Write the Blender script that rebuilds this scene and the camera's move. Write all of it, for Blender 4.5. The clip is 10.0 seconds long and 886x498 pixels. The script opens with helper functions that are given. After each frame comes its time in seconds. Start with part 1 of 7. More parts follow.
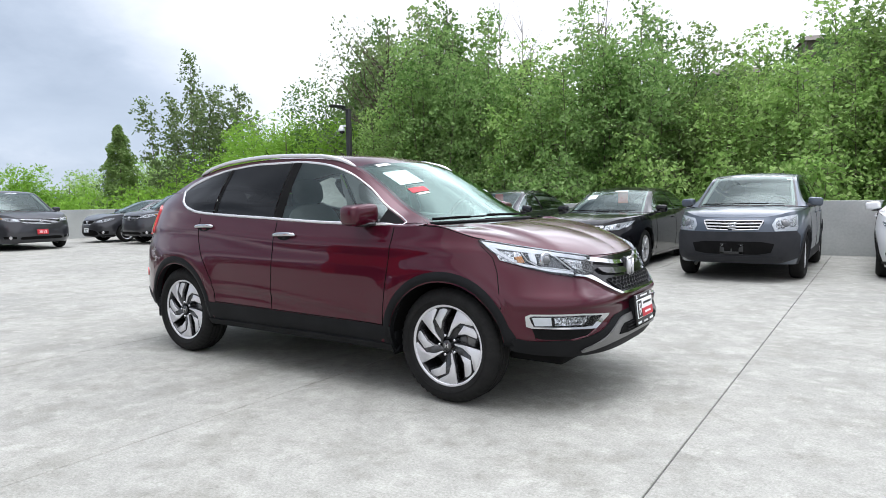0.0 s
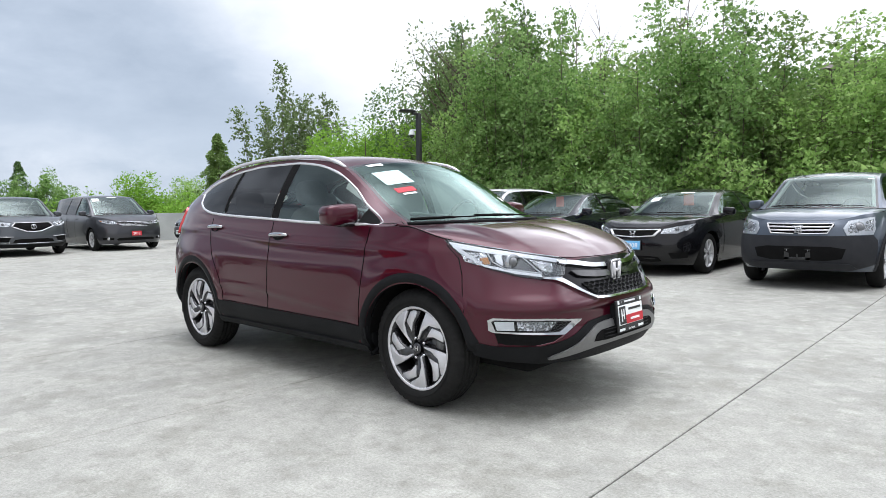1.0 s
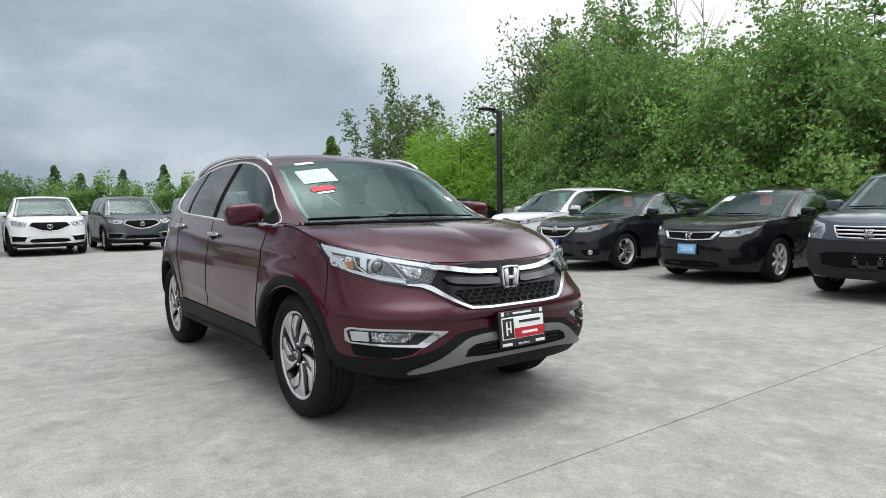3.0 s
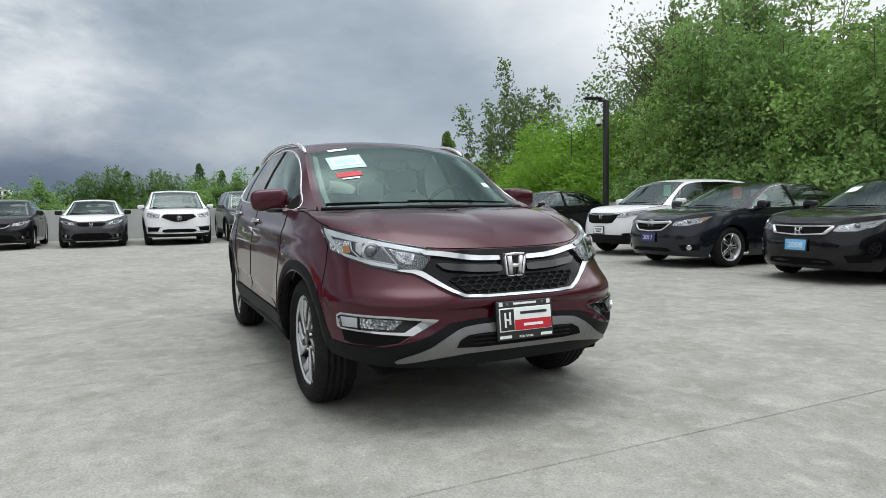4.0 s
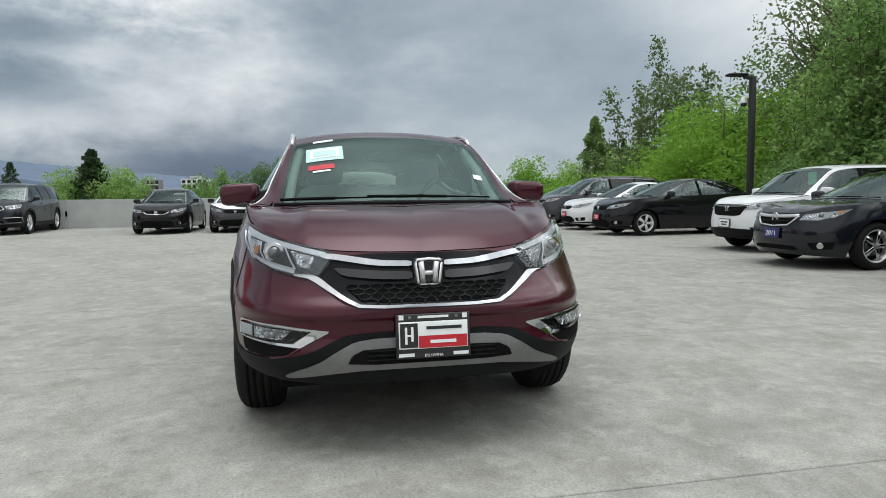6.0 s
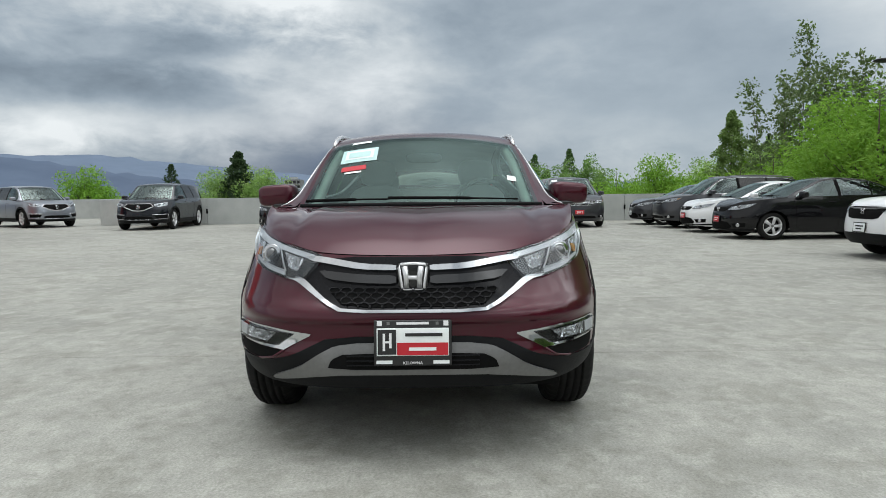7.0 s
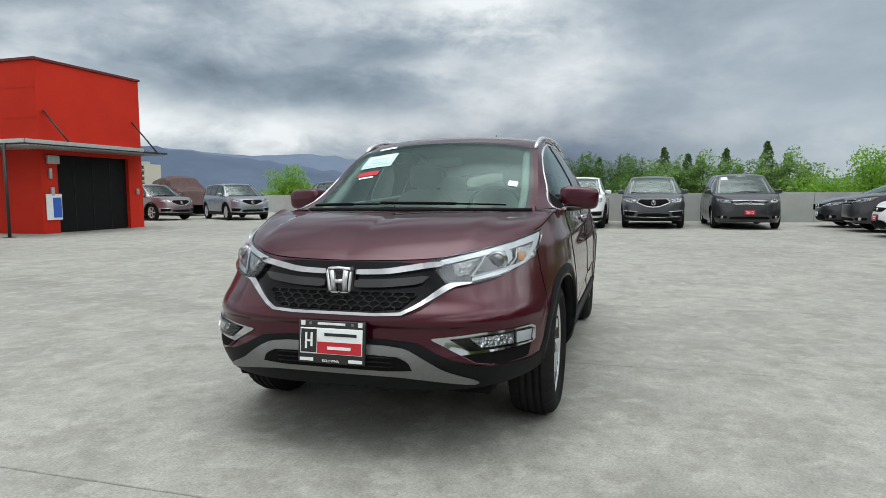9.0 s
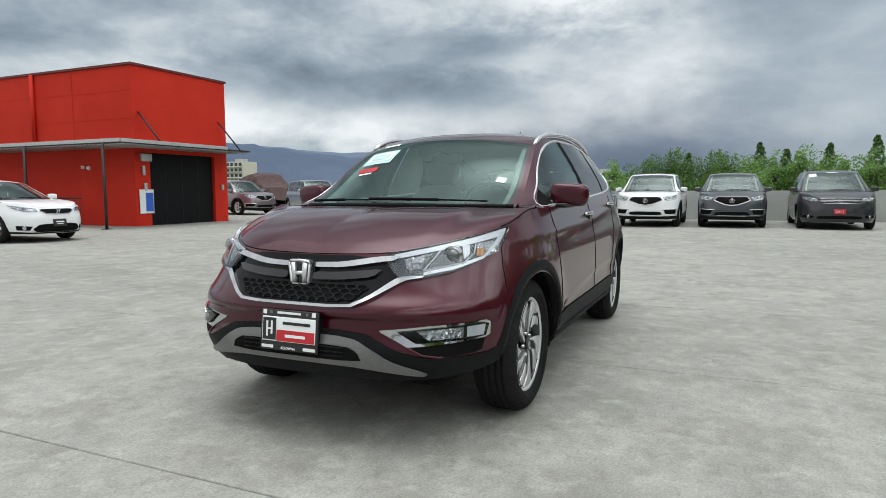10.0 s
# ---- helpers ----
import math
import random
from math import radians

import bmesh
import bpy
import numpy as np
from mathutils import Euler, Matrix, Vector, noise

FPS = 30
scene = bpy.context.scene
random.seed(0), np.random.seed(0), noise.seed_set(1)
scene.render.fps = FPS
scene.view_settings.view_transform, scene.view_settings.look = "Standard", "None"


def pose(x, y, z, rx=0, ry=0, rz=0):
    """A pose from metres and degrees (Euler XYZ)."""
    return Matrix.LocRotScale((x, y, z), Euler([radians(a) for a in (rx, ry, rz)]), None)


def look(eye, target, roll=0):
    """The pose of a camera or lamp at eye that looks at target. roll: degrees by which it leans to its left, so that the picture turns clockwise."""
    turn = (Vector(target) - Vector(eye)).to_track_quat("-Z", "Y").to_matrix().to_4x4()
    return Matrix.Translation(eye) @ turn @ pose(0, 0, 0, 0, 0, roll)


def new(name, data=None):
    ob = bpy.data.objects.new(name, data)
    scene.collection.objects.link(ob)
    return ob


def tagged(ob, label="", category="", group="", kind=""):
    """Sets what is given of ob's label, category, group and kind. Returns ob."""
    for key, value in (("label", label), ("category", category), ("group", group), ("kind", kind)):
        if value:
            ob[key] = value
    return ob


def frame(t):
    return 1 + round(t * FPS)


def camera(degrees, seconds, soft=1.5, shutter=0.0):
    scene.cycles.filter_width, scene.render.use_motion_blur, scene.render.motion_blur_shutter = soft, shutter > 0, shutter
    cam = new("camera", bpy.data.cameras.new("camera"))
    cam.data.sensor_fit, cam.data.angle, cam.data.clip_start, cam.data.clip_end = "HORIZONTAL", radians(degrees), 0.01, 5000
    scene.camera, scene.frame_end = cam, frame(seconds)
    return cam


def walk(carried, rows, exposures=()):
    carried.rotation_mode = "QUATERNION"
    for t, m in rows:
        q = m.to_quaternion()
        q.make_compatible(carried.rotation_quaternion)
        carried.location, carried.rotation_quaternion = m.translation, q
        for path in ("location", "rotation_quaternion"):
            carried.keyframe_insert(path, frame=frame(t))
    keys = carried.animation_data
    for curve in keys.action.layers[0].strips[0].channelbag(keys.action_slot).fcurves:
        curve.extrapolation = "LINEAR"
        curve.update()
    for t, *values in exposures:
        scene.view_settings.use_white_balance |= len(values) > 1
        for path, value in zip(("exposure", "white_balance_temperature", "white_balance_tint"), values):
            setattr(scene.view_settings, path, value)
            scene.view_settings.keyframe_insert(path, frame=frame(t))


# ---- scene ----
cam = camera(69.6, 10.0, 0.5)
PATH = [
    (0, (3.42, -3.955, 1.212), (2.293, -2.309, 1.062), -0.9),
    (0.5, (3.657, -3.686, 1.185), (2.426, -2.116, 1.047), -1.0),
    (1, (3.923, -3.446, 1.175), (2.572, -1.978, 1.042), -1.0),
    (1.5, (4.157, -3.165, 1.201), (2.729, -1.771, 1.068), -1.0),
    (2, (4.308, -2.793, 1.181), (2.83, -1.452, 1.045), -1.0),
    (2.2, (4.362, -2.673, 1.19), (2.873, -1.345, 1.051), -0.9),
    (3.3, (4.699, -2.102, 1.131), (3.021, -1.02, 1.009), -0.8),
    (3.5, (4.734, -1.975, 1.114), (3.008, -0.972, 0.993), -0.7),
    (4, (4.81, -1.665, 1.086), (3.008, -0.807, 0.949), -0.8),
    (4.5, (4.843, -1.382, 1.107), (2.996, -0.628, 0.961), -0.7),
    (5, (4.766, -1.051, 1.086), (2.878, -0.412, 0.927), -0.5),
    (6.3, (4.813, -0.29, 1.122), (2.842, 0.004, 0.953), -0.8),
    (6.5, (4.781, -0.161, 1.116), (2.8, 0.056, 0.948), -0.8),
    (7, (4.76, 0.131, 1.125), (2.767, 0.127, 0.957), -0.6),
    (7.5, (4.785, 0.405, 1.145), (2.799, 0.258, 0.97), -0.6),
    (8, (4.772, 0.67, 1.176), (2.802, 0.373, 1.005), -0.5),
    (8.5, (4.7, 0.96, 1.167), (2.758, 0.513, 0.996), -0.4),
    (9, (4.673, 1.232, 1.169), (2.764, 0.664, 0.994), -0.4),
    (9.5, (4.652, 1.515, 1.179), (2.783, 0.828, 0.999), -0.3),
    (10, (4.526, 1.799, 1.163), (2.709, 0.982, 0.979), -0.2),
]
walk(cam, [(t, look(eye, target, roll)) for t, eye, target, roll in PATH], [(0.0, 0.60, 6200, 15), (1.0, 0.50, 6250, 14), (2.0, 0.36, 6350, 12), (3.5, 0.10, 6400, 10), (5.0, -0.06, 6450, 9), (7.0, -0.06, 6450, 8), (10.0, 0.0, 6450, 8)])
# ---- world, sun and exposure ----
SUN_TURN, SUN_HEIGHT = radians(142), radians(42)


def link(tree, a, b):
    tree.links.new(a, b)


def node(tree, kind, **values):
    n = tree.nodes.new(kind)
    for key, value in values.items():
        if key in n.inputs:
            n.inputs[key].default_value = value
    return n


def ramp(tree, source, *stops):
    r = tree.nodes.new("ShaderNodeValToRGB")
    while len(r.color_ramp.elements) < len(stops):
        r.color_ramp.elements.new(0.5)
    for e, (at, colour) in zip(r.color_ramp.elements, stops):
        e.position = at
        e.color = (*colour, 1) if len(colour) == 3 else colour
    link(tree, source, r.inputs[0])
    return r.outputs[0]


def blend(tree, fac, a, b, how="MIX"):
    m = tree.nodes.new("ShaderNodeMix")
    m.data_type, m.blend_type = "RGBA", how
    for socket, value in ((m.inputs[0], fac), (m.inputs[6], a), (m.inputs[7], b)):
        if isinstance(value, bpy.types.NodeSocket):
            link(tree, value, socket)
        elif isinstance(value, (int, float)):
            socket.default_value = value
        else:
            socket.default_value = (*value, 1)
    return m.outputs[2]


def calc(tree, how, a, b=0.0, c=0.0):
    m = tree.nodes.new("ShaderNodeMath")
    m.operation = how
    for socket, value in zip(m.inputs, (a, b, c)):
        if isinstance(value, bpy.types.NodeSocket):
            link(tree, value, socket)
        else:
            socket.default_value = value
    return m.outputs[0]


def make_world():
    """Broken storm cloud: ragged grey banks and bright breaks in the west, a rain front on the horizon, a white veil in the north."""
    w = bpy.data.worlds.new("world")
    w.use_nodes = True
    scene.world = w
    t = w.node_tree
    t.nodes.clear()
    out = t.nodes.new("ShaderNodeOutputWorld")
    sky = t.nodes.new("ShaderNodeTexSky")
    sky.sky_type, sky.sun_disc = "NISHITA", False
    sky.sun_elevation, sky.sun_rotation = SUN_HEIGHT, SUN_TURN
    clear = node(t, "ShaderNodeBackground", Strength=0.08)
    link(t, sky.outputs[0], clear.inputs[0])
    co = t.nodes.new("ShaderNodeTexCoord")
    sep = t.nodes.new("ShaderNodeSeparateXYZ")
    link(t, co.outputs["Generated"], sep.inputs[0])
    x, y, z = sep.outputs
    # bearing from due west, positive to the south, and height, in degrees
    turn = calc(t, "MULTIPLY", calc(t, "ARCTAN2", calc(t, "MULTIPLY", y, -1.0), calc(t, "MULTIPLY", x, -1.0)), 57.3)
    rise = calc(t, "MULTIPLY", calc(t, "ARCSINE", z), 57.3)

    def layer(across, up, scale, detail, rough, warp, seed):
        v = t.nodes.new("ShaderNodeCombineXYZ")
        link(t, calc(t, "MULTIPLY", turn, across), v.inputs[0])
        link(t, calc(t, "MULTIPLY", rise, up), v.inputs[1])
        v.inputs[2].default_value = seed
        n = node(t, "ShaderNodeTexNoise", Scale=scale, Detail=detail, Roughness=rough, Distortion=warp)
        link(t, v.outputs[0], n.inputs["Vector"])
        return calc(t, "SUBTRACT", n.outputs[0], 0.5)
    billow = layer(0.075, 0.165, 1.0, 9.0, 0.54, 0.22, 4.2)
    wisp = layer(0.20, 0.38, 1.0, 8.0, 0.58, 0.30, 9.7)

    def bank(bearing, height, wide, tall, ragged=0.0):
        """A soft patch of the sky, its edge broken by the cloud's own billows."""
        e = calc(t, "DIVIDE", calc(t, "SUBTRACT", turn, bearing), wide)
        f = calc(t, "DIVIDE", calc(t, "SUBTRACT", calc(t, "ADD", rise, calc(t, "MULTIPLY", wisp, ragged)), height), tall)
        return calc(t, "EXPONENT", calc(t, "MULTIPLY", calc(t, "ADD", calc(t, "MULTIPLY", e, e), calc(t, "MULTIPLY", f, f)), -1.0))
    # the south-west is ragged, the west and north-west smooth with rain
    rough = ramp(t, calc(t, "MULTIPLY_ADD", turn, 1 / 80.0, 0.5), (0.18, (0.28, 0.28, 0.28)), (0.46, (0.50, 0.50, 0.50)), (0.60, (1, 1, 1)))
    v = calc(t, "ADD", 0.51, calc(t, "MULTIPLY", rough, calc(t, "ADD", calc(t, "MULTIPLY", billow, 1.05), calc(t, "MULTIPLY", wisp, 0.42))))
    for bearing, height, wide, tall, much, ragged in ((31, 5.6, 22, 1.9, 0.42, 3.0), (34, 9.8, 15, 2.2, -0.17, 3.0), (22, 13.2, 9, 2.2, -0.12, 5.0), (13, 15.6, 7, 2.4, 0.42, 6.0), (11, 9.4, 6, 2.6, 0.20, 4.0), (20, 10.8, 6, 0.9, 0.16, 3.0), (4, 12.0, 3.2, 5.0, 0.16, 5.0),
                                                          (-9, 9.0, 9, 5.0, -0.07, 2.0), (-18, 5.0, 9, 2.4, 0.14, 3.0), (-27, 9.0, 9, 4.5, -0.12, 2.0), (45, 15.0, 16, 4.0, -0.03, 4.0)):
        v = calc(t, "MULTIPLY_ADD", bank(bearing, height, wide, tall, ragged), much, v)
    # the veil that whitens the north
    v = calc(t, "MULTIPLY_ADD", ramp(t, calc(t, "MULTIPLY_ADD", calc(t, "SUBTRACT", calc(t, "MULTIPLY", rise, 0.9), turn), 1 / 100.0, 0.0), (0.38, (0, 0, 0)), (0.60, (1, 1, 1))), 0.55, v)
    cloud = ramp(t, v, (0.14, (0.175, 0.215, 0.265)), (0.34, (0.29, 0.35, 0.415)), (0.50, (0.42, 0.485, 0.55)), (0.66, (0.63, 0.68, 0.72)), (0.90, (0.95, 0.98, 1.0)))
    # slate-blue rain front low in the west
    front = bank(8, 1.0, 13, 5.6, 1.5)
    cloud = blend(t, calc(t, "MULTIPLY", front, 0.95), cloud, (0.105, 0.140, 0.225))
    cloud = blend(t, calc(t, "MULTIPLY", bank(26, 0.5, 16, 2.6, 1.0), 0.45), cloud, (0.20, 0.25, 0.33))
    # a pale north, grey higher up; the unseen zenith brightened to light the deck
    high = blend(t, ramp(t, calc(t, "MULTIPLY_ADD", x, 0.4, y), (0.47, (0, 0, 0)), (0.62, (1, 1, 1))), (0.42, 0.46, 0.50), (2.3, 2.36, 2.4))
    roll = t.nodes.new("ShaderNodeCombineXYZ")
    over = calc(t, "ADD", calc(t, "MAXIMUM", z, 0.0), 0.15)
    link(t, calc(t, "DIVIDE", x, over), roll.inputs[0])
    link(t, calc(t, "DIVIDE", y, over), roll.inputs[1])
    puffs = node(t, "ShaderNodeTexNoise", Scale=1.7, Detail=7.0, Roughness=0.52, Distortion=0.3)
    link(t, roll.outputs[0], puffs.inputs["Vector"])
    high = blend(t, 1.0, high, ramp(t, puffs.outputs[0], (0.36, (0.50, 0.51, 0.53)), (0.50, (0.95, 0.95, 0.95)), (0.64, (1.55, 1.55, 1.55))), "MULTIPLY")
    cloud = blend(t, ramp(t, z, (0.30, (0, 0, 0)), (0.44, (1, 1, 1))), cloud, high)
    cloud = blend(t, ramp(t, z, (0.62, (0, 0, 0)), (0.85, (0.13, 0.13, 0.13)), (1.0, (1, 1, 1))), cloud, (5.4, 5.5, 5.55))
    # low east and south, unseen behind the camera, dulled to darken the car's reflections
    back = calc(t, "MULTIPLY", ramp(t, calc(t, "MULTIPLY_ADD", x, 0.8, calc(t, "MULTIPLY", y, -0.35)), (0.15, (0, 0, 0)), (0.75, (1, 1, 1))), ramp(t, z, (0.25, (1, 1, 1)), (0.60, (0, 0, 0))))
    cloud = blend(t, back, cloud, (0.45, 0.48, 0.51))
    glow = node(t, "ShaderNodeBackground", Strength=1.0)
    link(t, cloud, glow.inputs[0])
    m = node(t, "ShaderNodeMixShader", Fac=0.93)
    link(t, clear.outputs[0], m.inputs[1])
    link(t, glow.outputs[0], m.inputs[2])
    link(t, m.outputs[0], out.inputs[0])


make_world()
sun = new("sun", bpy.data.lights.new("sun", "SUN"))
sun.data.energy, sun.data.angle, sun.data.color = 0.6, radians(90), (1.0, 0.96, 0.9)
sun.rotation_euler = (radians(90) - SUN_HEIGHT, 0, -SUN_TURN + radians(180))

# ---- materials ----


def shader(name):
    m = bpy.data.materials.new(name)
    m.use_nodes = True
    t = m.node_tree
    return m, t, t.nodes["Principled BSDF"]


def place(tree, scale=1.0, kind="Object"):
    if kind == "Position":
        return tree.nodes.new("ShaderNodeNewGeometry").outputs["Position"]
    return tree.nodes.new("ShaderNodeTexCoord").outputs[kind]


def noise_of(tree, vector, scale, detail=4.0, rough=0.55, warp=0.0):
    n = node(tree, "ShaderNodeTexNoise", Scale=scale, Detail=detail, Roughness=rough, Distortion=warp)
    link(tree, vector, n.inputs["Vector"])
    return n.outputs[0]


def bumped(tree, bsdf, height, strength=0.2, distance=0.01):
    b = node(tree, "ShaderNodeBump", Strength=strength, Distance=distance)
    link(tree, height, b.inputs["Height"])
    link(tree, b.outputs[0], bsdf.inputs["Normal"])


def plain(name, dark, light, rough=0.5, metal=0.0, scale=6.0, fine=60.0, bump=0.05, coat=0.0, spread=0.08, kind="Object", **more):
    """A surface whose colour wanders between two tones at two scales, with a fine relief."""
    m, t, b = shader(name)
    v = place(t, kind=kind)
    n = calc(t, "ADD", calc(t, "MULTIPLY", noise_of(t, v, scale, 5), 0.65), calc(t, "MULTIPLY", noise_of(t, v, fine, 3), 0.35))
    link(t, ramp(t, n, (0.35, dark), (0.65, light)), b.inputs["Base Color"])
    link(t, calc(t, "ADD", rough - spread / 2, calc(t, "MULTIPLY", n, spread)), b.inputs["Roughness"])
    b.inputs["Metallic"].default_value = metal
    b.inputs["Coat Weight"].default_value = coat
    b.inputs["Coat Roughness"].default_value = 0.03
    for key, value in more.items():
        b.inputs[key.replace("_", " ")].default_value = value
    if bump:
        bumped(t, b, noise_of(t, v, fine * 2, 3), bump, 0.004)
    return m


def paint(name, colour, metal=0.35, rough=0.32, coat=0.8):
    """Clear-coated car paint with fine flake and a film of dust."""
    m, t, b = shader(name)
    v = place(t)
    flake = noise_of(t, v, 900.0, 1)
    dust = noise_of(t, v, 2.3, 6, 0.6)
    tone = blend(t, calc(t, "MULTIPLY", flake, 0.3), colour, tuple(min(1, c * 1.6 + 0.001) for c in colour))
    tone = blend(t, ramp(t, dust, (0.45, (0, 0, 0)), (0.85, (0.003, 0.003, 0.003))), tone, (0.42, 0.40, 0.37))
    link(t, tone, b.inputs["Base Color"])
    b.inputs["Metallic"].default_value, b.inputs["Roughness"].default_value = metal, rough
    b.inputs["Coat Weight"].default_value = coat
    b.inputs["Specular IOR Level"].default_value = 0.12
    link(t, calc(t, "MULTIPLY", dust, 0.03), b.inputs["Coat Roughness"])
    return m


def glass(name, tint, gloss=1.5, shade=(1, 1, 1)):
    """A thin pane: it lets tinted light through and mirrors by Fresnel."""
    m, t, b = shader(name)
    t.nodes.remove(b)
    clear = node(t, "ShaderNodeBsdfTransparent", Color=(*tint, 1))
    shine = node(t, "ShaderNodeBsdfGlossy", Color=(*shade, 1), Roughness=0.015)
    f = node(t, "ShaderNodeFresnel", IOR=gloss)
    mix = t.nodes.new("ShaderNodeMixShader")
    link(t, f.outputs[0], mix.inputs[0])
    link(t, clear.outputs[0], mix.inputs[1])
    link(t, shine.outputs[0], mix.inputs[2])
    link(t, mix.outputs[0], t.nodes["Material Output"].inputs[0])
    return m


def node_noise_colour(tree, vector, scale):
    n = node(tree, "ShaderNodeTexNoise", Scale=scale, Detail=5.0)
    link(tree, vector, n.inputs["Vector"])
    return n.outputs["Color"]


def concrete(name, tone, kind="Position"):
    """Worn parking-deck concrete: broad cloudy stains, bleached patches, grit and pits."""
    m, t, b = shader(name)
    v = place(t, kind=kind)

    def shade(f):
        return tuple(x * f for x in tone)
    broad = noise_of(t, v, 0.30, 6, 0.55, 0.2)
    mid = noise_of(t, v, 1.3, 9, 0.66, 0.15)
    fine = noise_of(t, v, 24.0, 6, 0.7)
    grit = noise_of(t, v, 80.0, 3, 0.7)
    mean = calc(t, "ADD", calc(t, "MULTIPLY", broad, 0.5), calc(t, "MULTIPLY", mid, 0.5))
    c = ramp(t, mean, (0.38, shade(0.78)), (0.50, tone), (0.61, shade(1.14)))
    c = blend(t, ramp(t, noise_of(t, v, 2.4, 10, 0.70, 0.1), (0.47, (0, 0, 0)), (0.64, (0.46, 0.46, 0.46))), c, shade(1.30))
    c = blend(t, ramp(t, noise_of(t, v, 1.9, 10, 0.68, 0.1), (0.39, (0.58, 0.58, 0.58)), (0.52, (0, 0, 0))), c, (tone[0] * 0.73, tone[1] * 0.72, tone[2] * 0.69))
    blot = noise_of(t, v, 5.5, 8, 0.62, 0.25)
    c = blend(t, ramp(t, blot, (0.53, (0, 0, 0)), (0.62, (0.46, 0.46, 0.46))), c, shade(1.32))
    c = blend(t, ramp(t, noise_of(t, v, 7.5, 7, 0.62, 0.3), (0.33, (0.40, 0.40, 0.40)), (0.45, (0, 0, 0))), c, (tone[0] * 0.70, tone[1] * 0.70, tone[2] * 0.68))
    spots = node(t, "ShaderNodeTexVoronoi", Scale=1.1, Randomness=1.0)
    link(t, v, spots.inputs["Vector"])
    c = blend(t, ramp(t, spots.outputs["Distance"], (0.008, (0.75, 0.75, 0.75)), (0.022, (0, 0, 0))), c, shade(0.28))
    worn = node(t, "ShaderNodeTexVoronoi", Scale=0.75, Randomness=1.0)
    warp = blend(t, 0.10, v, node_noise_colour(t, v, 3.0), "ADD")
    link(t, warp, worn.inputs["Vector"])
    c = blend(t, ramp(t, worn.outputs["Distance"], (0.07, (0.50, 0.50, 0.50)), (0.15, (0, 0, 0))), c, shade(1.32))
    c = blend(t, ramp(t, fine, (0.30, (0.45, 0.45, 0.45)), (0.46, (0, 0, 0))), c, shade(0.55))
    c = blend(t, 1.0, c, ramp(t, calc(t, "ADD", calc(t, "MULTIPLY", grit, 0.6), calc(t, "MULTIPLY", noise_of(t, v, 9.0, 8, 0.75), 0.4)), (0.36, (0.71, 0.71, 0.695)), (0.64, (1.21, 1.21, 1.21))), "MULTIPLY")
    link(t, c, b.inputs["Base Color"])
    link(t, ramp(t, mid, (0.3, (0.60, 0.60, 0.60)), (0.7, (0.85, 0.85, 0.85))), b.inputs["Roughness"])
    b.inputs["Specular IOR Level"].default_value = 0.3
    bumped(t, b, calc(t, "ADD", fine, calc(t, "MULTIPLY", mid, 0.6)), 0.22, 0.004)
    return m


def leafy(name, *tones):
    m, t, b = shader(name)
    g = t.nodes.new("ShaderNodeNewGeometry")
    stops = [(i / max(1, len(tones) - 1), c) for i, c in enumerate(tones)]
    c = ramp(t, g.outputs["Random Per Island"], *stops)
    big = noise_of(t, place(t), 0.45, 4)
    c = blend(t, ramp(t, big, (0.35, (0.0, 0.0, 0.0)), (0.7, (0.6, 0.6, 0.6))), c, tones[-1])
    link(t, c, b.inputs["Base Color"])
    b.inputs["Roughness"].default_value = 0.55
    b.inputs["Specular IOR Level"].default_value = 0.2
    thin = t.nodes.new("ShaderNodeBsdfTranslucent")
    link(t, c, thin.inputs[0])
    mix = node(t, "ShaderNodeMixShader", Fac=0.5)
    link(t, b.outputs[0], mix.inputs[1])
    link(t, thin.outputs[0], mix.inputs[2])
    link(t, mix.outputs[0], t.nodes["Material Output"].inputs[0])
    return m


DECK = concrete("deck concrete", (0.298, 0.296, 0.268))
BUMPER = plain("faded grey bumper plastic", (0.018, 0.019, 0.022), (0.027, 0.028, 0.031), 0.6, fine=300, bump=0.1, Specular_IOR_Level=0.2)
WALL = plain("parapet concrete", (0.36, 0.375, 0.36), (0.48, 0.495, 0.475), 0.8, scale=1.3, fine=22.0, bump=0.25, kind="Position")
JOINT = plain("joint filler", (0.08, 0.08, 0.076), (0.24, 0.24, 0.23), 0.9, scale=1.6, fine=9.0, kind="Position")
RED_PAINT = paint("burgundy pearl paint", (0.048, 0.0009, 0.0085), 0.40, 0.34, 0.80)
BLACK_PAINT = paint("black paint", (0.005, 0.005, 0.006), 0.1, 0.25, 0.6)
WHITE_PAINT = paint("white paint", (0.72, 0.73, 0.74), 0.0, 0.3)
SLATE_PAINT = paint("dark slate grey paint", (0.072, 0.088, 0.112), 0.5, 0.3)
ASH_PAINT = paint("ash grey paint", (0.072, 0.078, 0.086), 0.5, 0.3)
GREY_PAINT = paint("graphite grey paint", (0.046, 0.047, 0.052), 0.5, 0.3)
SILVER_PAINT = paint("silver blue paint", (0.24, 0.26, 0.29), 0.6, 0.3)
MAUVE_PAINT = paint("mauve silver paint", (0.23, 0.19, 0.205), 0.6, 0.3)
NAVY_PAINT = paint("near-black blue paint", (0.010, 0.012, 0.017), 0.3, 0.25)
CHROME = plain("chrome", (0.50, 0.51, 0.53), (0.60, 0.61, 0.62), 0.06, 1.0, bump=0.0, spread=0.05)
SHINE = plain("bright satin metal trim", (0.66, 0.66, 0.67), (0.74, 0.74, 0.75), 0.26, 0.6, bump=0.0)
SATIN = plain("satin silver plastic", (0.15, 0.15, 0.148), (0.20, 0.20, 0.197), 0.38, 0.4, bump=0.02)
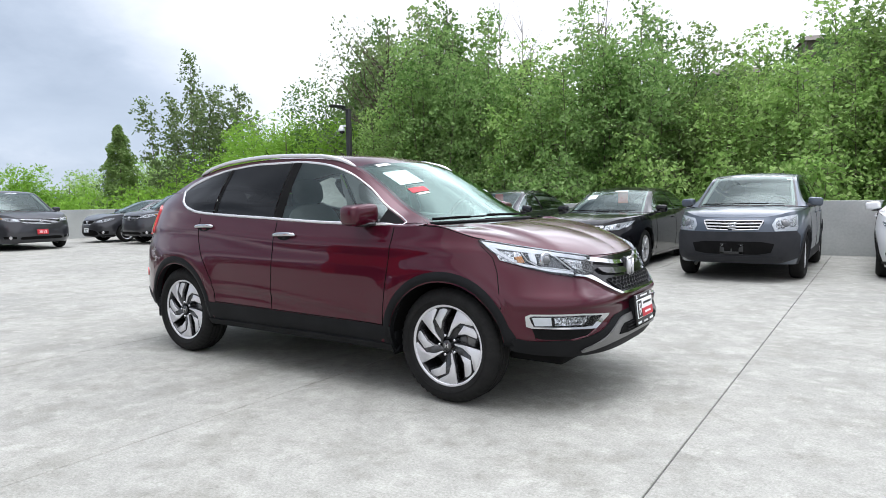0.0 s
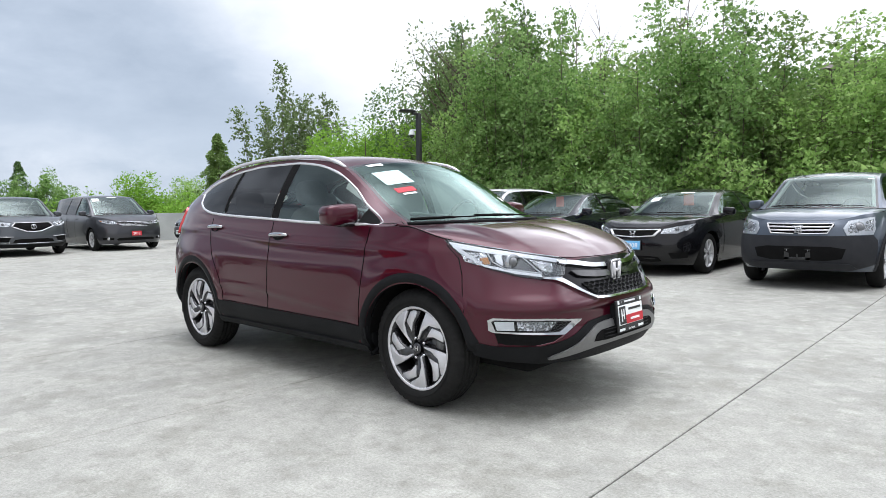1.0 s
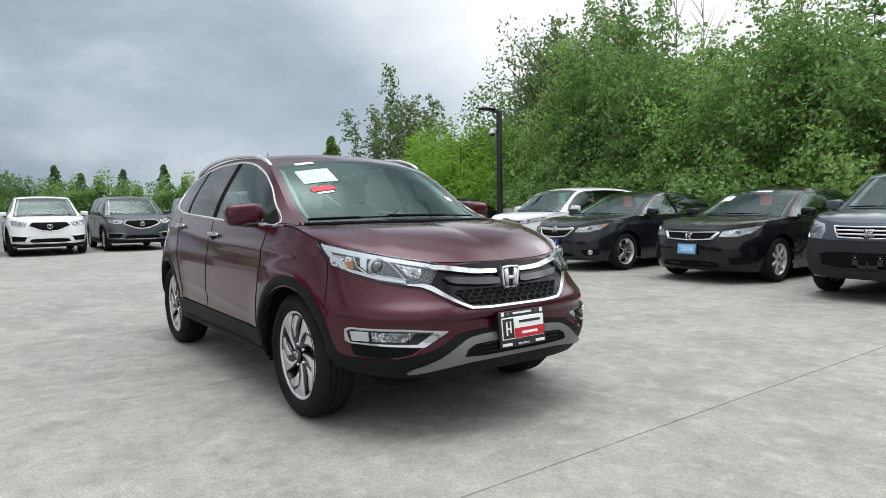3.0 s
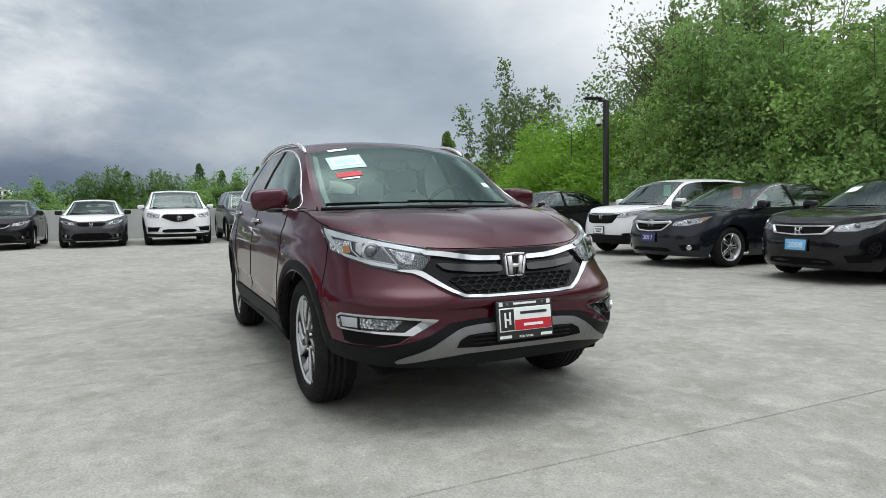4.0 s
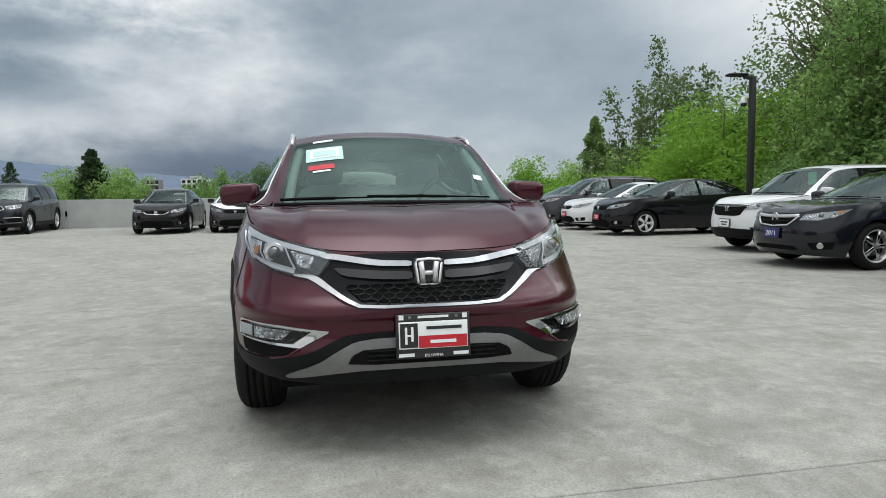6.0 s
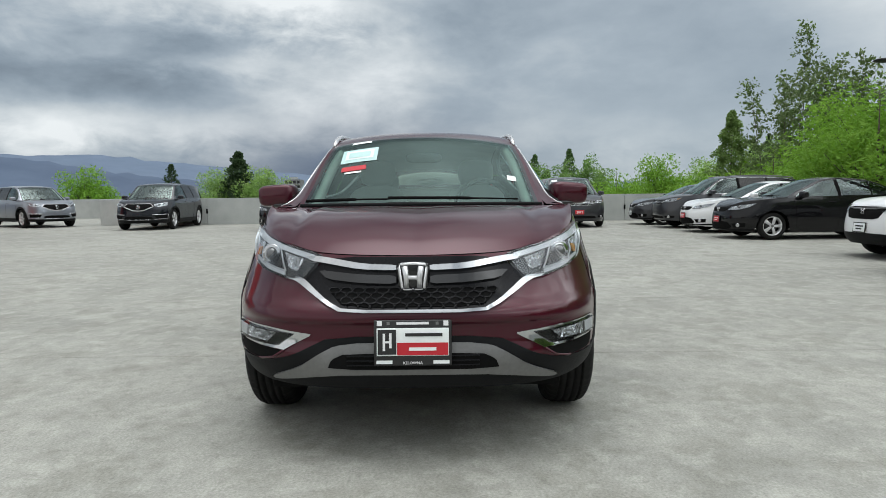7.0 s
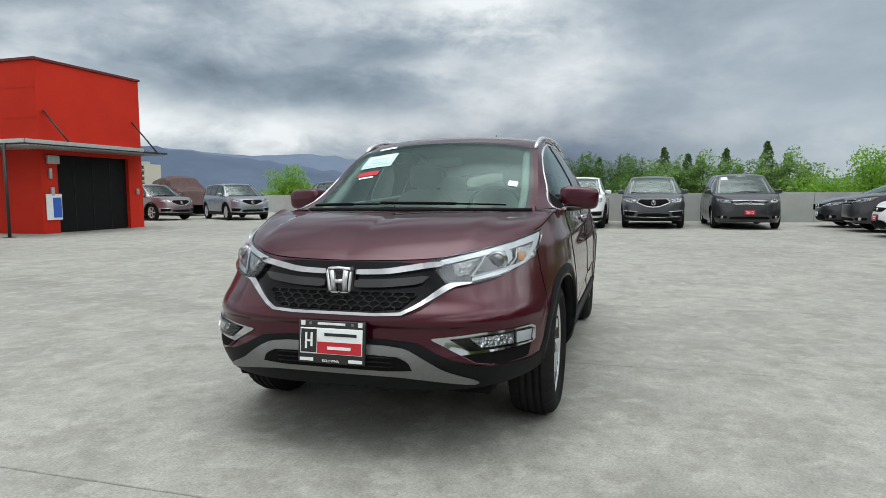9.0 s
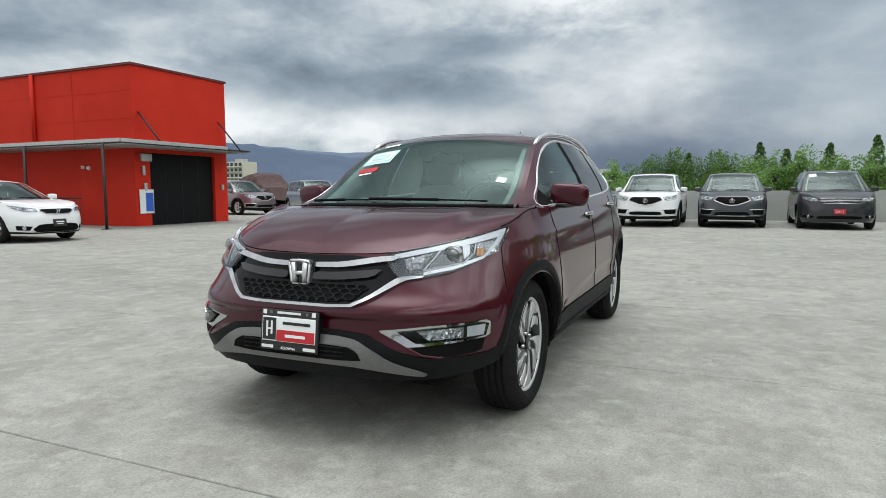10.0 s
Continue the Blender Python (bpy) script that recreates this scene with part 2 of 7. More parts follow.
ALLOY = plain("machined alloy", (0.60, 0.60, 0.61), (0.70, 0.70, 0.71), 0.32, 0.40, fine=200, bump=0.03)
ALLOY_DARK = plain("black wheel paint", (0.010, 0.010, 0.011), (0.018, 0.018, 0.020), 0.28, coat=0.6, bump=0.0)
RUBBER = plain("tyre rubber", (0.009, 0.009, 0.009), (0.018, 0.018, 0.017), 0.78, scale=9, bump=0.15, Specular_IOR_Level=0.15)
CLAD = plain("dark grey grained plastic", (0.006, 0.0064, 0.007), (0.011, 0.0115, 0.0125), 0.55, fine=400, bump=0.12, Specular_IOR_Level=0.12)
GRILLE_BLACK = plain("grille black", (0.004, 0.004, 0.005), (0.006, 0.006, 0.008), 0.10, coat=0.18, bump=0.0, Specular_IOR_Level=0.10)
GLOSS = plain("piano black plastic", (0.006, 0.006, 0.007), (0.010, 0.010, 0.011), 0.14, coat=0.4, bump=0.0)
# near-black: real black plastic, and flat plates standing in for shaded recesses
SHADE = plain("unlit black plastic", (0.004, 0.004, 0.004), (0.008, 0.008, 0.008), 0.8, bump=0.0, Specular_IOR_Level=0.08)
LAMP_CLEAR = plain("pale lamp reflector", (0.70, 0.72, 0.75), (0.80, 0.82, 0.85), 0.20, 0.30, bump=0.0)
LAMP_DIM = plain("grey lamp housing", (0.34, 0.35, 0.37), (0.42, 0.43, 0.45), 0.22, 0.4, bump=0.0)
LAMP_GREY = plain("dim lamp reflector", (0.06, 0.065, 0.07), (0.10, 0.106, 0.112), 0.22, 0.7, bump=0.0)
LENS_BALL = plain("projector lens", (0.10, 0.105, 0.11), (0.14, 0.145, 0.15), 0.05, 0.4, bump=0.0, coat=1.0)


def facets(name):
    """Bright lamp reflector pressed into small facets."""
    m, t, b = shader(name)
    cells = node(t, "ShaderNodeTexVoronoi", Scale=70.0)
    link(t, place(t), cells.inputs["Vector"])
    link(t, ramp(t, cells.outputs["Color"], (0.2, (0.25, 0.26, 0.27)), (0.8, (0.85, 0.86, 0.88))), b.inputs["Base Color"])
    b.inputs["Metallic"].default_value, b.inputs["Roughness"].default_value = 0.85, 0.12
    bumped(t, b, cells.outputs["Distance"], 0.8, 0.01)
    return m


FACET = facets("faceted lamp reflector")
SHADED_DISC = plain("brake disc darkened for shade", (0.05, 0.05, 0.05), (0.08, 0.075, 0.07), 0.5, 0.6)
LEATHER = plain("grey seat leather", (0.30, 0.30, 0.29), (0.38, 0.38, 0.37), 0.5, bump=0.1)
CLOTH = plain("dark seat cloth", (0.03, 0.03, 0.031), (0.05, 0.05, 0.051), 0.85, bump=0.1)
DASH = plain("black dashboard plastic", (0.018, 0.018, 0.018), (0.03, 0.03, 0.03), 0.65, bump=0.1)
LINING = plain("pale headliner cloth", (0.42, 0.42, 0.40), (0.5, 0.5, 0.48), 0.9)
SCREEN = glass("windscreen glass", (0.54, 0.74, 0.67), 1.85, (0.76, 1.0, 0.93))
PARKED_SCREEN = glass("parked car windscreen", (0.66, 0.81, 0.77), 1.85, (0.86, 1.0, 0.96))
SIDE_GLASS = glass("side window glass", (0.50, 0.60, 0.58), 1.75, (0.85, 1.0, 0.98))
DARK_GLASS = glass("privacy glass", (0.05, 0.054, 0.060), 1.42)
LENS = glass("clear lamp lens", (0.92, 0.94, 0.95), 1.45)
AMBER = plain("amber lamp plastic", (0.55, 0.24, 0.07), (0.62, 0.30, 0.10), 0.2, bump=0.0)
TAIL = plain("red lamp plastic", (0.45, 0.010, 0.012), (0.58, 0.02, 0.02), 0.15, coat=1.0, bump=0.0)
PAPER = plain("white printed paper", (0.74, 0.78, 0.77), (0.82, 0.84, 0.83), 0.6, bump=0.0)
TEAL_TINT = plain("teal glass-tinted print", (0.42, 0.62, 0.60), (0.5, 0.68, 0.66), 0.6, bump=0.0)
RED_INK = plain("red print", (0.46, 0.012, 0.022), (0.52, 0.016, 0.028), 0.45, bump=0.0)
BLUE_INK = plain("pale blue tag", (0.14, 0.42, 0.72), (0.17, 0.46, 0.76), 0.45, bump=0.0)
NAVY_INK = plain("navy blue tag", (0.02, 0.025, 0.13), (0.025, 0.03, 0.16), 0.45, bump=0.0)
GREEN_INK = plain("mint green card", (0.20, 0.66, 0.42), (0.24, 0.72, 0.46), 0.6, bump=0.0)
CORAL_INK = plain("coral red card", (0.88, 0.17, 0.11), (0.92, 0.21, 0.13), 0.6, bump=0.0)
INK = plain("black print", (0.012, 0.012, 0.012), (0.02, 0.02, 0.02), 0.5, bump=0.0)
WHITE_INK = plain("white print", (0.78, 0.78, 0.78), (0.84, 0.84, 0.84), 0.5, bump=0.0)
BARK = plain("grey-brown bark", (0.07, 0.055, 0.04), (0.16, 0.13, 0.10), 0.9, scale=4, fine=30, bump=0.6)

# ---- mesh helpers ----


def part(name, mesh, material, parent=None, label="", smooth=True):
    """Links a mesh, or a bmesh, as one object under its thing."""
    if isinstance(mesh, bmesh.types.BMesh):
        data = bpy.data.meshes.new(name)
        mesh.to_mesh(data)
        mesh.free()
    else:
        data = mesh
    if material is not None and not data.materials:
        data.materials.append(material)
    if smooth and data.polygons:
        data.polygons.foreach_set("use_smooth", [True] * len(data.polygons))
    ob = new(name, data)
    if parent is not None:
        ob.parent = parent
    if label:
        ob["label"] = label
    return ob


def thing(name, label, category, m=None, group="", kind=""):
    root = new(name)
    if m is not None:
        root.matrix_world = m
    return tagged(root, label, category, group, kind)


def curve(*stops):
    """A smooth function through (t, value...) stops, held flat at both ends."""
    p = np.array(sorted(stops), float)
    t, v = p[:, 0], p[:, 1:]
    d = np.diff(v, axis=0) / np.diff(t)[:, None]
    s = np.zeros_like(v)
    s[0], s[-1] = d[0], d[-1]
    for i in range(1, len(t) - 1):
        a, b = d[i - 1], d[i]
        s[i] = np.where(a * b > 0, 2 * a * b / np.where(a + b == 0, 1, a + b), 0.0)

    def f(x):
        x = min(max(x, t[0]), t[-1])
        i = min(max(int(np.searchsorted(t, x)) - 1, 0), len(t) - 2)
        h = t[i + 1] - t[i]
        q = (x - t[i]) / h
        out = (v[i] * (1 + 2 * q) * (1 - q) ** 2 + s[i] * h * q * (1 - q) ** 2 + v[i + 1] * q * q * (3 - 2 * q) + s[i + 1] * h * q * q * (q - 1))
        return float(out[0]) if len(out) == 1 else out

    return f


def sheet(*grids, weld=1e-4, close=False):
    """One bmesh from grids of points, welded where they touch."""
    bm = bmesh.new()
    for g in grids:
        rows = [[bm.verts.new(p) for p in row] for row in g]
        for a, b in zip(rows, rows[1:]):
            n = len(a)
            for i in range(n if close else n - 1):
                j = (i + 1) % n
                try:
                    bm.faces.new((a[i], a[j], b[j], b[i]))
                except ValueError:
                    pass
    if weld:
        bmesh.ops.remove_doubles(bm, verts=bm.verts, dist=weld)
        bmesh.ops.dissolve_degenerate(bm, edges=bm.edges, dist=1e-5)
    return bm


def outward(bm, way=None):
    """Turns the faces of an open sheet so that most look the way given, or away from the y = 0 plane's core."""
    bm.normal_update()
    total = 0.0
    for f in bm.faces:
        c = f.calc_center_median()
        w = way if way is not None else Vector((c.x, c.y * 1.6, c.z - 0.55))
        total += f.normal.dot(w) * f.calc_area()
    if total < 0:
        bmesh.ops.reverse_faces(bm, faces=bm.faces)
    return bm


def flip_y(grid):
    return [[(p[0], -p[1], p[2]) for p in row] for row in reversed(grid)]


def box(w, d, h, bevel=0.01, at=(0, 0, 0), turn=None, segments=2):
    bm = bmesh.new()
    bmesh.ops.create_cube(bm, size=1.0, matrix=Matrix.Diagonal((w, d, h, 1)))
    if bevel:
        bmesh.ops.bevel(bm, geom=bm.edges[:], offset=bevel, segments=segments, affect="EDGES", profile=0.6)
    m = Matrix.Translation(at) @ (turn if turn is not None else Matrix())
    bmesh.ops.transform(bm, matrix=m, verts=bm.verts)
    return bm


def blob(w, d, h, at=(0, 0, 0), power=2.6, turn=None, rings=10, around=20):
    """A rounded, boxy pod (superellipsoid) of the full size given."""
    def sp(v, e):
        return math.copysign(abs(v) ** e, v)
    e = 2.0 / power
    grid = []
    for i in range(rings + 1):
        a = math.pi * (i / rings - 0.5)
        grid.append([(w / 2 * sp(math.cos(a), e) * sp(math.cos(b), e), d / 2 * sp(math.cos(a), e) * sp(math.sin(b), e), h / 2 * sp(math.sin(a), e))
                     for b in [2 * math.pi * k / around for k in range(around)]])
    bm = sheet(grid, close=True)
    bmesh.ops.recalc_face_normals(bm, faces=bm.faces)
    m = Matrix.Translation(at) @ (turn if turn is not None else Matrix())
    bmesh.ops.transform(bm, matrix=m, verts=bm.verts)
    return bm


def tube(points, r, sides=8, loop=False, flat=1.0, caps=True):
    """A round or flattened bar swept along points; r is a radius or one for each point."""
    pts = [Vector(p) for p in points]
    n = len(pts)
    rows = []
    for i, p in enumerate(pts):
        a = pts[(i - 1) % n] if loop or i else pts[0]
        b = pts[(i + 1) % n] if loop or i < n - 1 else pts[-1]
        t = (b - a).normalized()
        side = t.cross(Vector((0, 0, 1)))
        side = side.normalized() if side.length > 1e-3 else Vector((0, 1, 0))
        upw = side.cross(t)
        rr = r[i] if isinstance(r, (list, tuple)) else r
        rows.append([tuple(p + side * (rr * flat * math.cos(k)) + upw * (rr * math.sin(k))) for k in [2 * math.pi * j / sides for j in range(sides)]])
    if loop:
        rows.append(rows[0])
    bm = sheet(rows, close=True, weld=1e-6 if loop else 0)
    if caps and not loop:
        bm.verts.ensure_lookup_table()
        bm.faces.new([bm.verts[i] for i in range(sides)])
        bm.faces.new([bm.verts[(n - 1) * sides + i] for i in range(sides)])
    bmesh.ops.recalc_face_normals(bm, faces=bm.faces)
    return bm


def spin(profile, steps=40, axis="y"):
    """A turned solid: (radius, along) profile round the axis."""
    grid = []
    for k in range(steps + 1):
        a = 2 * math.pi * k / steps
        grid.append([(r * math.cos(a), u, r * math.sin(a)) if axis == "y" else (r * math.cos(a), r * math.sin(a), u) for r, u in profile])
    bm = sheet(grid)
    bmesh.ops.recalc_face_normals(bm, faces=bm.faces)
    return bm


def join(*many):
    bm = bmesh.new()
    for b in many:
        data = bpy.data.meshes.new("joined")
        b.to_mesh(data)
        b.free()
        bm.from_mesh(data)
        bpy.data.meshes.remove(data)
    return bm


def prism(poly, depth, bevel=0.0, plane="xz"):
    """A plate cut to a polygon: poly lies in xz, the plate runs from y = 0 to depth."""
    bm = bmesh.new()
    f = bm.faces.new([bm.verts.new((x, 0, z)) for x, z in poly])
    r = bmesh.ops.extrude_face_region(bm, geom=[f])
    bmesh.ops.translate(bm, vec=(0, depth, 0), verts=[v for v in r["geom"] if isinstance(v, bmesh.types.BMVert)])
    bmesh.ops.recalc_face_normals(bm, faces=bm.faces)
    if bevel:
        bmesh.ops.bevel(bm, geom=bm.edges[:], offset=bevel, segments=1, affect="EDGES")
    return bm


def eased(poly, q=0.16):
    """The polygon with its corners cut, so that its outline reads as moulded."""
    out = []
    n = len(poly)
    for i in range(n):
        a, b, c = poly[i - 1], poly[i], poly[(i + 1) % n]
        out.append((b[0] + (a[0] - b[0]) * q, b[1] + (a[1] - b[1]) * q))
        out.append((b[0] + (c[0] - b[0]) * q, b[1] + (c[1] - b[1]) * q))
    return out


def conform(poly, fn, off=0.004, step=(0.06, 0.04), thick=0.012):
    """A plate that follows a skin: poly in the skin's two coordinates, fn maps them to (point, normal)."""
    bm = bmesh.new()
    bm.faces.new([bm.verts.new((u, v, 0)) for u, v in poly])
    bmesh.ops.triangulate(bm, faces=bm.faces)
    for axis in (0, 1):
        lo, hi = min(p[axis] for p in poly), max(p[axis] for p in poly)
        n = max(1, int((hi - lo) / step[axis]))
        for i in range(1, n):
            co, no = [0, 0, 0], [0, 0, 0]
            co[axis], no[axis] = lo + (hi - lo) * i / n, 1
            bmesh.ops.bisect_plane(bm, geom=bm.verts[:] + bm.edges[:] + bm.faces[:], plane_co=co, plane_no=no)
    ways = {}
    for v in bm.verts:
        p, n = fn(v.co.x, v.co.y)
        v.co = Vector(p) + n * off
        ways[v] = n
    mean = sum(ways.values(), Vector())
    bm.normal_update()
    if sum(f.normal.dot(mean) * f.calc_area() for f in bm.faces) < 0:
        bmesh.ops.reverse_faces(bm, faces=bm.faces)
    if thick:
        rim = [(e.link_loops[0].vert, e.link_loops[0].link_loop_next.vert) for e in bm.edges if e.is_boundary]
        made = {}
        for pair in rim:
            for v in pair:
                if v not in made:
                    made[v] = (bm.verts.new(v.co), bm.verts.new(v.co - ways[v] * thick))
        for a, b in rim:
            bm.faces.new((made[b][0], made[a][0], made[a][1], made[b][1]))
    return bm


def words(text, size, material, parent, m, name="lettering"):
    c = bpy.data.curves.new(name, "FONT")
    c.body, c.size, c.align_x, c.align_y, c.extrude, c.resolution_u = text, size, "CENTER", "CENTER", 0.0012, 2
    c.materials.append(material)
    ob = new(name, c)
    ob.parent = parent
    ob.matrix_local = m
    return ob

# ---- cars ----


class Skin:
    """The outer skin of a car: x ahead, y to its left, z up, middle of the wheelbase at 0."""

    def __init__(self, s):
        self.s = s
        self.hw, self.xf, self.nf, self.xr = s["hw"], s["xf"], s["nf"], s["xr"]
        self.x0, self.x1 = s["axle"] - s["arch"] - 0.03, -s["axle"] + s["arch"] + 0.03
        self.top = s["top"]
        table = [(u * 0.05, s["edge"](u * 0.05)[0]) for u in range(181)]
        self.us, self.xs = np.array([a for a, _ in table])[::-1], np.array([b for _, b in table])[::-1]

    def relief(self, x, z):
        """How far pressed lines and flared arches stand out of, or lie in, the plain side."""
        return self.s["relief"](x, z) if "relief" in self.s else 0.0

    def y(self, x, z):
        w = self.hw(z) + self.relief(x, z)
        if x > self.x0:
            n, r = self.nf(z), min(1.0, (x - self.x0) / (self.xf(z) - self.x0))
        elif x < self.x1:
            n, r = 3.2, min(1.0, (x - self.x1) / (self.xr(z) - self.x1))
        else:
            return w
        return w * (1 - r ** n) ** (1 / n)

    def front(self, th, z):
        n = self.nf(z)
        th = min(math.pi / 2, max(0.0, th) ** (n / 2))
        c, q = max(0.0, math.cos(th)), max(0.0, math.sin(th))
        x = self.x0 + (self.xf(z) - self.x0) * c ** (2 / n)
        return x, (self.hw(z) + self.relief(x, z)) * q ** (2 / n)

    def bow(self, r, z):
        n = self.nf(z)
        x = self.x0 + (self.xf(z) - self.x0) * r
        return x, (self.hw(z) + self.relief(x, z)) * (1 - min(1.0, r) ** n) ** (1 / n)

    def rear(self, th, z):
        c, q = max(0.0, math.cos(th)), max(0.0, math.sin(th))
        x = self.x1 + (self.xr(z) - self.x1) * c ** (2 / 3.2)
        return x, (self.hw(z) + self.relief(x, z)) * q ** (2 / 3.2)

    def th_y(self, y, z):
        n = self.nf(z)
        return math.asin(min(1.0, max(0.0, y / self.hw(z))) ** (n / 2)) ** (2 / n)

    def th_x(self, x, z):
        n = self.nf(z)
        return math.acos(min(1.0, max(0.0, (x - self.x0) / (self.xf(z) - self.x0))) ** (n / 2)) ** (2 / n)

    def on_front(self, side):
        """Maps (angle round the nose, z); negative angles lie on the other side."""
        def at(th, z):
            x, y = self.front(abs(th), z)
            return Vector((x, math.copysign(y, th) * side, z))

        def fn(th, z):
            p, e = at(th, z), 0.015
            n = (at(th + e, z) - at(th - e, z)).cross(at(th, z + e) - at(th, z - e)).normalized()
            if n.dot(Vector((p.x - self.x0 + 0.3, p.y * 1.2, 0.0))) < 0:
                n = -n
            return p, n
        return fn

    def on_side(self, side):
        def at(x, z):
            return Vector((x, self.y(x, z) * side, z))

        def fn(x, z):
            e = 0.01
            n = (at(x + e, z) - at(x - e, z)).cross(at(x, z + e) - at(x, z - e)).normalized()
            return at(x, z), n if n.y * side > 0 else -n
        return fn

    def nose_poly(self, pts):
        """(y, z) stops, or ("x", x, z) where a stop lies round the corner, as angles round the nose."""
        return [(self.th_x(p[1], p[2]), p[2]) if p[0] == "x" else (math.copysign(self.th_y(abs(p[0]), p[1]), p[0]), p[1]) for p in pts]

    def cabin(self, x, z):
        """A point of the cabin's side, between belt and roof edge."""
        u = float(np.interp(x, self.xs, self.us))
        _, ye, ze = self.s["edge"](u)
        zb = self.top(x)
        yb = self.y(x, zb)
        q = min(1.0, max(0.0, (z - zb) / max(ze - zb, 0.01)))
        return (x, yb + (ye - yb) * q ** 1.3, zb + (ze - zb) * q)

    def roof(self, u, p):
        """A point of the top: p = 0 at the roof's edge, 1 on the middle line."""
        xe, ye, ze = self.s["edge"](u)
        xc, zc = self.s["mid"](u)
        k = 1 - (1 - p) ** 2.3
        return (xe + (xc - xe) * (1 - (1 - p) ** 2), ye * (1 - p), ze + (zc - ze) * k)


def rows_between(n, a, b):
    return [a + (b - a) * i / n for i in range(n + 1)]


def car_body(k, s, root, trim):
    """Tub, hood, roof, glass and inner floor. Returns the nose's top line."""
    ax, ra, zc = s["axle"], s["arch"], s["wheel"]
    fine = s.get("fine", 1)
    cols = []
    span = k.xf(0.5) - k.x0
    t1 = math.acos(((ax + ra - k.x0) / span) ** 1.45)
    n = 14 + 8 * fine
    for i in range(n):
        cols.append(("f", math.cos(t1 * (i / n) ** 1.5) ** (1 / 1.45), False))
    for i in range(17):
        cols.append(("f", (ax + ra * math.cos(math.pi * i / 16) - k.x0) / span, True))
    for x in rows_between(10 + 12 * fine, ax - ra - 0.05, -ax + ra + 0.05):
        cols.append(("s", x, False))
    for i in range(17):
        x = -ax + ra * math.cos(math.pi * i / 16)
        cols.append(("r", math.acos(min(1, max(0, (x - k.x1) / (k.xr(0.5) - k.x1))) ** 1.6), True))
    for th in rows_between(12, math.acos(min(1, (-ax - ra - k.x1) / (k.xr(0.5) - k.x1)) ** 1.6), 0)[1:]:
        cols.append(("r", th, False))

    def at(kind, v, z):
        x, y = k.bow(v, z) if kind == "f" else k.rear(v, z) if kind == "r" else (v, k.y(v, z))
        return (x, y, z)

    grid, line = [], []
    for kind, v, arch in cols:
        zt = 1.0
        for _ in range(6):
            zt = k.top(at(kind, v, zt)[0])
        zb = s["low"](at(kind, v, 0.35)[0])
        if arch:
            zz = 0.6
            for _ in range(6):
                x = at(kind, v, zz)[0]
                d = abs(abs(x) - ax)
                zz = zc + math.sqrt(max(0.0, ra * ra - d * d)) * 0.98
            zb = max(zb, zz)
        n = 12 + 22 * fine
        grid.append([at(kind, v, z) for z in rows_between(n, zb, zt)])
        line.append(grid[-1][-1])
    part("body", outward(sheet(grid, flip_y(grid))), s["paint"], root, s.get("body_label", ""))

    # hood
    lead = [p for p in line if p[0] > s["cowl"] - 0.14]
    ymax = lead[-1][1]
    hood = []
    for p in lead:
        v = p[1] / ymax
        c = (s["cowl"] - 0.14 * v ** 2, ymax * v, s["cowl_z"] + (lead[-1][2] - s["cowl_z"]) * v ** 2)
        row = []
        for t in rows_between(14, 0, 1):
            z = p[2] + (c[2] - p[2]) * t + s["bulge"] * math.sin(math.pi * t ** 0.72) * (1 - 0.75 * v ** 3)
            z += s["bulge"] * (s.get("press", 0.42) / (1 + math.exp(-(0.66 - v) / 0.018)) - 0.20 * max(0.0, 1 - v / 0.30) ** 2) * math.sin(math.pi * min(1, t * 0.98 + 0.02)) ** 0.6
            row.append((p[0] + (c[0] - p[0]) * t, p[1] + (c[1] - p[1]) * t, z))
        hood.append(row)
    part("hood", outward(sheet(hood, flip_y(hood)), Vector((0, 0, 1))), s.get("hood_paint", s["paint"]), root)
    for side in (1, -1):
        seam = [(p[0], p[1] * side, p[2] + 0.001) for p in lead if p[0] < s["lamp_top"]]
        part("seam", tube(seam, 0.0035, 5), SHADE, root)

    # roof and windscreen
    us, ue = s["screen"], 9.0
    roof = [[k.roof(u, p) for p in rows_between(8, 0, 1)] for u in rows_between(26, us, s.get("back", (8.0, 8.8))[0])]
    part("roof", outward(sheet(roof, flip_y(roof)), Vector((0, 0, 1))), s.get("roof_paint", s["paint"]), root)
    b0, b1 = s.get("back", (8.0, 8.8))
    back = [[k.roof(u, p) for p in rows_between(6, 0, 1)] for u in rows_between(8, b0, b1)]
    part("rear_window", outward(sheet(back, flip_y(back)), Vector((-1, 0, 0.6))), DARK_GLASS, root)
    tail = [[k.roof(u, p) for p in rows_between(6, 0, 1)] for u in rows_between(4, b1, ue)]
    part("tailgate", outward(sheet(tail, flip_y(tail)), Vector((-1, 0, 0.6))), s["paint"], root)
    e = s.get("pillar", 0.05)
    f = e + 0.035
    screen = [[k.roof(u, p) for p in rows_between(9, f, 1)] for u in rows_between(18, 0.10, us - 0.14)]
    rim = [[[k.roof(u, p) for p in rows_between(3, e, f)] for u in rows_between(18, 0.0, us)], [[k.roof(u, p) for p in rows_between(9, f, 1)] for u in (0.0, 0.05, 0.10)], [[k.roof(u, p) for p in rows_between(9, f, 1)] for u in (us - 0.14, us - 0.07, us)]]
    part("screen_border", outward(sheet(*rim, *[flip_y(g) for g in rim]), Vector((1, 0, 0.6))), GLOSS, root)
    part("windscreen", outward(sheet(screen, flip_y(screen)), Vector((1, 0, 0.6))), s.get("screen_glass", SCREEN), root, "large raked clear windscreen").visible_shadow = False
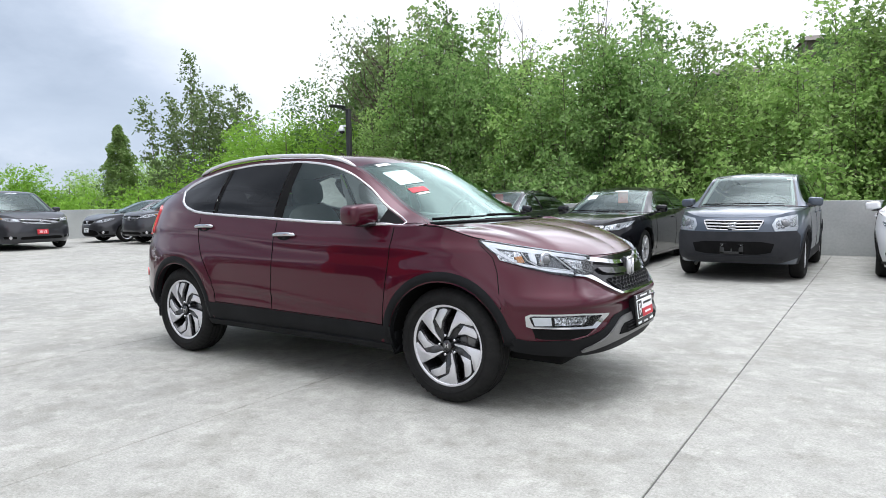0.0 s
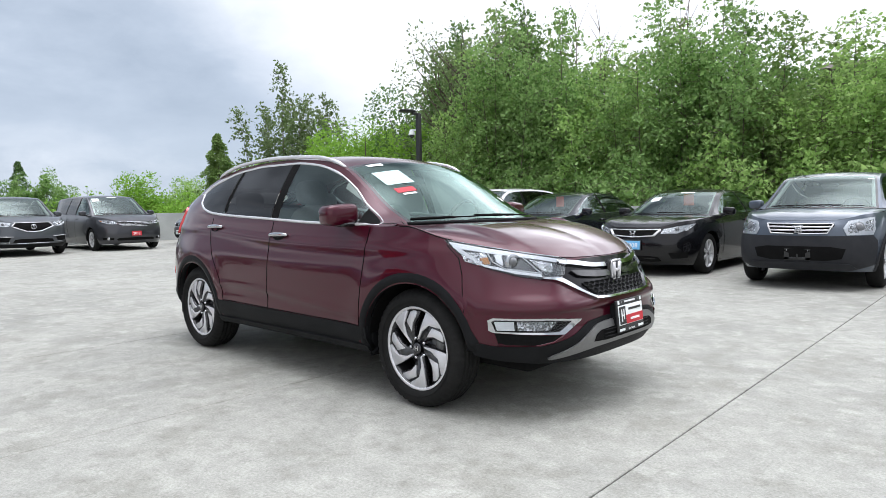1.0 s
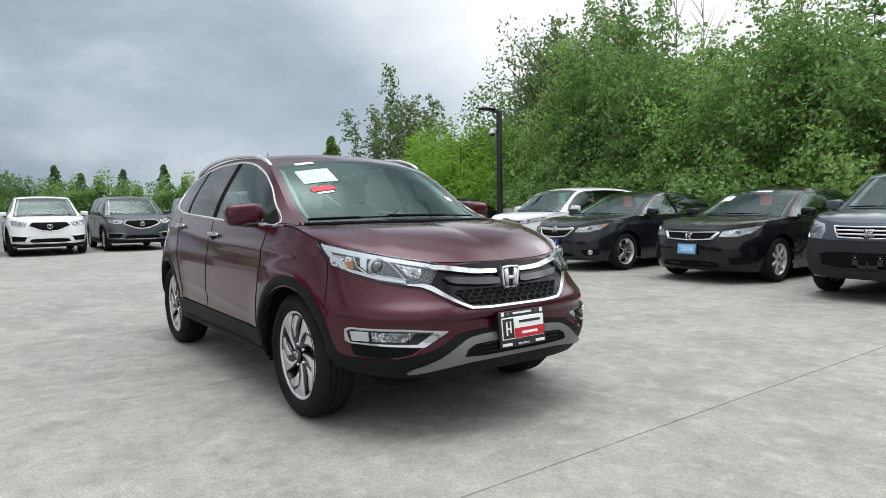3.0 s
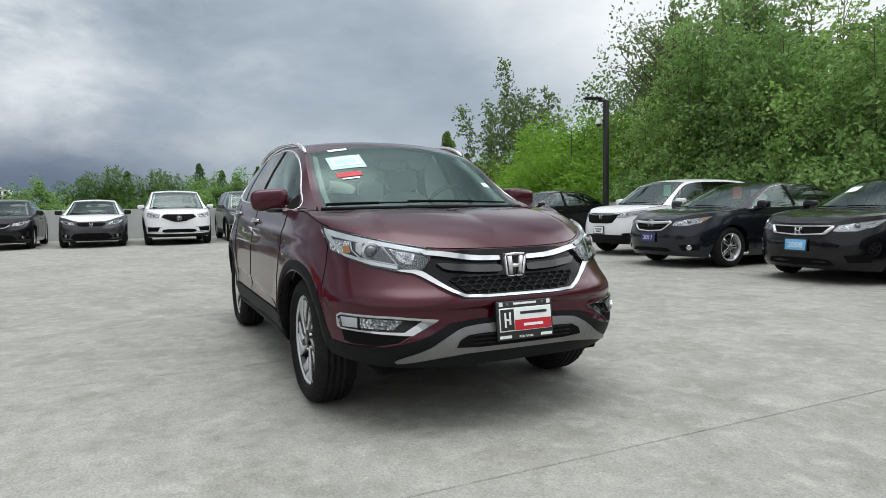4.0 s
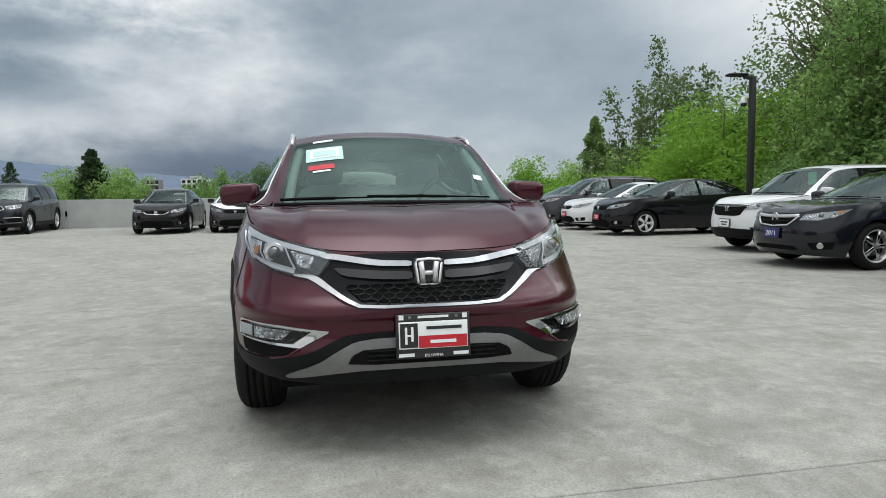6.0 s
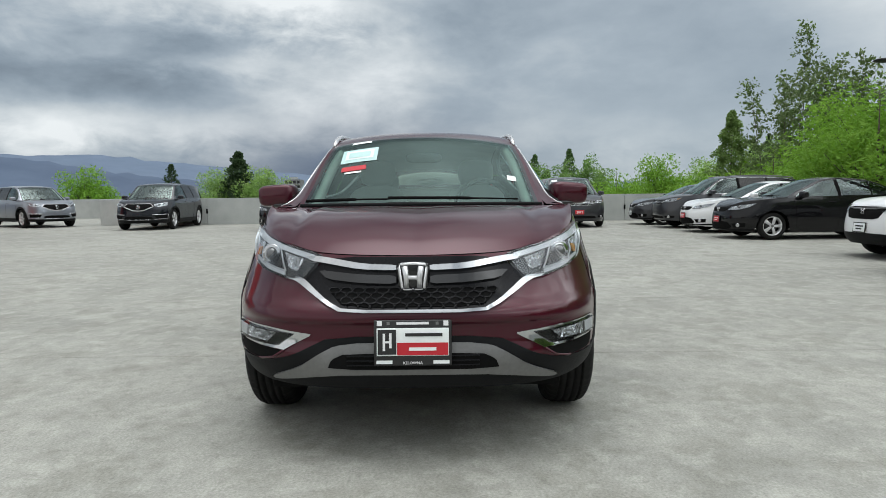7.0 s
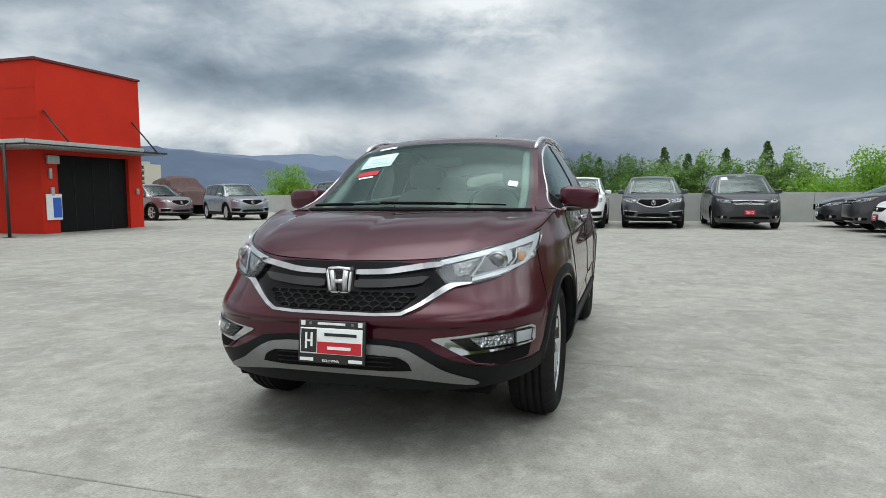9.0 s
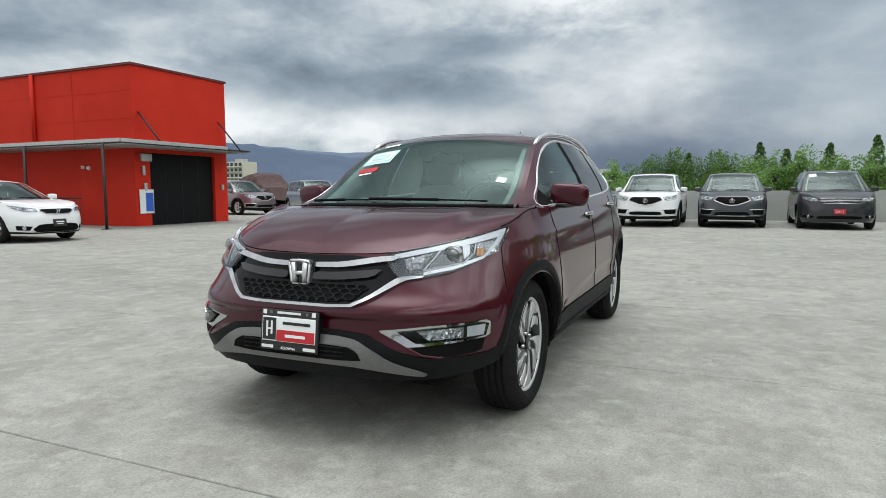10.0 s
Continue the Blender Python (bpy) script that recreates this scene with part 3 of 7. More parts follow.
    for side in (1, -1):
        pillar = [[k.roof(u, p) for p in rows_between(3, 0, e)] for u in rows_between(18, 0.0, us)]
        # strips of the cabin side below and above the glass
        xa, xb = k.s["edge"](0)[0] - 0.01, k.s["edge"](9)[0]
        below, above = [], []
        for x in rows_between(60, xa, xb):
            lo, hi = s["lo"](x), s["hi"](x)
            zb, ze = k.top(x), k.s["edge"](float(np.interp(x, k.xs, k.us)))[2]
            lo, hi = min(max(lo, zb), ze), min(max(hi, zb), ze)
            below.append([k.cabin(x, z) for z in rows_between(3, zb, lo)])
            above.append([k.cabin(x, z) for z in rows_between(3, hi, ze)])
        grids = [pillar, below, above]
        if side < 0:
            grids = [flip_y(g) for g in grids]
        part("side_frame", outward(sheet(*grids), Vector((0, side, 0.2))), s.get("roof_paint", s["paint"]), root)

        def pane(x1, x2, n=16, off=0.0):
            g = []
            for x in rows_between(n, x1, x2):
                lo, hi = s["lo"](x), max(s["lo"](x), s["hi"](x))
                g.append([(p[0], (p[1] + off) * side, p[2]) for p in (k.cabin(x, z) for z in rows_between(5, lo, hi))])
            return outward(sheet(g), Vector((0, side, 0.2)))
        for x1, x2, m in s["panes"]:
            part("side_window", pane(x1, x2), m, root).visible_shadow = False
        for x1, x2 in s["posts"]:
            part("door_pillar", pane(x1, x2, 3, 0.002), SHADE, root)
        if trim:
            xs = rows_between(40, s["glass"][0], s["glass"][1])
            loop = [k.cabin(x, max(s["lo"](x), s["hi"](x)) + 0.006) for x in xs] + [k.cabin(x, s["lo"](x) - 0.006) for x in reversed(xs)]
            r = s.get("trim_r", 0.008)
            rad = [r * (1.35 if x < s["glass"][1] + 0.25 and s.get("blades") else 0.30 if x > s["glass"][0] - 0.08 else 0.62 if x > s["cowl"] - 0.85 else 0.95) for x in xs] + [r * (0.30 if x > s["glass"][0] - 0.08 else 1.0) for x in reversed(xs)]
            part("window_trim", tube([(p[0], (p[1] - 0.003) * side, p[2]) for p in loop], rad, 6, loop=True), trim, root, "bright chrome window surround")
    return lead


def car_wheel(s, root, x, y, steer=0.0):
    side = 1 if y > 0 else -1
    r, w, rim = s["wheel"], s.get("tyre_w", 0.215), s["rim"]
    m = pose(x, y, r, 0, 0, (0 if side < 0 else 180) + steer)
    # outer face of the wheel looks along -y before the turn
    hub = part("wheel", spin([(0.0, -0.02), (0.13, -0.02), (0.14, 0.03), (0.0, 0.04)], 20), ALLOY_DARK, root)
    hub.matrix_local = m
    bulge, h = 0.012, w / 2
    prof = [(rim - 0.004, -h + 0.03), (rim + 0.012, -h + 0.012), ((rim + r) / 2, -h - bulge * 0.5), (r - 0.030, -h + 0.006), (r - 0.012, -h + 0.022), (r - 0.004, -h + 0.045)]
    if s.get("fine", 1) > 1:
        for c in (-0.052, -0.018, 0.018, 0.052):
            prof += [(r, c - 0.006), (r - 0.008, c - 0.004), (r - 0.008, c + 0.004), (r, c + 0.006)]
    else:
        prof += [(r, -0.03), (r, 0.03)]
    prof += [(r - 0.004, h - 0.045), (r - 0.012, h - 0.022), (r - 0.030, h - 0.006), ((rim + r) / 2, h), (rim, h - 0.012)]
    if s.get("fine", 1) > 1:
        # shoulders cut into lugs, the rest of the tread ringed by grooves
        grid = []
        for i in range(145):
            q = 2 * math.pi * i / 144
            cut = 0.007 if i % 3 == 0 else 0.0
            grid.append([((rr - (cut if r - 0.034 < rr < r - 0.001 and abs(u) > 0.055 else 0.0)) * math.cos(q), u, (rr - (cut if r - 0.034 < rr < r - 0.001 and abs(u) > 0.055 else 0.0)) * math.sin(q)) for rr, u in prof])
        tread = sheet(grid)
        bmesh.ops.recalc_face_normals(tread, faces=tread.faces)
        tyre = part("tyre", tread, RUBBER, hub)
        part("sidewall_ring", spin([(rim + 0.030, -h - 0.002), (rim + 0.034, -h - 0.0055), (rim + 0.038, -h - 0.003)], 56), RUBBER, tyre)
    else:
        part("tyre", spin(prof, 36), RUBBER, hub)
    barrel = [(rim - 0.002, -h + 0.028), (rim + 0.004, -h + 0.022), (rim - 0.016, -h + 0.030), (rim - 0.022, 0.0), (rim - 0.018, h - 0.012)]
    part("rim", spin(barrel, 48), ALLOY_DARK if s.get("blades") else ALLOY, hub)
    part("rim_lip", spin([(rim - 0.012, -h + 0.030), (rim - 0.009, -h + 0.024), (rim + 0.003, -h + 0.020), (rim + 0.007, -h + 0.026)], 64), ALLOY, hub)
    # shade between the spokes: disc colour darkened, black plate added behind it
    part("brake_disc", spin([(0.05, 0.0), (rim * 0.66, 0.0), (rim * 0.66, 0.012), (0.05, 0.012)], 28), SHADED_DISC, hub)
    part("gap_shade", spin([(0.0, 0.03), (rim - 0.02, 0.03), (rim - 0.02, 0.034), (0.0, 0.034)], 24), SHADE, hub)
    face = -h + 0.030
    n = s["spokes"]
    if s.get("blades"):
        for i in range(n):
            a0 = 2 * math.pi * i / n

            def pol(rad, deg):
                a = a0 + radians(deg)
                return (rad * math.cos(a), rad * math.sin(a))
            R = rim + 0.001
            # black spoke body, then the machined flag-shaped blade and the panel split off beside it
            body = [pol(R * f, d) for f, d in ((0.16, 36), (0.30, 15), (0.60, 3), (0.93, -1), (0.965, -22), (0.95, -48), (0.90, -60), (0.60, -42), (0.40, -32), (0.22, -24))]
            part("spoke", moved(prism(body, 0.045), 0, face + 0.006, 0), ALLOY_DARK, hub)
            blade = [pol(R * f, d) for f, d in ((0.21, 17), (0.55, 4.5), (0.955, -1.0), (0.972, -9), (0.975, -18), (0.972, -26), (0.955, -33), (0.92, -35), (0.70, -15.0), (0.45, -3), (0.23, 6))]
            part("spoke_face", moved(prism(blade, 0.010, 0.0012), 0, face - 0.002, 0), ALLOY, hub)
            panel = [pol(R * f, d) for f, d in ((0.715, -24), (0.895, -40), (0.915, -47), (0.90, -53), (0.865, -55), (0.62, -40), (0.425, -27.5))]
            part("spoke_face", moved(prism(panel, 0.010, 0.0012), 0, face, 0), ALLOY, hub)
    else:
        for i in range(n):
            a0 = 2 * math.pi * i / n

            def pol(rad, deg):
                a = a0 + radians(deg)
                return (rad * math.cos(a), rad * math.sin(a))
            wide = s.get("spoke_w", 13)
            body = [pol(0.04, -40), pol(0.04, 40), pol(0.10, wide * 1.15), pol(rim - 0.012, wide * 0.75), pol(rim - 0.006, 0), pol(rim - 0.012, -wide * 0.75), pol(0.10, -wide * 1.15)]
            part("spoke", moved(prism(body, 0.03, 0.004), 0, face, 0), s.get("spoke_mat", ALLOY), hub)
    part("hub_cap", moved(spin([(0.0, -0.006), (0.030, -0.004), (0.034, 0.004), (0.0, 0.02)], 20), 0, face - 0.004, 0), ALLOY_DARK if s.get("blades") else SATIN, hub)
    if s.get("fine", 1) > 1:
        part("hub_badge", join(moved(box(0.007, 0.004, 0.028, 0.001), -0.010, face - 0.009, 0), moved(box(0.007, 0.004, 0.028, 0.001), 0.010, face - 0.009, 0), moved(box(0.016, 0.004, 0.006, 0.001), 0, face - 0.009, 0)), CHROME, hub)
        for i in range(5):
            a = 2 * math.pi * (i + 0.5) / 5
            part("wheel_nut", moved(spin([(0, -0.008), (0.009, -0.006), (0.010, 0.012)], 8), 0.060 * math.cos(a), face + 0.004, 0.060 * math.sin(a)), CHROME, hub)
        part("brake_caliper", join(box(0.06, 0.05, 0.13, 0.015, (0.140, -0.02, 0.045)), box(0.02, 0.03, 0.05, 0.008, (0.172, -0.035, 0.05))), SATIN, hub)
    return hub


def moved(bm, x, y, z):
    bmesh.ops.translate(bm, vec=(x, y, z), verts=bm.verts)
    return bm


def car_inside(k, s, root):
    """Floor, wheel housings, dashboard, wheel, seats and headliner."""
    ax, ra, zb = s["axle"], s["arch"], 0.24
    hw = s["hw"](0.6)
    inner = hw - 0.27
    floor = [box(2 * ax + 1.3, inner * 2, 0.10, 0.02, (0, 0, zb + 0.08))]
    floor.append(box(2 * (ax - ra) - 0.02, hw * 2 - 0.10, 0.10, 0.02, (0, 0, zb + 0.10)))
    part("floor_pan", join(*floor), SHADE, root)
    for sx in (1, -1):
        for sy in (1, -1):
            turn = rows_between(14, 0.08, math.pi + 0.25) if sx > 0 else rows_between(14, -0.25, math.pi - 0.08)
            g = [[(sx * ax + (ra + 0.01) * math.cos(a), sy * (y - tuck * max(0.0, sx * math.cos(a)) ** 2), s["wheel"] + (ra + 0.01) * math.sin(a)) for a in turn] for y, tuck in ((inner - 0.04, 0.0), (hw - 0.055, 0.08))]
            wall = [[(sx * ax + q * (ra + 0.01) * math.cos(a), sy * (inner - 0.04), s["wheel"] + q * (ra + 0.01) * math.sin(a)) for a in turn] for q in (0.0, 1.0)]
            part("wheel_housing", sheet(g, wall), SHADE, root)
    cx, cz = s["cowl"], s["cowl_z"]
    dash = [[(cx - 0.02, v * hw * 0.86, cz - 0.05) for v in rows_between(8, -1, 1)], [(cx - 0.28, v * hw * 0.84, cz - 0.02 + 0.03 * math.exp(-((v - 0.42) / 0.25) ** 2)) for v in rows_between(8, -1, 1)],
            [(cx - 0.50, v * hw * 0.84, cz - 0.06 + 0.03 * math.exp(-((v - 0.42) / 0.25) ** 2)) for v in rows_between(8, -1, 1)], [(cx - 0.56, v * hw * 0.84, cz - 0.20) for v in rows_between(8, -1, 1)],
            [(cx - 0.50, v * hw * 0.84, cz - 0.50) for v in rows_between(8, -1, 1)]]
    part("dashboard", outward(sheet(dash), Vector((0, 0, 1))), DASH, root)
    ring = [(cx - 0.66 + 0.18 * math.sin(a) * 0.35, hw * 0.42 + 0.18 * math.cos(a), cz - 0.03 + 0.18 * math.sin(a)) for a in [2 * math.pi * i / 24 for i in range(24)]]
    part("steering_wheel", join(tube(ring, 0.015, 6, loop=True), box(0.04, 0.30, 0.05, 0.015, (cx - 0.65, hw * 0.42, cz - 0.04)), box(0.06, 0.12, 0.12, 0.03, (cx - 0.64, hw * 0.42, cz - 0.05))), DASH, root)
    seat_x = s.get("seat", 0.0)
    roof_z = s["mid"](5)[1]
    for y in (hw * 0.42, -hw * 0.42):
        seat = [blob(0.20, 0.50, 0.66, (seat_x - 0.22, y, roof_z - 0.72), 3.4, pose(0, 0, 0, 0, -14, 0)), blob(0.52, 0.52, 0.22, (seat_x + 0.04, y, roof_z - 1.02), 3.4)]
        seat.append(blob(0.12, 0.28, 0.20, (seat_x - 0.33, y, roof_z - 0.30), 3.2, pose(0, 0, 0, 0, -10, 0)))
        part("front_seat", join(*seat), s.get("seat_mat", LEATHER), root, "grey front seat with headrest")
    rear = [blob(0.22, hw * 1.5, 0.66, (seat_x - 1.12, 0, roof_z - 0.74), 4, pose(0, 0, 0, 0, -14, 0)), blob(0.5, hw * 1.5, 0.2, (seat_x - 0.86, 0, roof_z - 1.02), 4)]
    rear += [blob(0.11, 0.26, 0.18, (seat_x - 1.22, y, roof_z - 0.36), 3.2) for y in (hw * 0.45, -hw * 0.45)]
    part("rear_seat", join(*rear), s.get("seat_mat", LEATHER), root)
    liner = [[(q[0], q[1] * 0.96, q[2] - 0.035) for q in (k.roof(u, p) for p in rows_between(6, 0, 1))] for u in rows_between(14, s["screen"] + 0.15, s.get("back", (8.0, 8.8))[0])]
    part("headliner", sheet(liner, flip_y(liner)), LINING, root)
    for side in (1, -1):
        line = [(k.roof(u, 0.11)[0] - 0.03, k.roof(u, 0.11)[1] * side, k.roof(u, 0.11)[2] - 0.045) for u in rows_between(10, 0.35, s["screen"] + 0.1)]
        part("pillar_lining", tube(line, 0.030, 8), LINING, root)
    part("rear_view_mirror", blob(0.05, 0.24, 0.07, (k.roof(s["screen"] - 0.5, 1)[0] - 0.12, 0, k.roof(s["screen"] - 0.5, 1)[2] - 0.09), 3), DASH, root)


def car_mirror(s, root, x, z, y, size, paint_mat):
    for side in (1, -1):
        w, d, h = size
        body = part("door_mirror", blob(w, d, h, (x, side * y, z), 4.2, pose(0, 0, 0, side * -4, 0, side * 8), 12, 28), paint_mat, root)
        part("mirror_arm", join(blob(w * 0.9, d * 0.9, h * 0.32, (x + 0.01, side * (y - 0.06), z - h * 0.45), 2.6), box(0.14, 0.10, 0.05, 0.015, (x + 0.03, side * (y - d * 0.52), z - h * 0.42))), GLOSS, body)
        g = part("mirror_glass", blob(0.012, d * 0.8, h * 0.74, (x - w * 0.47, side * y, z), 4, None, 6, 14), CHROME, body)


def nose(k, root, name, pts, material, off=0.006, both=True, thick=0.014, label="", mirrored=True, step=(0.05, 0.035)):
    """A piece on the nose: a middle piece mirrored into one outline, or one piece on either side."""
    poly = k.nose_poly(pts)
    if both:
        poly = eased(poly)
        return [part(name, conform(poly, k.on_front(side), off, step, thick), material, root, label, smooth=True) for side in (1, -1)]
    whole = [p for p in poly if abs(p[0]) > 1e-6]
    full = eased(whole + [(-a, z) for a, z in reversed(whole)])
    return [part(name, conform(full, k.on_front(1), off, step, thick), material, root, label, smooth=True)]


def band(k, root, name, line, width, material, off=0.010, r=None):
    """A bright bar that follows (y, z) stops over the nose, on both sides."""
    f = k.on_front(1)
    poly = k.nose_poly(line)
    pts = []
    for (a, za), (b, zb) in zip(poly, poly[1:]):
        pts += [(a + (b - a) * i / 6, za + (zb - za) * i / 6) for i in range(6)]
    pts.append(poly[-1])
    whole = [(-a, z) for a, z in reversed(pts) if a > 1e-6] + pts if pts[0][0] < 1e-6 else pts
    lines = [whole] if pts[0][0] < 1e-6 else [pts, [(-a, z) for a, z in pts]]
    for one in lines:
        p3 = []
        for a, z in one:
            p, n = f(a, z)
            p3.append(p + n * off)
        part(name, tube(p3, width / 2, 8), material, root)


def plate_tag(root, x, z, text, ground, ink, w=0.30, h=0.15, tilt=6):
    """A year card in a frame on the bumper."""
    m = pose(x, 0, z, 90 - tilt, 0, 90)
    f = part("plate_frame", box(w + 0.02, h + 0.02, 0.012, 0.004), INK, root)
    f.matrix_local = m
    c = part("year_card", moved(box(w - 0.01, h - 0.012, 0.006, 0.002), 0, 0, 0.006), ground, root)
    c.matrix_local = m
    if text:
        words(text, h * 0.72, ink, root, m @ pose(0, -0.005, 0.0105))
    else:
        for q, n in ((0.022, 0.20), (-0.024, 0.15)):
            part("print_bar", moved(box(n, 0.024, 0.0016, 0.0), 0, q, 0.0098), ink, c, smooth=False)


def hung_card(k, root, u1, u2, y1, y2, material):
    """A stiff card that hangs upright just behind the windscreen."""
    a, b = k.roof(u1, 1.0), k.roof(u2, 1.0)
    part("window_card", box(0.004, abs(y2 - y1), b[2] - a[2], 0.0, (b[0] - 0.004, (y1 + y2) / 2, (a[2] + b[2]) / 2 - 0.012)), material, root, smooth=False)


def screen_card(k, root, u1, u2, y1, y2, material, name="window_card", depth=-0.003, label=""):
    """A sheet behind the windscreen between two heights and two sides."""
    g = []
    for u in rows_between(4, u1, u2):
        row = []
        for y in rows_between(5, y1, y2):
            ye = k.s["edge"](u)[1]
            p = k.roof(u, 1 - min(1.0, abs(y) / ye))
            row.append((p[0] - depth * 0.55, y, p[2] - depth * 0.8))
        g.append(row)
    return part(name, outward(sheet(g), Vector((1, 0, 0.6))), material, root, label)


def wiper_arms(k, root, pairs, mat=None):
    """Blades that lie over the foot of the windscreen: (u, y) from pivot to tip."""
    for (u1, y1), (u2, y2) in pairs:
        pts = []
        for t in rows_between(8, 0, 1):
            u, y = u1 + (u2 - u1) * t, y1 + (y2 - y1) * t
            p = k.roof(u, 1 - min(1.0, abs(y) / k.s["edge"](u)[1]))
            pts.append((p[0] + 0.012, y, p[2] + 0.012))
        part("wiper", join(tube(pts, 0.005, 5), tube(pts[3:], 0.009, 5, flat=0.5)), SHADE, root)

# ---- the burgundy crossover ----


def burgundy_crossover():
    s = dict(paint=RED_PAINT, axle=1.31, arch=0.395, wheel=0.350, rim=0.243, tyre_w=0.225, fine=2, spokes=5, blades=True, bulge=0.050, seat=0.02,
             cowl=1.27, cowl_z=1.068, lamp_top=1.56, screen=3.0, back=(7.9, 8.7), glass=(0.985, -1.455), press=0.48, trim_r=0.0115, pillar=0.04)
    s["hw"] = curve((0.2, 0.79), (0.28, 0.842), (0.36, 0.892), (0.46, 0.910), (0.62, 0.915), (0.80, 0.910), (0.90, 0.895), (1.0, 0.868), (1.08, 0.845), (1.2, 0.80))
    s["xf"] = curve((0.2, 2.02), (0.30, 2.12), (0.38, 2.175), (0.46, 2.195), (0.53, 2.180), (0.59, 2.178), (0.615, 2.196), (0.645, 2.190), (0.70, 2.150), (0.78, 2.110), (0.86, 2.075), (0.94, 2.03), (1.1, 1.95))
    s["nf"] = curve((0.25, 3.3), (0.5, 3.4), (0.62, 3.3), (0.76, 2.9), (0.88, 2.6), (1.0, 2.42))
    s["xr"] = curve((0.3, -2.16), (0.5, -2.27), (0.75, -2.26), (1.0, -2.20), (1.2, -2.12))
    s["low"] = curve((-2.3, 0.40), (-1.8, 0.34), (-0.9, 0.28), (0.9, 0.28), (1.70, 0.385), (1.80, 0.370), (1.95, 0.340), (2.2, 0.345))
    s["top"] = curve((-2.3, 1.10), (-2.0, 1.17), (-1.07, 1.135), (-0.2, 1.095), (0.36, 1.07), (0.98, 1.060), (1.2, 1.063), (1.49, 0.992), (1.73, 0.950), (1.90, 0.910), (2.004, 0.880), (2.09, 0.868))
    s["edge"] = curve((0, 1.10, 0.705, 1.066), (1, 0.886, 0.690, 1.165), (2, 0.62, 0.655, 1.340), (3, 0.40, 0.62, 1.455), (4, 0.12, 0.605, 1.525), (5, -0.4, 0.60, 1.552), (6, -0.9, 0.60, 1.530), (7, -1.35, 0.60, 1.455), (8, -1.70, 0.61, 1.33), (9, -2.0, 0.66, 1.16))
    s["mid"] = curve((0, 1.26, 1.068), (1, 0.99, 1.225), (2, 0.69, 1.400), (3, 0.45, 1.515), (4, 0.15, 1.572), (5, -0.4, 1.600), (6, -0.9, 1.585), (7, -1.4, 1.535), (8, -1.85, 1.41), (9, -2.15, 1.16))
    s["lo"] = curve((0.985, 1.076), (0.36, 1.086), (-0.2, 1.111), (-1.07, 1.155), (-1.25, 1.185), (-1.40, 1.25), (-1.455, 1.315))
    s["hi"] = curve((0.985, 1.080), (0.78, 1.180), (0.61, 1.298), (0.38, 1.412), (0.12, 1.482), (-0.18, 1.510), (-0.54, 1.510), (-0.9, 1.485), (-1.25, 1.415), (-1.40, 1.360), (-1.455, 1.320))
    s["panes"] = [(0.80, -0.10, SIDE_GLASS), (-0.20, -0.87, DARK_GLASS), (-0.92, -1.44, DARK_GLASS)]
    s["posts"] = [(0.975, 0.80), (-0.10, -0.19), (-0.868, -0.905)]
    shoulder = curve((1.9, 0.885), (1.31, 0.925), (0.6, 0.935), (0.0, 0.950), (-0.6, 0.985), (-1.1, 1.015), (-2.2, 1.03))
    scallop = curve((0.95, 0.50), (0.7, 0.515), (0.2, 0.555), (-0.4, 0.595), (-0.75, 0.600), (-0.95, 0.57))

    def relief(x, z):
        fade = min(1.0, max(0.0, (1.80 - x) / 0.45)) * min(1.0, max(0.0, (x + 2.25) / 0.35))
        d = z - shoulder(x)
        out = 0.006 * math.exp(-(d / 0.030) ** 2) - 0.004 * math.exp(-((d + 0.085) / 0.060) ** 2)
        if -0.98 < x < 0.98:
            q = z - scallop(x)
            ends = min(1.0, (0.98 - abs(x)) / 0.20) if x > 0 else min(1.0, (0.98 + x) / 0.10)
            out += ends * (0.005 * math.exp(-(q / 0.018) ** 2) - (0.008 * math.exp(-((q + 0.055) / 0.040) ** 2)))
        for ax in (1.31, -1.31):
            r = math.hypot(x - ax, z - 0.35)
            out += 0.012 * math.exp(-((r - 0.46) / 0.10) ** 2)
        return out * fade
    s["relief"] = relief
    root = thing("crossover_car", "burgundy crossover with chrome trim on the concrete deck", "car", pose(0, 0, 0))
    k = Skin(s)
    car_body(k, s, root, SHINE)
    car_inside(k, s, root)
    for x in (s["axle"], -s["axle"]):
        for y in (0.760, -0.760):
            car_wheel(s, root, x, y)
    car_mirror(s, root, 0.70, 1.135, 0.915, (0.16, 0.235, 0.135), RED_PAINT)

    # black cladding along the foot of the body
    for side in (1, -1):
        f = k.on_side(side)
        part("sill_cladding", conform([(0.93, 0.285), (0.93, 0.44), (-0.93, 0.46), (-0.93, 0.285)], f, 0.008, (0.12, 0.06), 0.03), CLAD, root)
        part("sill_flange", conform([(0.92, 0.285), (0.92, 0.33), (-0.92, 0.33), (-0.92, 0.285)], f, 0.018, (0.15, 0.06), 0.03), CLAD, root)
        for ax in (1.31, -1.31):
            inner, outer = [], []
            for a in rows_between(28, -0.32, math.pi + 0.30):
                front_low = a < 0.35 if ax > 0 else a > math.pi - 0.35
                ro = 0.445 + (0.02 if front_low else 0)
                for lst, r in ((inner, 0.396), (outer, ro)):
                    x, z = ax + r * math.cos(a), 0.350 + r * math.sin(a) * (1.0 if r < 0.4 else 1.01)
                    lst.append((x, max(z, 0.392 if ax > 0 and a < 0.35 else 0.27)))
            g = [[], [], [], []]
            for (xi, zi), (xo, zo) in zip(inner, outer):
                pi, ni = f(xi, zi)
                po, no = f(xo, zo)
                pm, nm = f((xi + xo) / 2, (zi + zo) / 2)
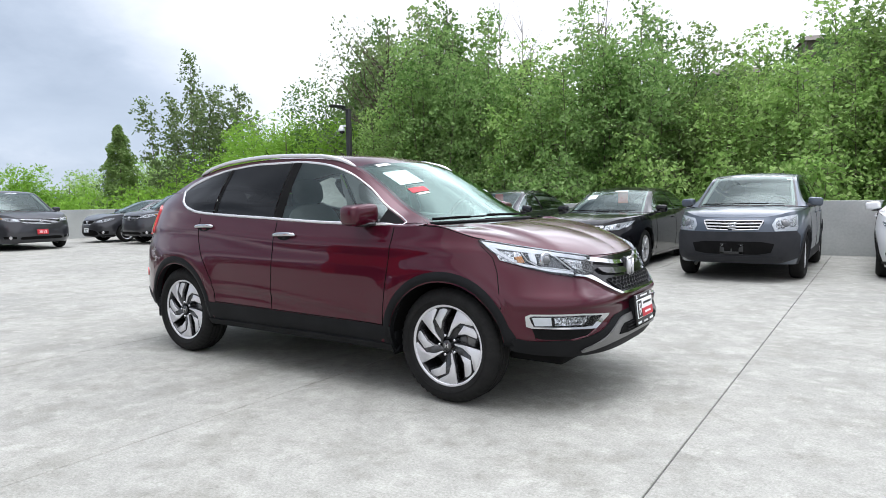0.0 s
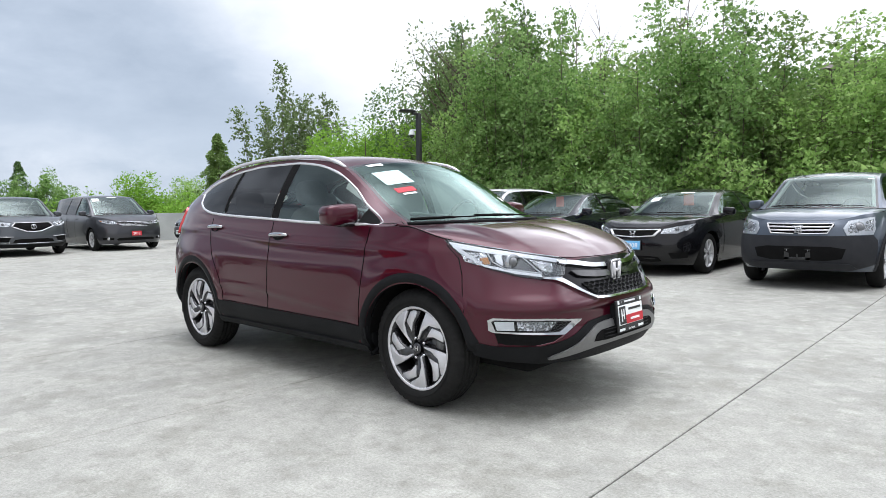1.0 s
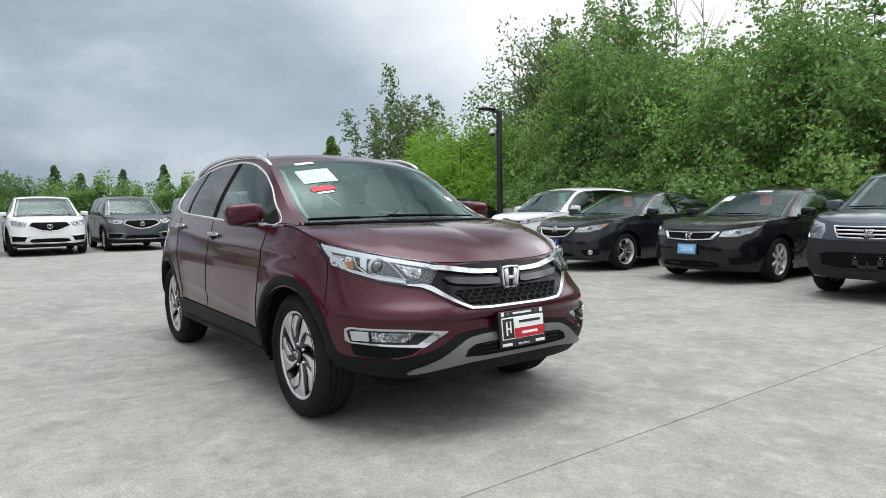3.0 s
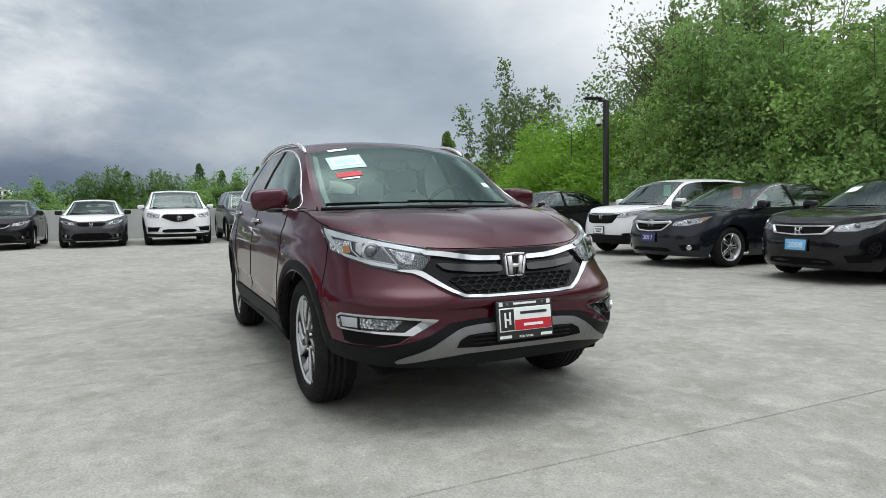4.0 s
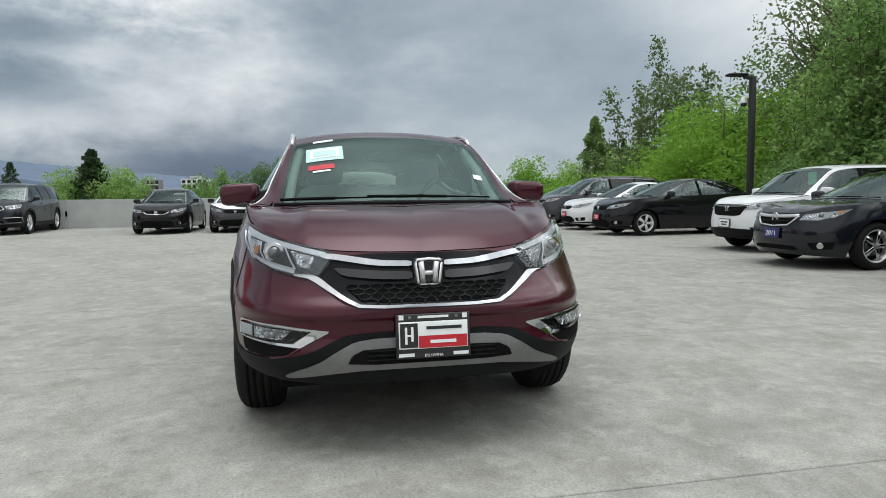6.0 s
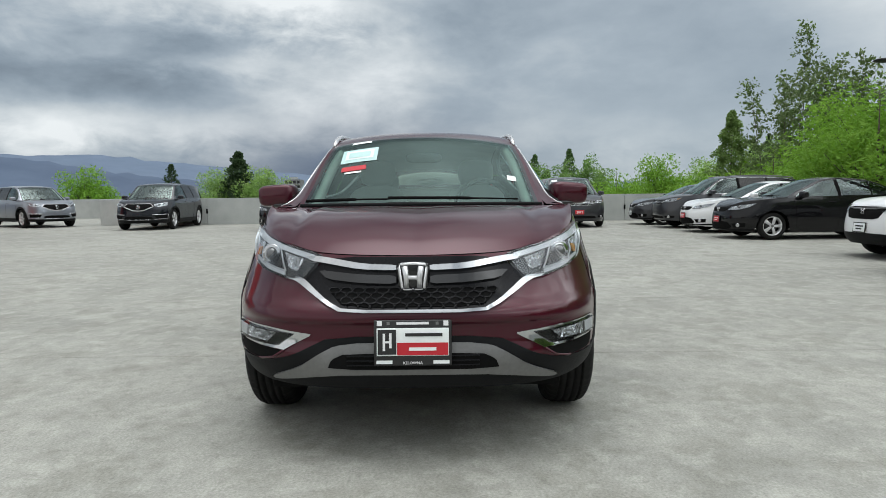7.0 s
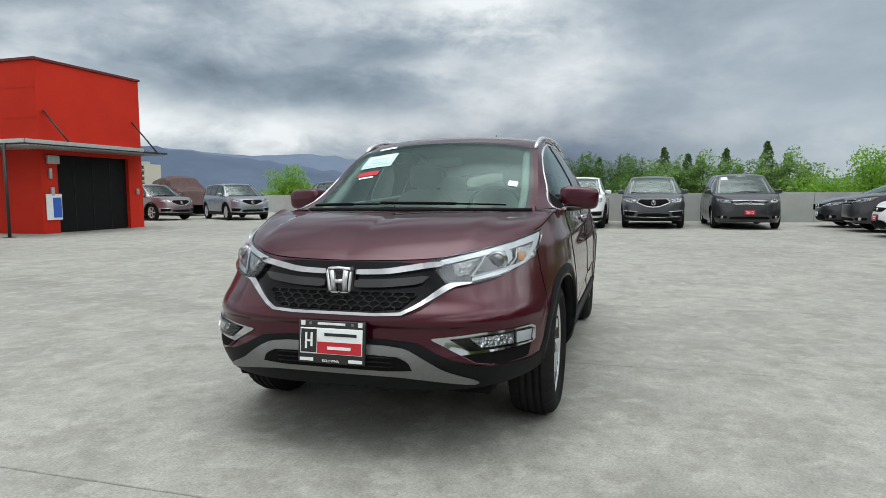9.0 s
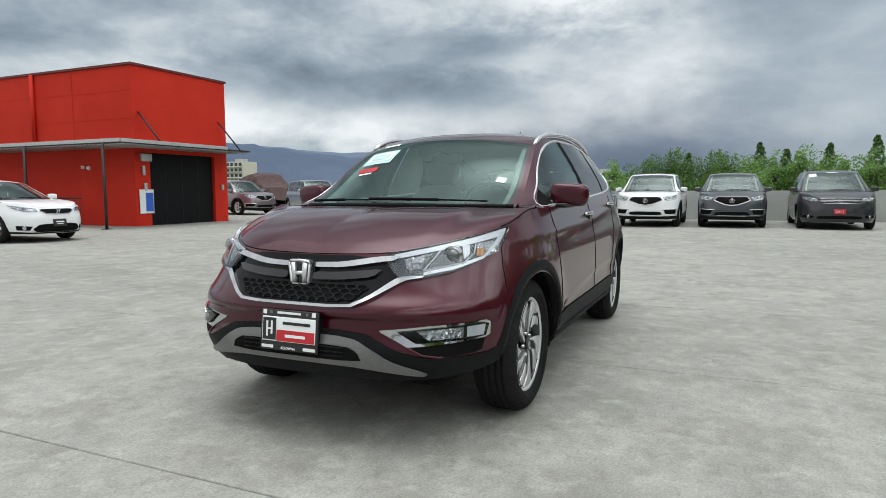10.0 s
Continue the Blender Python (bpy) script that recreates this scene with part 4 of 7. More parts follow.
                g[0].append(tuple(pi - ni * 0.05)); g[1].append(tuple(pi + ni * 0.006)); g[2].append(tuple(pm + nm * 0.008)); g[3].append(tuple(po + no * 0.002))
            part("arch_cladding", outward(sheet(g), Vector((0, side, 0))), CLAD, root)
        # door shuts and handles
        for line in ([(0.93, 1.055), (0.91, 0.80), (0.87, 0.44)], [(-0.15, 1.085), (-0.155, 0.8), (-0.17, 0.46)], [(-1.06, 1.11), (-1.04, 0.95), (-0.96, 0.80), (-0.84, 0.62), (-0.80, 0.46)], [(0.88, 0.445), (-0.80, 0.465)]):
            pts = []
            for (xa, za), (xb, zb) in zip(line, line[1:]):
                pts += [(xa + (xb - xa) * i / 8, za + (zb - za) * i / 8) for i in range(8)]
            pts.append(line[-1])
            part("door_seam", tube([tuple(f(x, z)[0] + f(x, z)[1] * 0.0005) for x, z in pts], 0.0028, 5), SHADE, root)
        for x, z in ((-0.045, 0.985), (-0.975, 1.035)):
            pts = []
            for i, t in enumerate(rows_between(10, -1, 1)):
                p, n = f(x + 0.115 * t, z + 0.004 * t)
                pts.append(tuple(p + n * (0.030 - 0.022 * t ** 4)))
            part("door_handle", tube(pts, [0.010 + 0.006 * (1 - t ** 2) for t in rows_between(10, -1, 1)], 10, flat=0.7), CHROME, root, "chrome door handle")
            # flat black oval paints the shade of the hollow behind the handle
            part("cup_shade", conform([(x + 0.07 * math.cos(a), z - 0.004 + 0.028 * math.sin(a)) for a in [2 * math.pi * i / 16 for i in range(16)]], f, 0.001, (0.05, 0.03), 0), SHADE, root)
        # roof rail
        y = 0.612
        line = curve((0.40, 1.462), (0.28, 1.512), (0.05, 1.552), (-0.5, 1.574), (-0.9, 1.556), (-1.2, 1.508), (-1.34, 1.460))
        pts = [(x, side * (y - 0.006), line(x)) for x in rows_between(26, 0.40, -1.34)]
        part("roof_rail", tube(pts, [0.008] + [0.015] * 25 + [0.008], 8, flat=1.1), SHINE, root, "satin silver roof rail")
        # seam between bumper and wing
        f2 = k.on_side(side)
        pts = [f2(x, z) for x, z in ((1.515, 0.955), (1.60, 0.885), (1.64, 0.80), (1.665, 0.70), (1.685, 0.60))]
        part("bumper_seam", tube([tuple(p + n * 0.0006) for p, n in pts], 0.0025, 5), SHADE, root)
        part("wheel_flap", box(0.03, 0.16, 0.14, 0.01, (0.905, side * 0.77, 0.325)), CLAD, root)
        part("wheel_flap", box(0.03, 0.16, 0.16, 0.01, (-1.69, side * 0.76, 0.34)), CLAD, root)
        # tail lamp on the rear corner
        tl = [(-1.86, 1.21), (-1.84, 0.98), (-1.96, 0.955), (-2.08, 0.96), (-2.06, 1.15)]
        part("tail_lamp", conform(tl, f, 0.016, (0.05, 0.05), 0.03), TAIL, root, "red tail lamp")
        part("rear_reflector", conform([(-1.95, 0.66), (-1.93, 0.60), (-2.10, 0.60), (-2.12, 0.68)], f, 0.006, (0.06, 0.05), 0.01), TAIL, root)
    part("rear_bumper_cladding", conform([(-1.72, 0.44), (-1.72, 0.36), (-2.10, 0.40), (-2.10, 0.50)], k.on_side(1), 0.007, (0.08, 0.05), 0.02), CLAD, root)
    part("rear_bumper_cladding", conform([(-1.72, 0.44), (-1.72, 0.36), (-2.10, 0.40), (-2.10, 0.50)], k.on_side(-1), 0.007, (0.08, 0.05), 0.02), CLAD, root)

    # nose: lower cladding, skid plate, intake
    nose(k, root, "bumper_cladding", [(0.0, 0.548), (0.34, 0.548), (0.50, 0.468), (0.62, 0.432), (0.80, 0.425), ("x", 1.76, 0.44), ("x", 1.72, 0.392), (0.82, 0.365), (0.76, 0.345), (0.60, 0.325), (0.0, 0.345)], CLAD, 0.006, False)
    nose(k, root, "skid_plate", [(0.0, 0.524), (0.22, 0.523), (0.32, 0.510), (0.40, 0.470), (0.48, 0.420), (0.61, 0.364), (0.59, 0.354), (0.42, 0.382), (0.28, 0.396), (0.0, 0.400)], SATIN, 0.016, False, label="satin grey skid plate")
    # black plate in place of the intake's shaded depth
    nose(k, root, "lower_intake", [(0.0, 0.484), (0.28, 0.480), (0.335, 0.458), (0.352, 0.422), (0.0, 0.426)], SHADE, 0.020, False)
    for z in (0.440, 0.456, 0.472):
        band(k, root, "intake_slat", [(0.0, z), (0.27, z)], 0.006, CLAD, 0.022)
    # grille
    nose(k, root, "grille_panel", [(0.0, 0.864), (0.36, 0.866), (0.44, 0.80), (0.47, 0.762), (0.36, 0.676), (0.29, 0.650), (0.0, 0.640)], GRILLE_BLACK, 0.005, False)
    # flat plate, its black standing for the unlit opening behind the mesh
    nose(k, root, "grille_opening", [(0.0, 0.738), (0.340, 0.738), (0.350, 0.728), (0.29, 0.668), (0.0, 0.656)], SHADE, 0.009, False)
    f = k.on_front(1)
    for row in range(4):
        for i in range(-8, 9):
            y = (i + 0.5 * (row % 2)) * 0.050
            z = 0.668 + row * 0.0205
            if abs(y) > 0.262 + 0.024 * row:
                continue
            ring = []
            for ey, ez in ((0.0245, 0.0), (0.015, 0.0175), (-0.015, 0.0175), (-0.0245, 0.0), (-0.015, -0.0175), (0.015, -0.0175)):
                p, n = f(math.copysign(k.th_y(abs(y + ey), z), y + ey), min(0.738, z + ez * 0.72))
                ring.append(p + n * 0.0125)
            part("grille_mesh", tube(ring, 0.0026, 4, loop=True), GRILLE_BLACK, root)
    nose(k, root, "grille_bar", [(0.064, 0.806), (0.064, 0.828), (0.20, 0.832), (0.37, 0.857), (0.455, 0.860), (0.435, 0.840), (0.38, 0.834), (0.22, 0.810)], CHROME, 0.024, True, 0.02, "chrome grille wing")
    nose(k, root, "grille_lip", [(0.07, 0.752), (0.07, 0.786), (0.22, 0.790), (0.40, 0.806), (0.36, 0.770), (0.22, 0.756)], GLOSS, 0.022, True, 0.02)
    nose(k, root, "grille_surround", [(0.0, 0.647), (0.284, 0.655), (0.350, 0.683), (0.455, 0.766), (0.485, 0.776), (0.565, 0.776), (0.56, 0.769), (0.495, 0.760), (0.364, 0.674), (0.292, 0.645), (0.0, 0.637)], CHROME, 0.016, False, 0.02, "chrome grille surround")
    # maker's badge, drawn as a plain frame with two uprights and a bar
    bx = k.front(0, 0.79)[0]
    badge = part("badge", moved(box(0.03, 0.140, 0.126, 0.022, segments=3), bx + 0.012, 0, 0.788), GLOSS, root)
    ring = [(bx + 0.030, y, z) for y, z in ((-0.050, 0.842), (0.0, 0.845), (0.050, 0.842), (0.058, 0.828), (0.046, 0.745), (0.036, 0.735), (-0.036, 0.735), (-0.046, 0.745), (-0.058, 0.828))]
    part("badge_ring", tube(ring, 0.007, 6, loop=True), SHINE, badge)
    up = [tube([(bx + 0.031, sy * 0.034, 0.834), (bx + 0.033, sy * 0.027, 0.788), (bx + 0.033, sy * 0.026, 0.744)], [0.014, 0.012, 0.012], 6) for sy in (1, -1)]
    part("badge_shape", join(*up, tube([(bx + 0.033, -0.022, 0.786), (bx + 0.033, 0.022, 0.786)], 0.011, 6)), SHINE, badge)
    # head lamps
    lamp = [("x", 1.49, 0.982), (0.70, 0.942), (0.56, 0.902), (0.42, 0.874), (0.385, 0.862), (0.455, 0.772), (0.56, 0.768), (0.66, 0.790), ("x", 1.76, 0.830), ("x", 1.60, 0.905)]
    for side in (1, -1):
        f = k.on_front(side)
        poly = eased(k.nose_poly(lamp), 0.10)
        shell = part("headlight", conform(poly, f, 0.004, (0.05, 0.035), 0.02), GLOSS, root, "clear headlight with chrome reflectors")

        def inset(poly, q):
            cx, cz = sum(p[0] for p in poly) / len(poly), sum(p[1] for p in poly) / len(poly)
            return [(cx + (a - cx) * q, cz + (z - cz) * q) for a, z in poly]
        part("reflector", conform(inset(poly, 0.95), f, 0.006, (0.05, 0.03), 0), LAMP_GREY, shell)
        # pale light guide along the top, round the outer end and back along the foot
        part("light_guide", conform(k.nose_poly([("x", 1.52, 0.972), (0.70, 0.936), (0.56, 0.898), (0.425, 0.868), (0.44, 0.850), (0.56, 0.876), (0.70, 0.908), ("x", 1.56, 0.938)]), f, 0.012, (0.04, 0.03), 0.006), LAMP_CLEAR, shell)
        part("light_guide", conform(k.nose_poly([("x", 1.53, 0.962), ("x", 1.60, 0.912), ("x", 1.745, 0.838), (0.66, 0.800), (0.56, 0.780), (0.56, 0.794), (0.655, 0.816), ("x", 1.73, 0.852), ("x", 1.625, 0.918), ("x", 1.575, 0.948)]), f, 0.012, (0.04, 0.03), 0.006), LAMP_CLEAR, shell)
        # clear corner reflector with its amber bulb, projector, inner high-beam reflector
        part("corner_reflector", conform(k.nose_poly([(0.712, 0.908), (0.775, 0.918), (0.785, 0.868), (0.752, 0.842), (0.722, 0.852)]), f, 0.010, (0.03, 0.02), 0.006), FACET, shell)
        part("indicator", conform(k.nose_poly([(0.716, 0.886), (0.740, 0.882), (0.742, 0.850), (0.724, 0.852)]), f, 0.016, (0.03, 0.02), 0.006), AMBER, shell)
        part("high_beam", conform(k.nose_poly([(0.475, 0.850), (0.575, 0.873), (0.545, 0.812), (0.500, 0.800), (0.488, 0.815)]), f, 0.010, (0.03, 0.02), 0.006), FACET, shell)
        p, n = f(k.th_y(0.645, 0.860), 0.860)
        q = Matrix.Translation(p + n * 0.012) @ Vector((0.9, 0.30 * side, 0.05)).normalized().to_track_quat("Z", "Y").to_matrix().to_4x4()
        r = 0.047
        for name, prof, mat in (("projector_ring", [(r, -0.006), (r, 0.006), (r * 0.93, 0.010), (r * 0.74, 0.002), (r * 0.70, 0.010), (r * 0.64, 0.006)], CHROME), ("projector", [(r * 0.66, 0.0), (r * 0.55, 0.012), (r * 0.3, 0.019), (0, 0.021)], LENS_BALL)):
            piece = spin(prof, 32, "z")
            bmesh.ops.transform(piece, matrix=q, verts=piece.verts)
            part(name, piece, mat, shell)
        part("projector_cowl", conform(k.nose_poly([(0.655, 0.908), (0.690, 0.900), (0.700, 0.862), (0.688, 0.842), (0.678, 0.866), (0.670, 0.892)]), f, 0.012, (0.03, 0.02), 0.008), LAMP_CLEAR, shell)
        for line in (((0.708, 0.905), (0.712, 0.862), (0.690, 0.826)), ((0.598, 0.884), (0.574, 0.828), (0.556, 0.797)), ((0.690, 0.826), (0.60, 0.806), (0.556, 0.797))):
            pts = [f(k.th_y(ya + (yb - ya) * i / 5, za + (zb - za) * i / 5), za + (zb - za) * i / 5) for (ya, za), (yb, zb) in zip(line, line[1:]) for i in range(6)]
            part("lamp_fin", tube([tuple(p + n * 0.013) for p, n in pts], 0.0040, 5), LAMP_CLEAR, shell)
        part("lens", conform(poly, f, 0.024, (0.05, 0.035), 0.022), LENS, shell)
        # fog lamp in its chrome surround
        fog = [(0.812, 0.566), (0.800, 0.578), (0.62, 0.574), (0.425, 0.556), (0.43, 0.548), (0.545, 0.484), (0.66, 0.490), (0.800, 0.500), (0.812, 0.510)]
        dark = [(0.80, 0.497), (0.55, 0.481), (0.60, 0.448), (0.66, 0.434), (0.79, 0.440)]
        pocket = part("fog_light_pocket", conform(k.nose_poly(dark), f, 0.005, (0.05, 0.03), 0.012), SHADE, root)
        rim = [f(a, z)[0] + f(a, z)[1] * 0.004 for a, z in k.nose_poly(dark)[1:]]
        part("pocket_lip", tube(rim, 0.006, 6), RED_PAINT, pocket)
        bez = part("fog_light", conform(k.nose_poly(fog), f, 0.008, (0.05, 0.03), 0.014), CHROME, root, "fog light in a chrome surround")
        inner = [(0.803, 0.560), (0.795, 0.568), (0.62, 0.564), (0.500, 0.553), (0.575, 0.499), (0.66, 0.501), (0.795, 0.509)]
        part("fog_recess", conform(k.nose_poly(inner), f, 0.011, (0.05, 0.03), 0.004), SHADE, bez)
        part("fog_reflector", conform(k.nose_poly([(0.735, 0.560), (0.575, 0.555), (0.620, 0.512), (0.735, 0.514)]), f, 0.014, (0.03, 0.02), 0.006), FACET, bez)
        part("fog_panel", conform(k.nose_poly([(0.797, 0.560), (0.745, 0.560), (0.745, 0.514), (0.792, 0.514)]), f, 0.014, (0.03, 0.02), 0.006), LAMP_CLEAR, bez)
        part("fog_lens", conform(k.nose_poly(inner), f, 0.020, (0.05, 0.03), 0.008), LENS, bez)
    # show plate: black frame, white and red card; the dealer's lettering stands as plain bars
    px, pz = 2.222, 0.532
    m = pose(px, 0, pz, 84, 0, 90)
    frame_ob = part("plate_frame", box(0.315, 0.185, 0.014, 0.006), INK, root, "black plate frame")
    frame_ob.matrix_local = m
    card = part("plate_card", moved(box(0.292, 0.112, 0.006, 0.003), 0, 0.004, 0.008), PAPER, root, "white and red show plate")
    card.matrix_local = m

    def bar(x, y, w, h, mat, z=0.012):
        b = part("print_bar", moved(box(w, h, 0.0016, 0.0), x, y, z), mat, card, smooth=False)
    bar(0.040, -0.024, 0.206, 0.050, RED_INK)
    bar(0.045, 0.033, 0.150, 0.013, INK)
    bar(0.040, -0.024, 0.110, 0.013, WHITE_INK, 0.0135)
    bar(-0.104, 0.004, 0.074, 0.100, INK)
    bar(-0.116, 0.004, 0.010, 0.070, WHITE_INK, 0.0135)
    bar(-0.090, 0.010, 0.010, 0.060, WHITE_INK, 0.0135)
    bar(-0.103, 0.004, 0.020, 0.008, WHITE_INK, 0.0135)
    bar(0.0, 0.079, 0.130, 0.010, WHITE_INK, 0.008)
    words("KELOWNA", 0.016, WHITE_INK, card, pose(0.0, -0.081, 0.0078))
    for x in (-0.115, 0.115):
        bar(x, -0.077, 0.065, 0.014, PAPER, 0.008)
        bar(x * 1.17, 0.079, 0.020, 0.020, WHITE_INK, 0.008)
        bar(x * 0.86, 0.079, 0.012, 0.012, SATIN, 0.008)
    part("plate_bracket", box(0.05, 0.30, 0.15, 0.01, (2.192, 0, 0.53)), CLAD, root)
    # papers on the windscreen, wipers, aerial
    screen_card(k, root, 2.72, 2.88, -0.47, -0.34, PAPER, label="small white sticker on the windscreen")
    # teal puts the screen's tint into the sheet, which lies outside the glass
    screen_card(k, root, 1.72, 2.36, -0.515, -0.285, TEAL_TINT, label="large white printed sheet on the windscreen")
    screen_card(k, root, 1.84, 2.26, -0.49, -0.31, PAPER, "printed_panel", -0.005)
    screen_card(k, root, 1.90, 2.16, -0.47, -0.33, TEAL_TINT, "printed_panel", -0.007)
    screen_card(k, root, 1.42, 1.58, -0.50, -0.345, RED_INK, "sticker", label="red and white round-cornered sticker")
    screen_card(k, root, 1.33, 1.39, -0.475, -0.37, PAPER, "sticker")
    screen_card(k, root, 1.10, 1.28, 0.515, 0.57, PAPER, "sticker", label="small white sticker")
    wiper_arms(k, root, [((0.18, 0.55), (0.22, -0.18)), ((0.18, -0.18), (0.20, -0.66))])
    part("cowl_panel", tube([k.roof(0.06, 1 - abs(v)) if v >= 0 else (k.roof(0.06, 1 + v)[0], -k.roof(0.06, 1 + v)[1], k.roof(0.06, 1 + v)[2]) for v in rows_between(16, -0.98, 0.98)], 0.012, 6), CLAD, root)
    part("roof_aerial", join(blob(0.07, 0.03, 0.02, (-1.15, 0, 1.58), 2.4), tube([(-1.15, 0, 1.585), (-1.24, 0, 1.70)], [0.006, 0.003], 6)), SHADE, root)
    return root

# ---- the parked cars ----


def parked_spec(L, W, H, wb, nose_over, r, paint_mat, kind, hood=0.80, cowl=None, belt=None, **more):
    """The curves of a parked car from its main sizes. kind: suv, van, sedan or coupe."""
    w, ax = W / 2, wb / 2
    xf, xr = ax + nose_over, ax + nose_over - L
    low = {"suv": 0.24, "van": 0.20, "sedan": 0.18, "coupe": 0.17}[kind]
    belt = belt or {"suv": 0.64, "van": 0.62, "sedan": 0.665, "coupe": 0.66}[kind] * H
    cowl = cowl or {"suv": ax - 0.06, "van": ax + 0.02, "sedan": ax - 0.20, "coupe": ax - 0.24}[kind]
    top_x = cowl - {"suv": 0.85, "van": 1.0, "sedan": 1.0, "coupe": 1.0}[kind]
    s = dict(paint=paint_mat, axle=ax, arch=r + 0.045, wheel=r, rim=r * 0.68, tyre_w=0.20, fine=0, spokes=5, bulge=0.045, cowl=cowl, cowl_z=belt + 0.015,
             lamp_top=ax + 0.25, screen=3.0, screen_glass=PARKED_SCREEN, seat_mat=CLOTH, seat=cowl - 1.25, body_label="", spoke_w=13)
    s["hw"] = curve((0.18, w * 0.93), (0.35, w * 0.975), (0.6, w), (belt - 0.15, w * 0.985), (belt, w * 0.945), (belt + 0.2, w * 0.88))
    s["xf"] = curve((low, xf - 0.12), (low + 0.12, xf - 0.02), (0.50, xf), (hood - 0.12, xf - 0.03), (hood, xf - 0.10), (hood + 0.1, xf - 0.14), (belt + 0.1, xf - 0.2))
    q = 0.4 if kind in ("suv", "van") else 0.0
    s["nf"] = curve((0.25, 3.2 + q), (0.55, 3.1 + q), (hood, 2.85 + q), (1.0, 2.75 + q))
    s["xr"] = curve((0.3, xr + 0.10), (0.5, xr), (hood, xr + 0.02), (belt + 0.1, xr + 0.10))
    s["low"] = curve((xr, low + 0.12), (-ax - 0.5, low + 0.06), (-ax + 0.4, low), (ax + 0.4, low), (xf, low + 0.02))
    s["top"] = curve((xr, belt + 0.0), (-ax, belt + 0.035), (0, belt + 0.01), (cowl - 0.2, belt), (ax + 0.05, belt - 0.03), (xf - 0.35, (hood + belt) / 2 + 0.005), (xf - 0.12, hood))
    if kind in ("suv", "van"):
        roof_end, rear_foot, s["back"] = xr + 0.55, xr + 0.12, (8.0, 8.85)
        peak = cowl - 1.9
        s["mid"] = curve((0, cowl, belt + 0.015), (1.5, (cowl + top_x) / 2 + 0.02, belt + (H - 0.07 - belt) * 0.54), (3, top_x, H - 0.07), (4, top_x - 0.35, H - 0.015), (5, peak, H), (7, roof_end, H - 0.07), (8, roof_end - 0.12, H - 0.12), (9, rear_foot, belt + 0.02))
        s["edge"] = curve((0, cowl - 0.17, w * 0.85, belt + 0.005), (1.5, (cowl + top_x) / 2 - 0.06, w * 0.775, belt + (H - 0.11 - belt) * 0.50), (3, top_x - 0.03, w * 0.70, H - 0.105), (4, top_x - 0.38, w * 0.69, H - 0.055), (5, peak, w * 0.685, H - 0.042), (7, roof_end, w * 0.68, H - 0.11), (8, roof_end - 0.16, w * 0.69, H - 0.19), (9, rear_foot + 0.02, w * 0.76, belt + 0.03))
        g1 = xr + 0.42
    else:
        deck = xr + (0.62 if kind == "sedan" else 0.55)
        roof_end, s["back"] = deck + 0.62, (6.2, 8.9)
        peak = cowl - 1.45
        s["mid"] = curve((0, cowl, belt + 0.015), (1.5, (cowl + top_x) / 2 + 0.02, belt + (H - 0.05 - belt) * 0.56), (3, top_x, H - 0.05), (4, top_x - 0.25, H - 0.01), (5, peak, H), (6, roof_end + 0.15, H - 0.06), (7.5, deck + 0.33, (H + belt) / 2 + 0.02), (8.9, deck - 0.02, belt + 0.06), (9, xr + 0.12, belt + 0.03))
        s["edge"] = curve((0, cowl - 0.17, w * 0.84, belt + 0.005), (1.5, (cowl + top_x) / 2 - 0.06, w * 0.745, belt + (H - 0.10 - belt) * 0.50), (3, top_x - 0.03, w * 0.655, H - 0.085), (4, top_x - 0.28, w * 0.64, H - 0.045), (5, peak, w * 0.63, H - 0.036), (6, roof_end + 0.10, w * 0.635, H - 0.09), (7.5, deck + 0.20, w * 0.70, (H + belt) / 2 - 0.03), (8.9, deck - 0.12, w * 0.80, belt + 0.04), (9, xr + 0.2, w * 0.82, belt + 0.03))
        g1 = deck + 0.12
    table = [(u * 0.1, s["edge"](u * 0.1)) for u in range(91)]
    xs, zs = np.array([e[0] for _, e in table])[::-1], np.array([e[2] for _, e in table])[::-1]
    top = s["top"]
    g0 = cowl - 0.30

    def lo(x):
        return top(x) + 0.022

    def hi(x):
        if x > g0 or x < g1:
            return lo(x)
        ends = min(1.0, (g0 - x) / 0.10, (x - g1) / 0.16)
        return lo(x) + max(0.0, float(np.interp(x, xs, zs)) - 0.040 - lo(x)) * max(0.0, ends) ** 0.5
    s["lo"], s["hi"], s["glass"] = lo, hi, (g0, g1)
    s.update(more)
    post = cowl - (1.30 if kind != "coupe" else 1.62)
    rear = SIDE_GLASS if kind in ("sedan", "coupe") else DARK_GLASS
    if kind in ("suv", "van"):
        mid = post - 0.92
        s["panes"], s["posts"] = [(g0, post, SIDE_GLASS), (post - 0.08, mid, rear), (mid - 0.06, g1, rear)], [(post, post - 0.08), (mid, mid - 0.06)]
    elif kind == "sedan":
        s["panes"], s["posts"] = [(g0, post, SIDE_GLASS), (post - 0.08, post - 0.78, rear), (post - 0.81, g1, rear)], [(post, post - 0.08), (post - 0.78, post - 0.81)]
    else:
        s["panes"], s["posts"] = [(g0, post, SIDE_GLASS), (post - 0.06, g1, rear)], [(post, post - 0.06)]
    s.update(W=W, L=L, H=H, hood_z=hood, belt=belt, low_z=low, kind=kind, nose_x=xf)
    return s


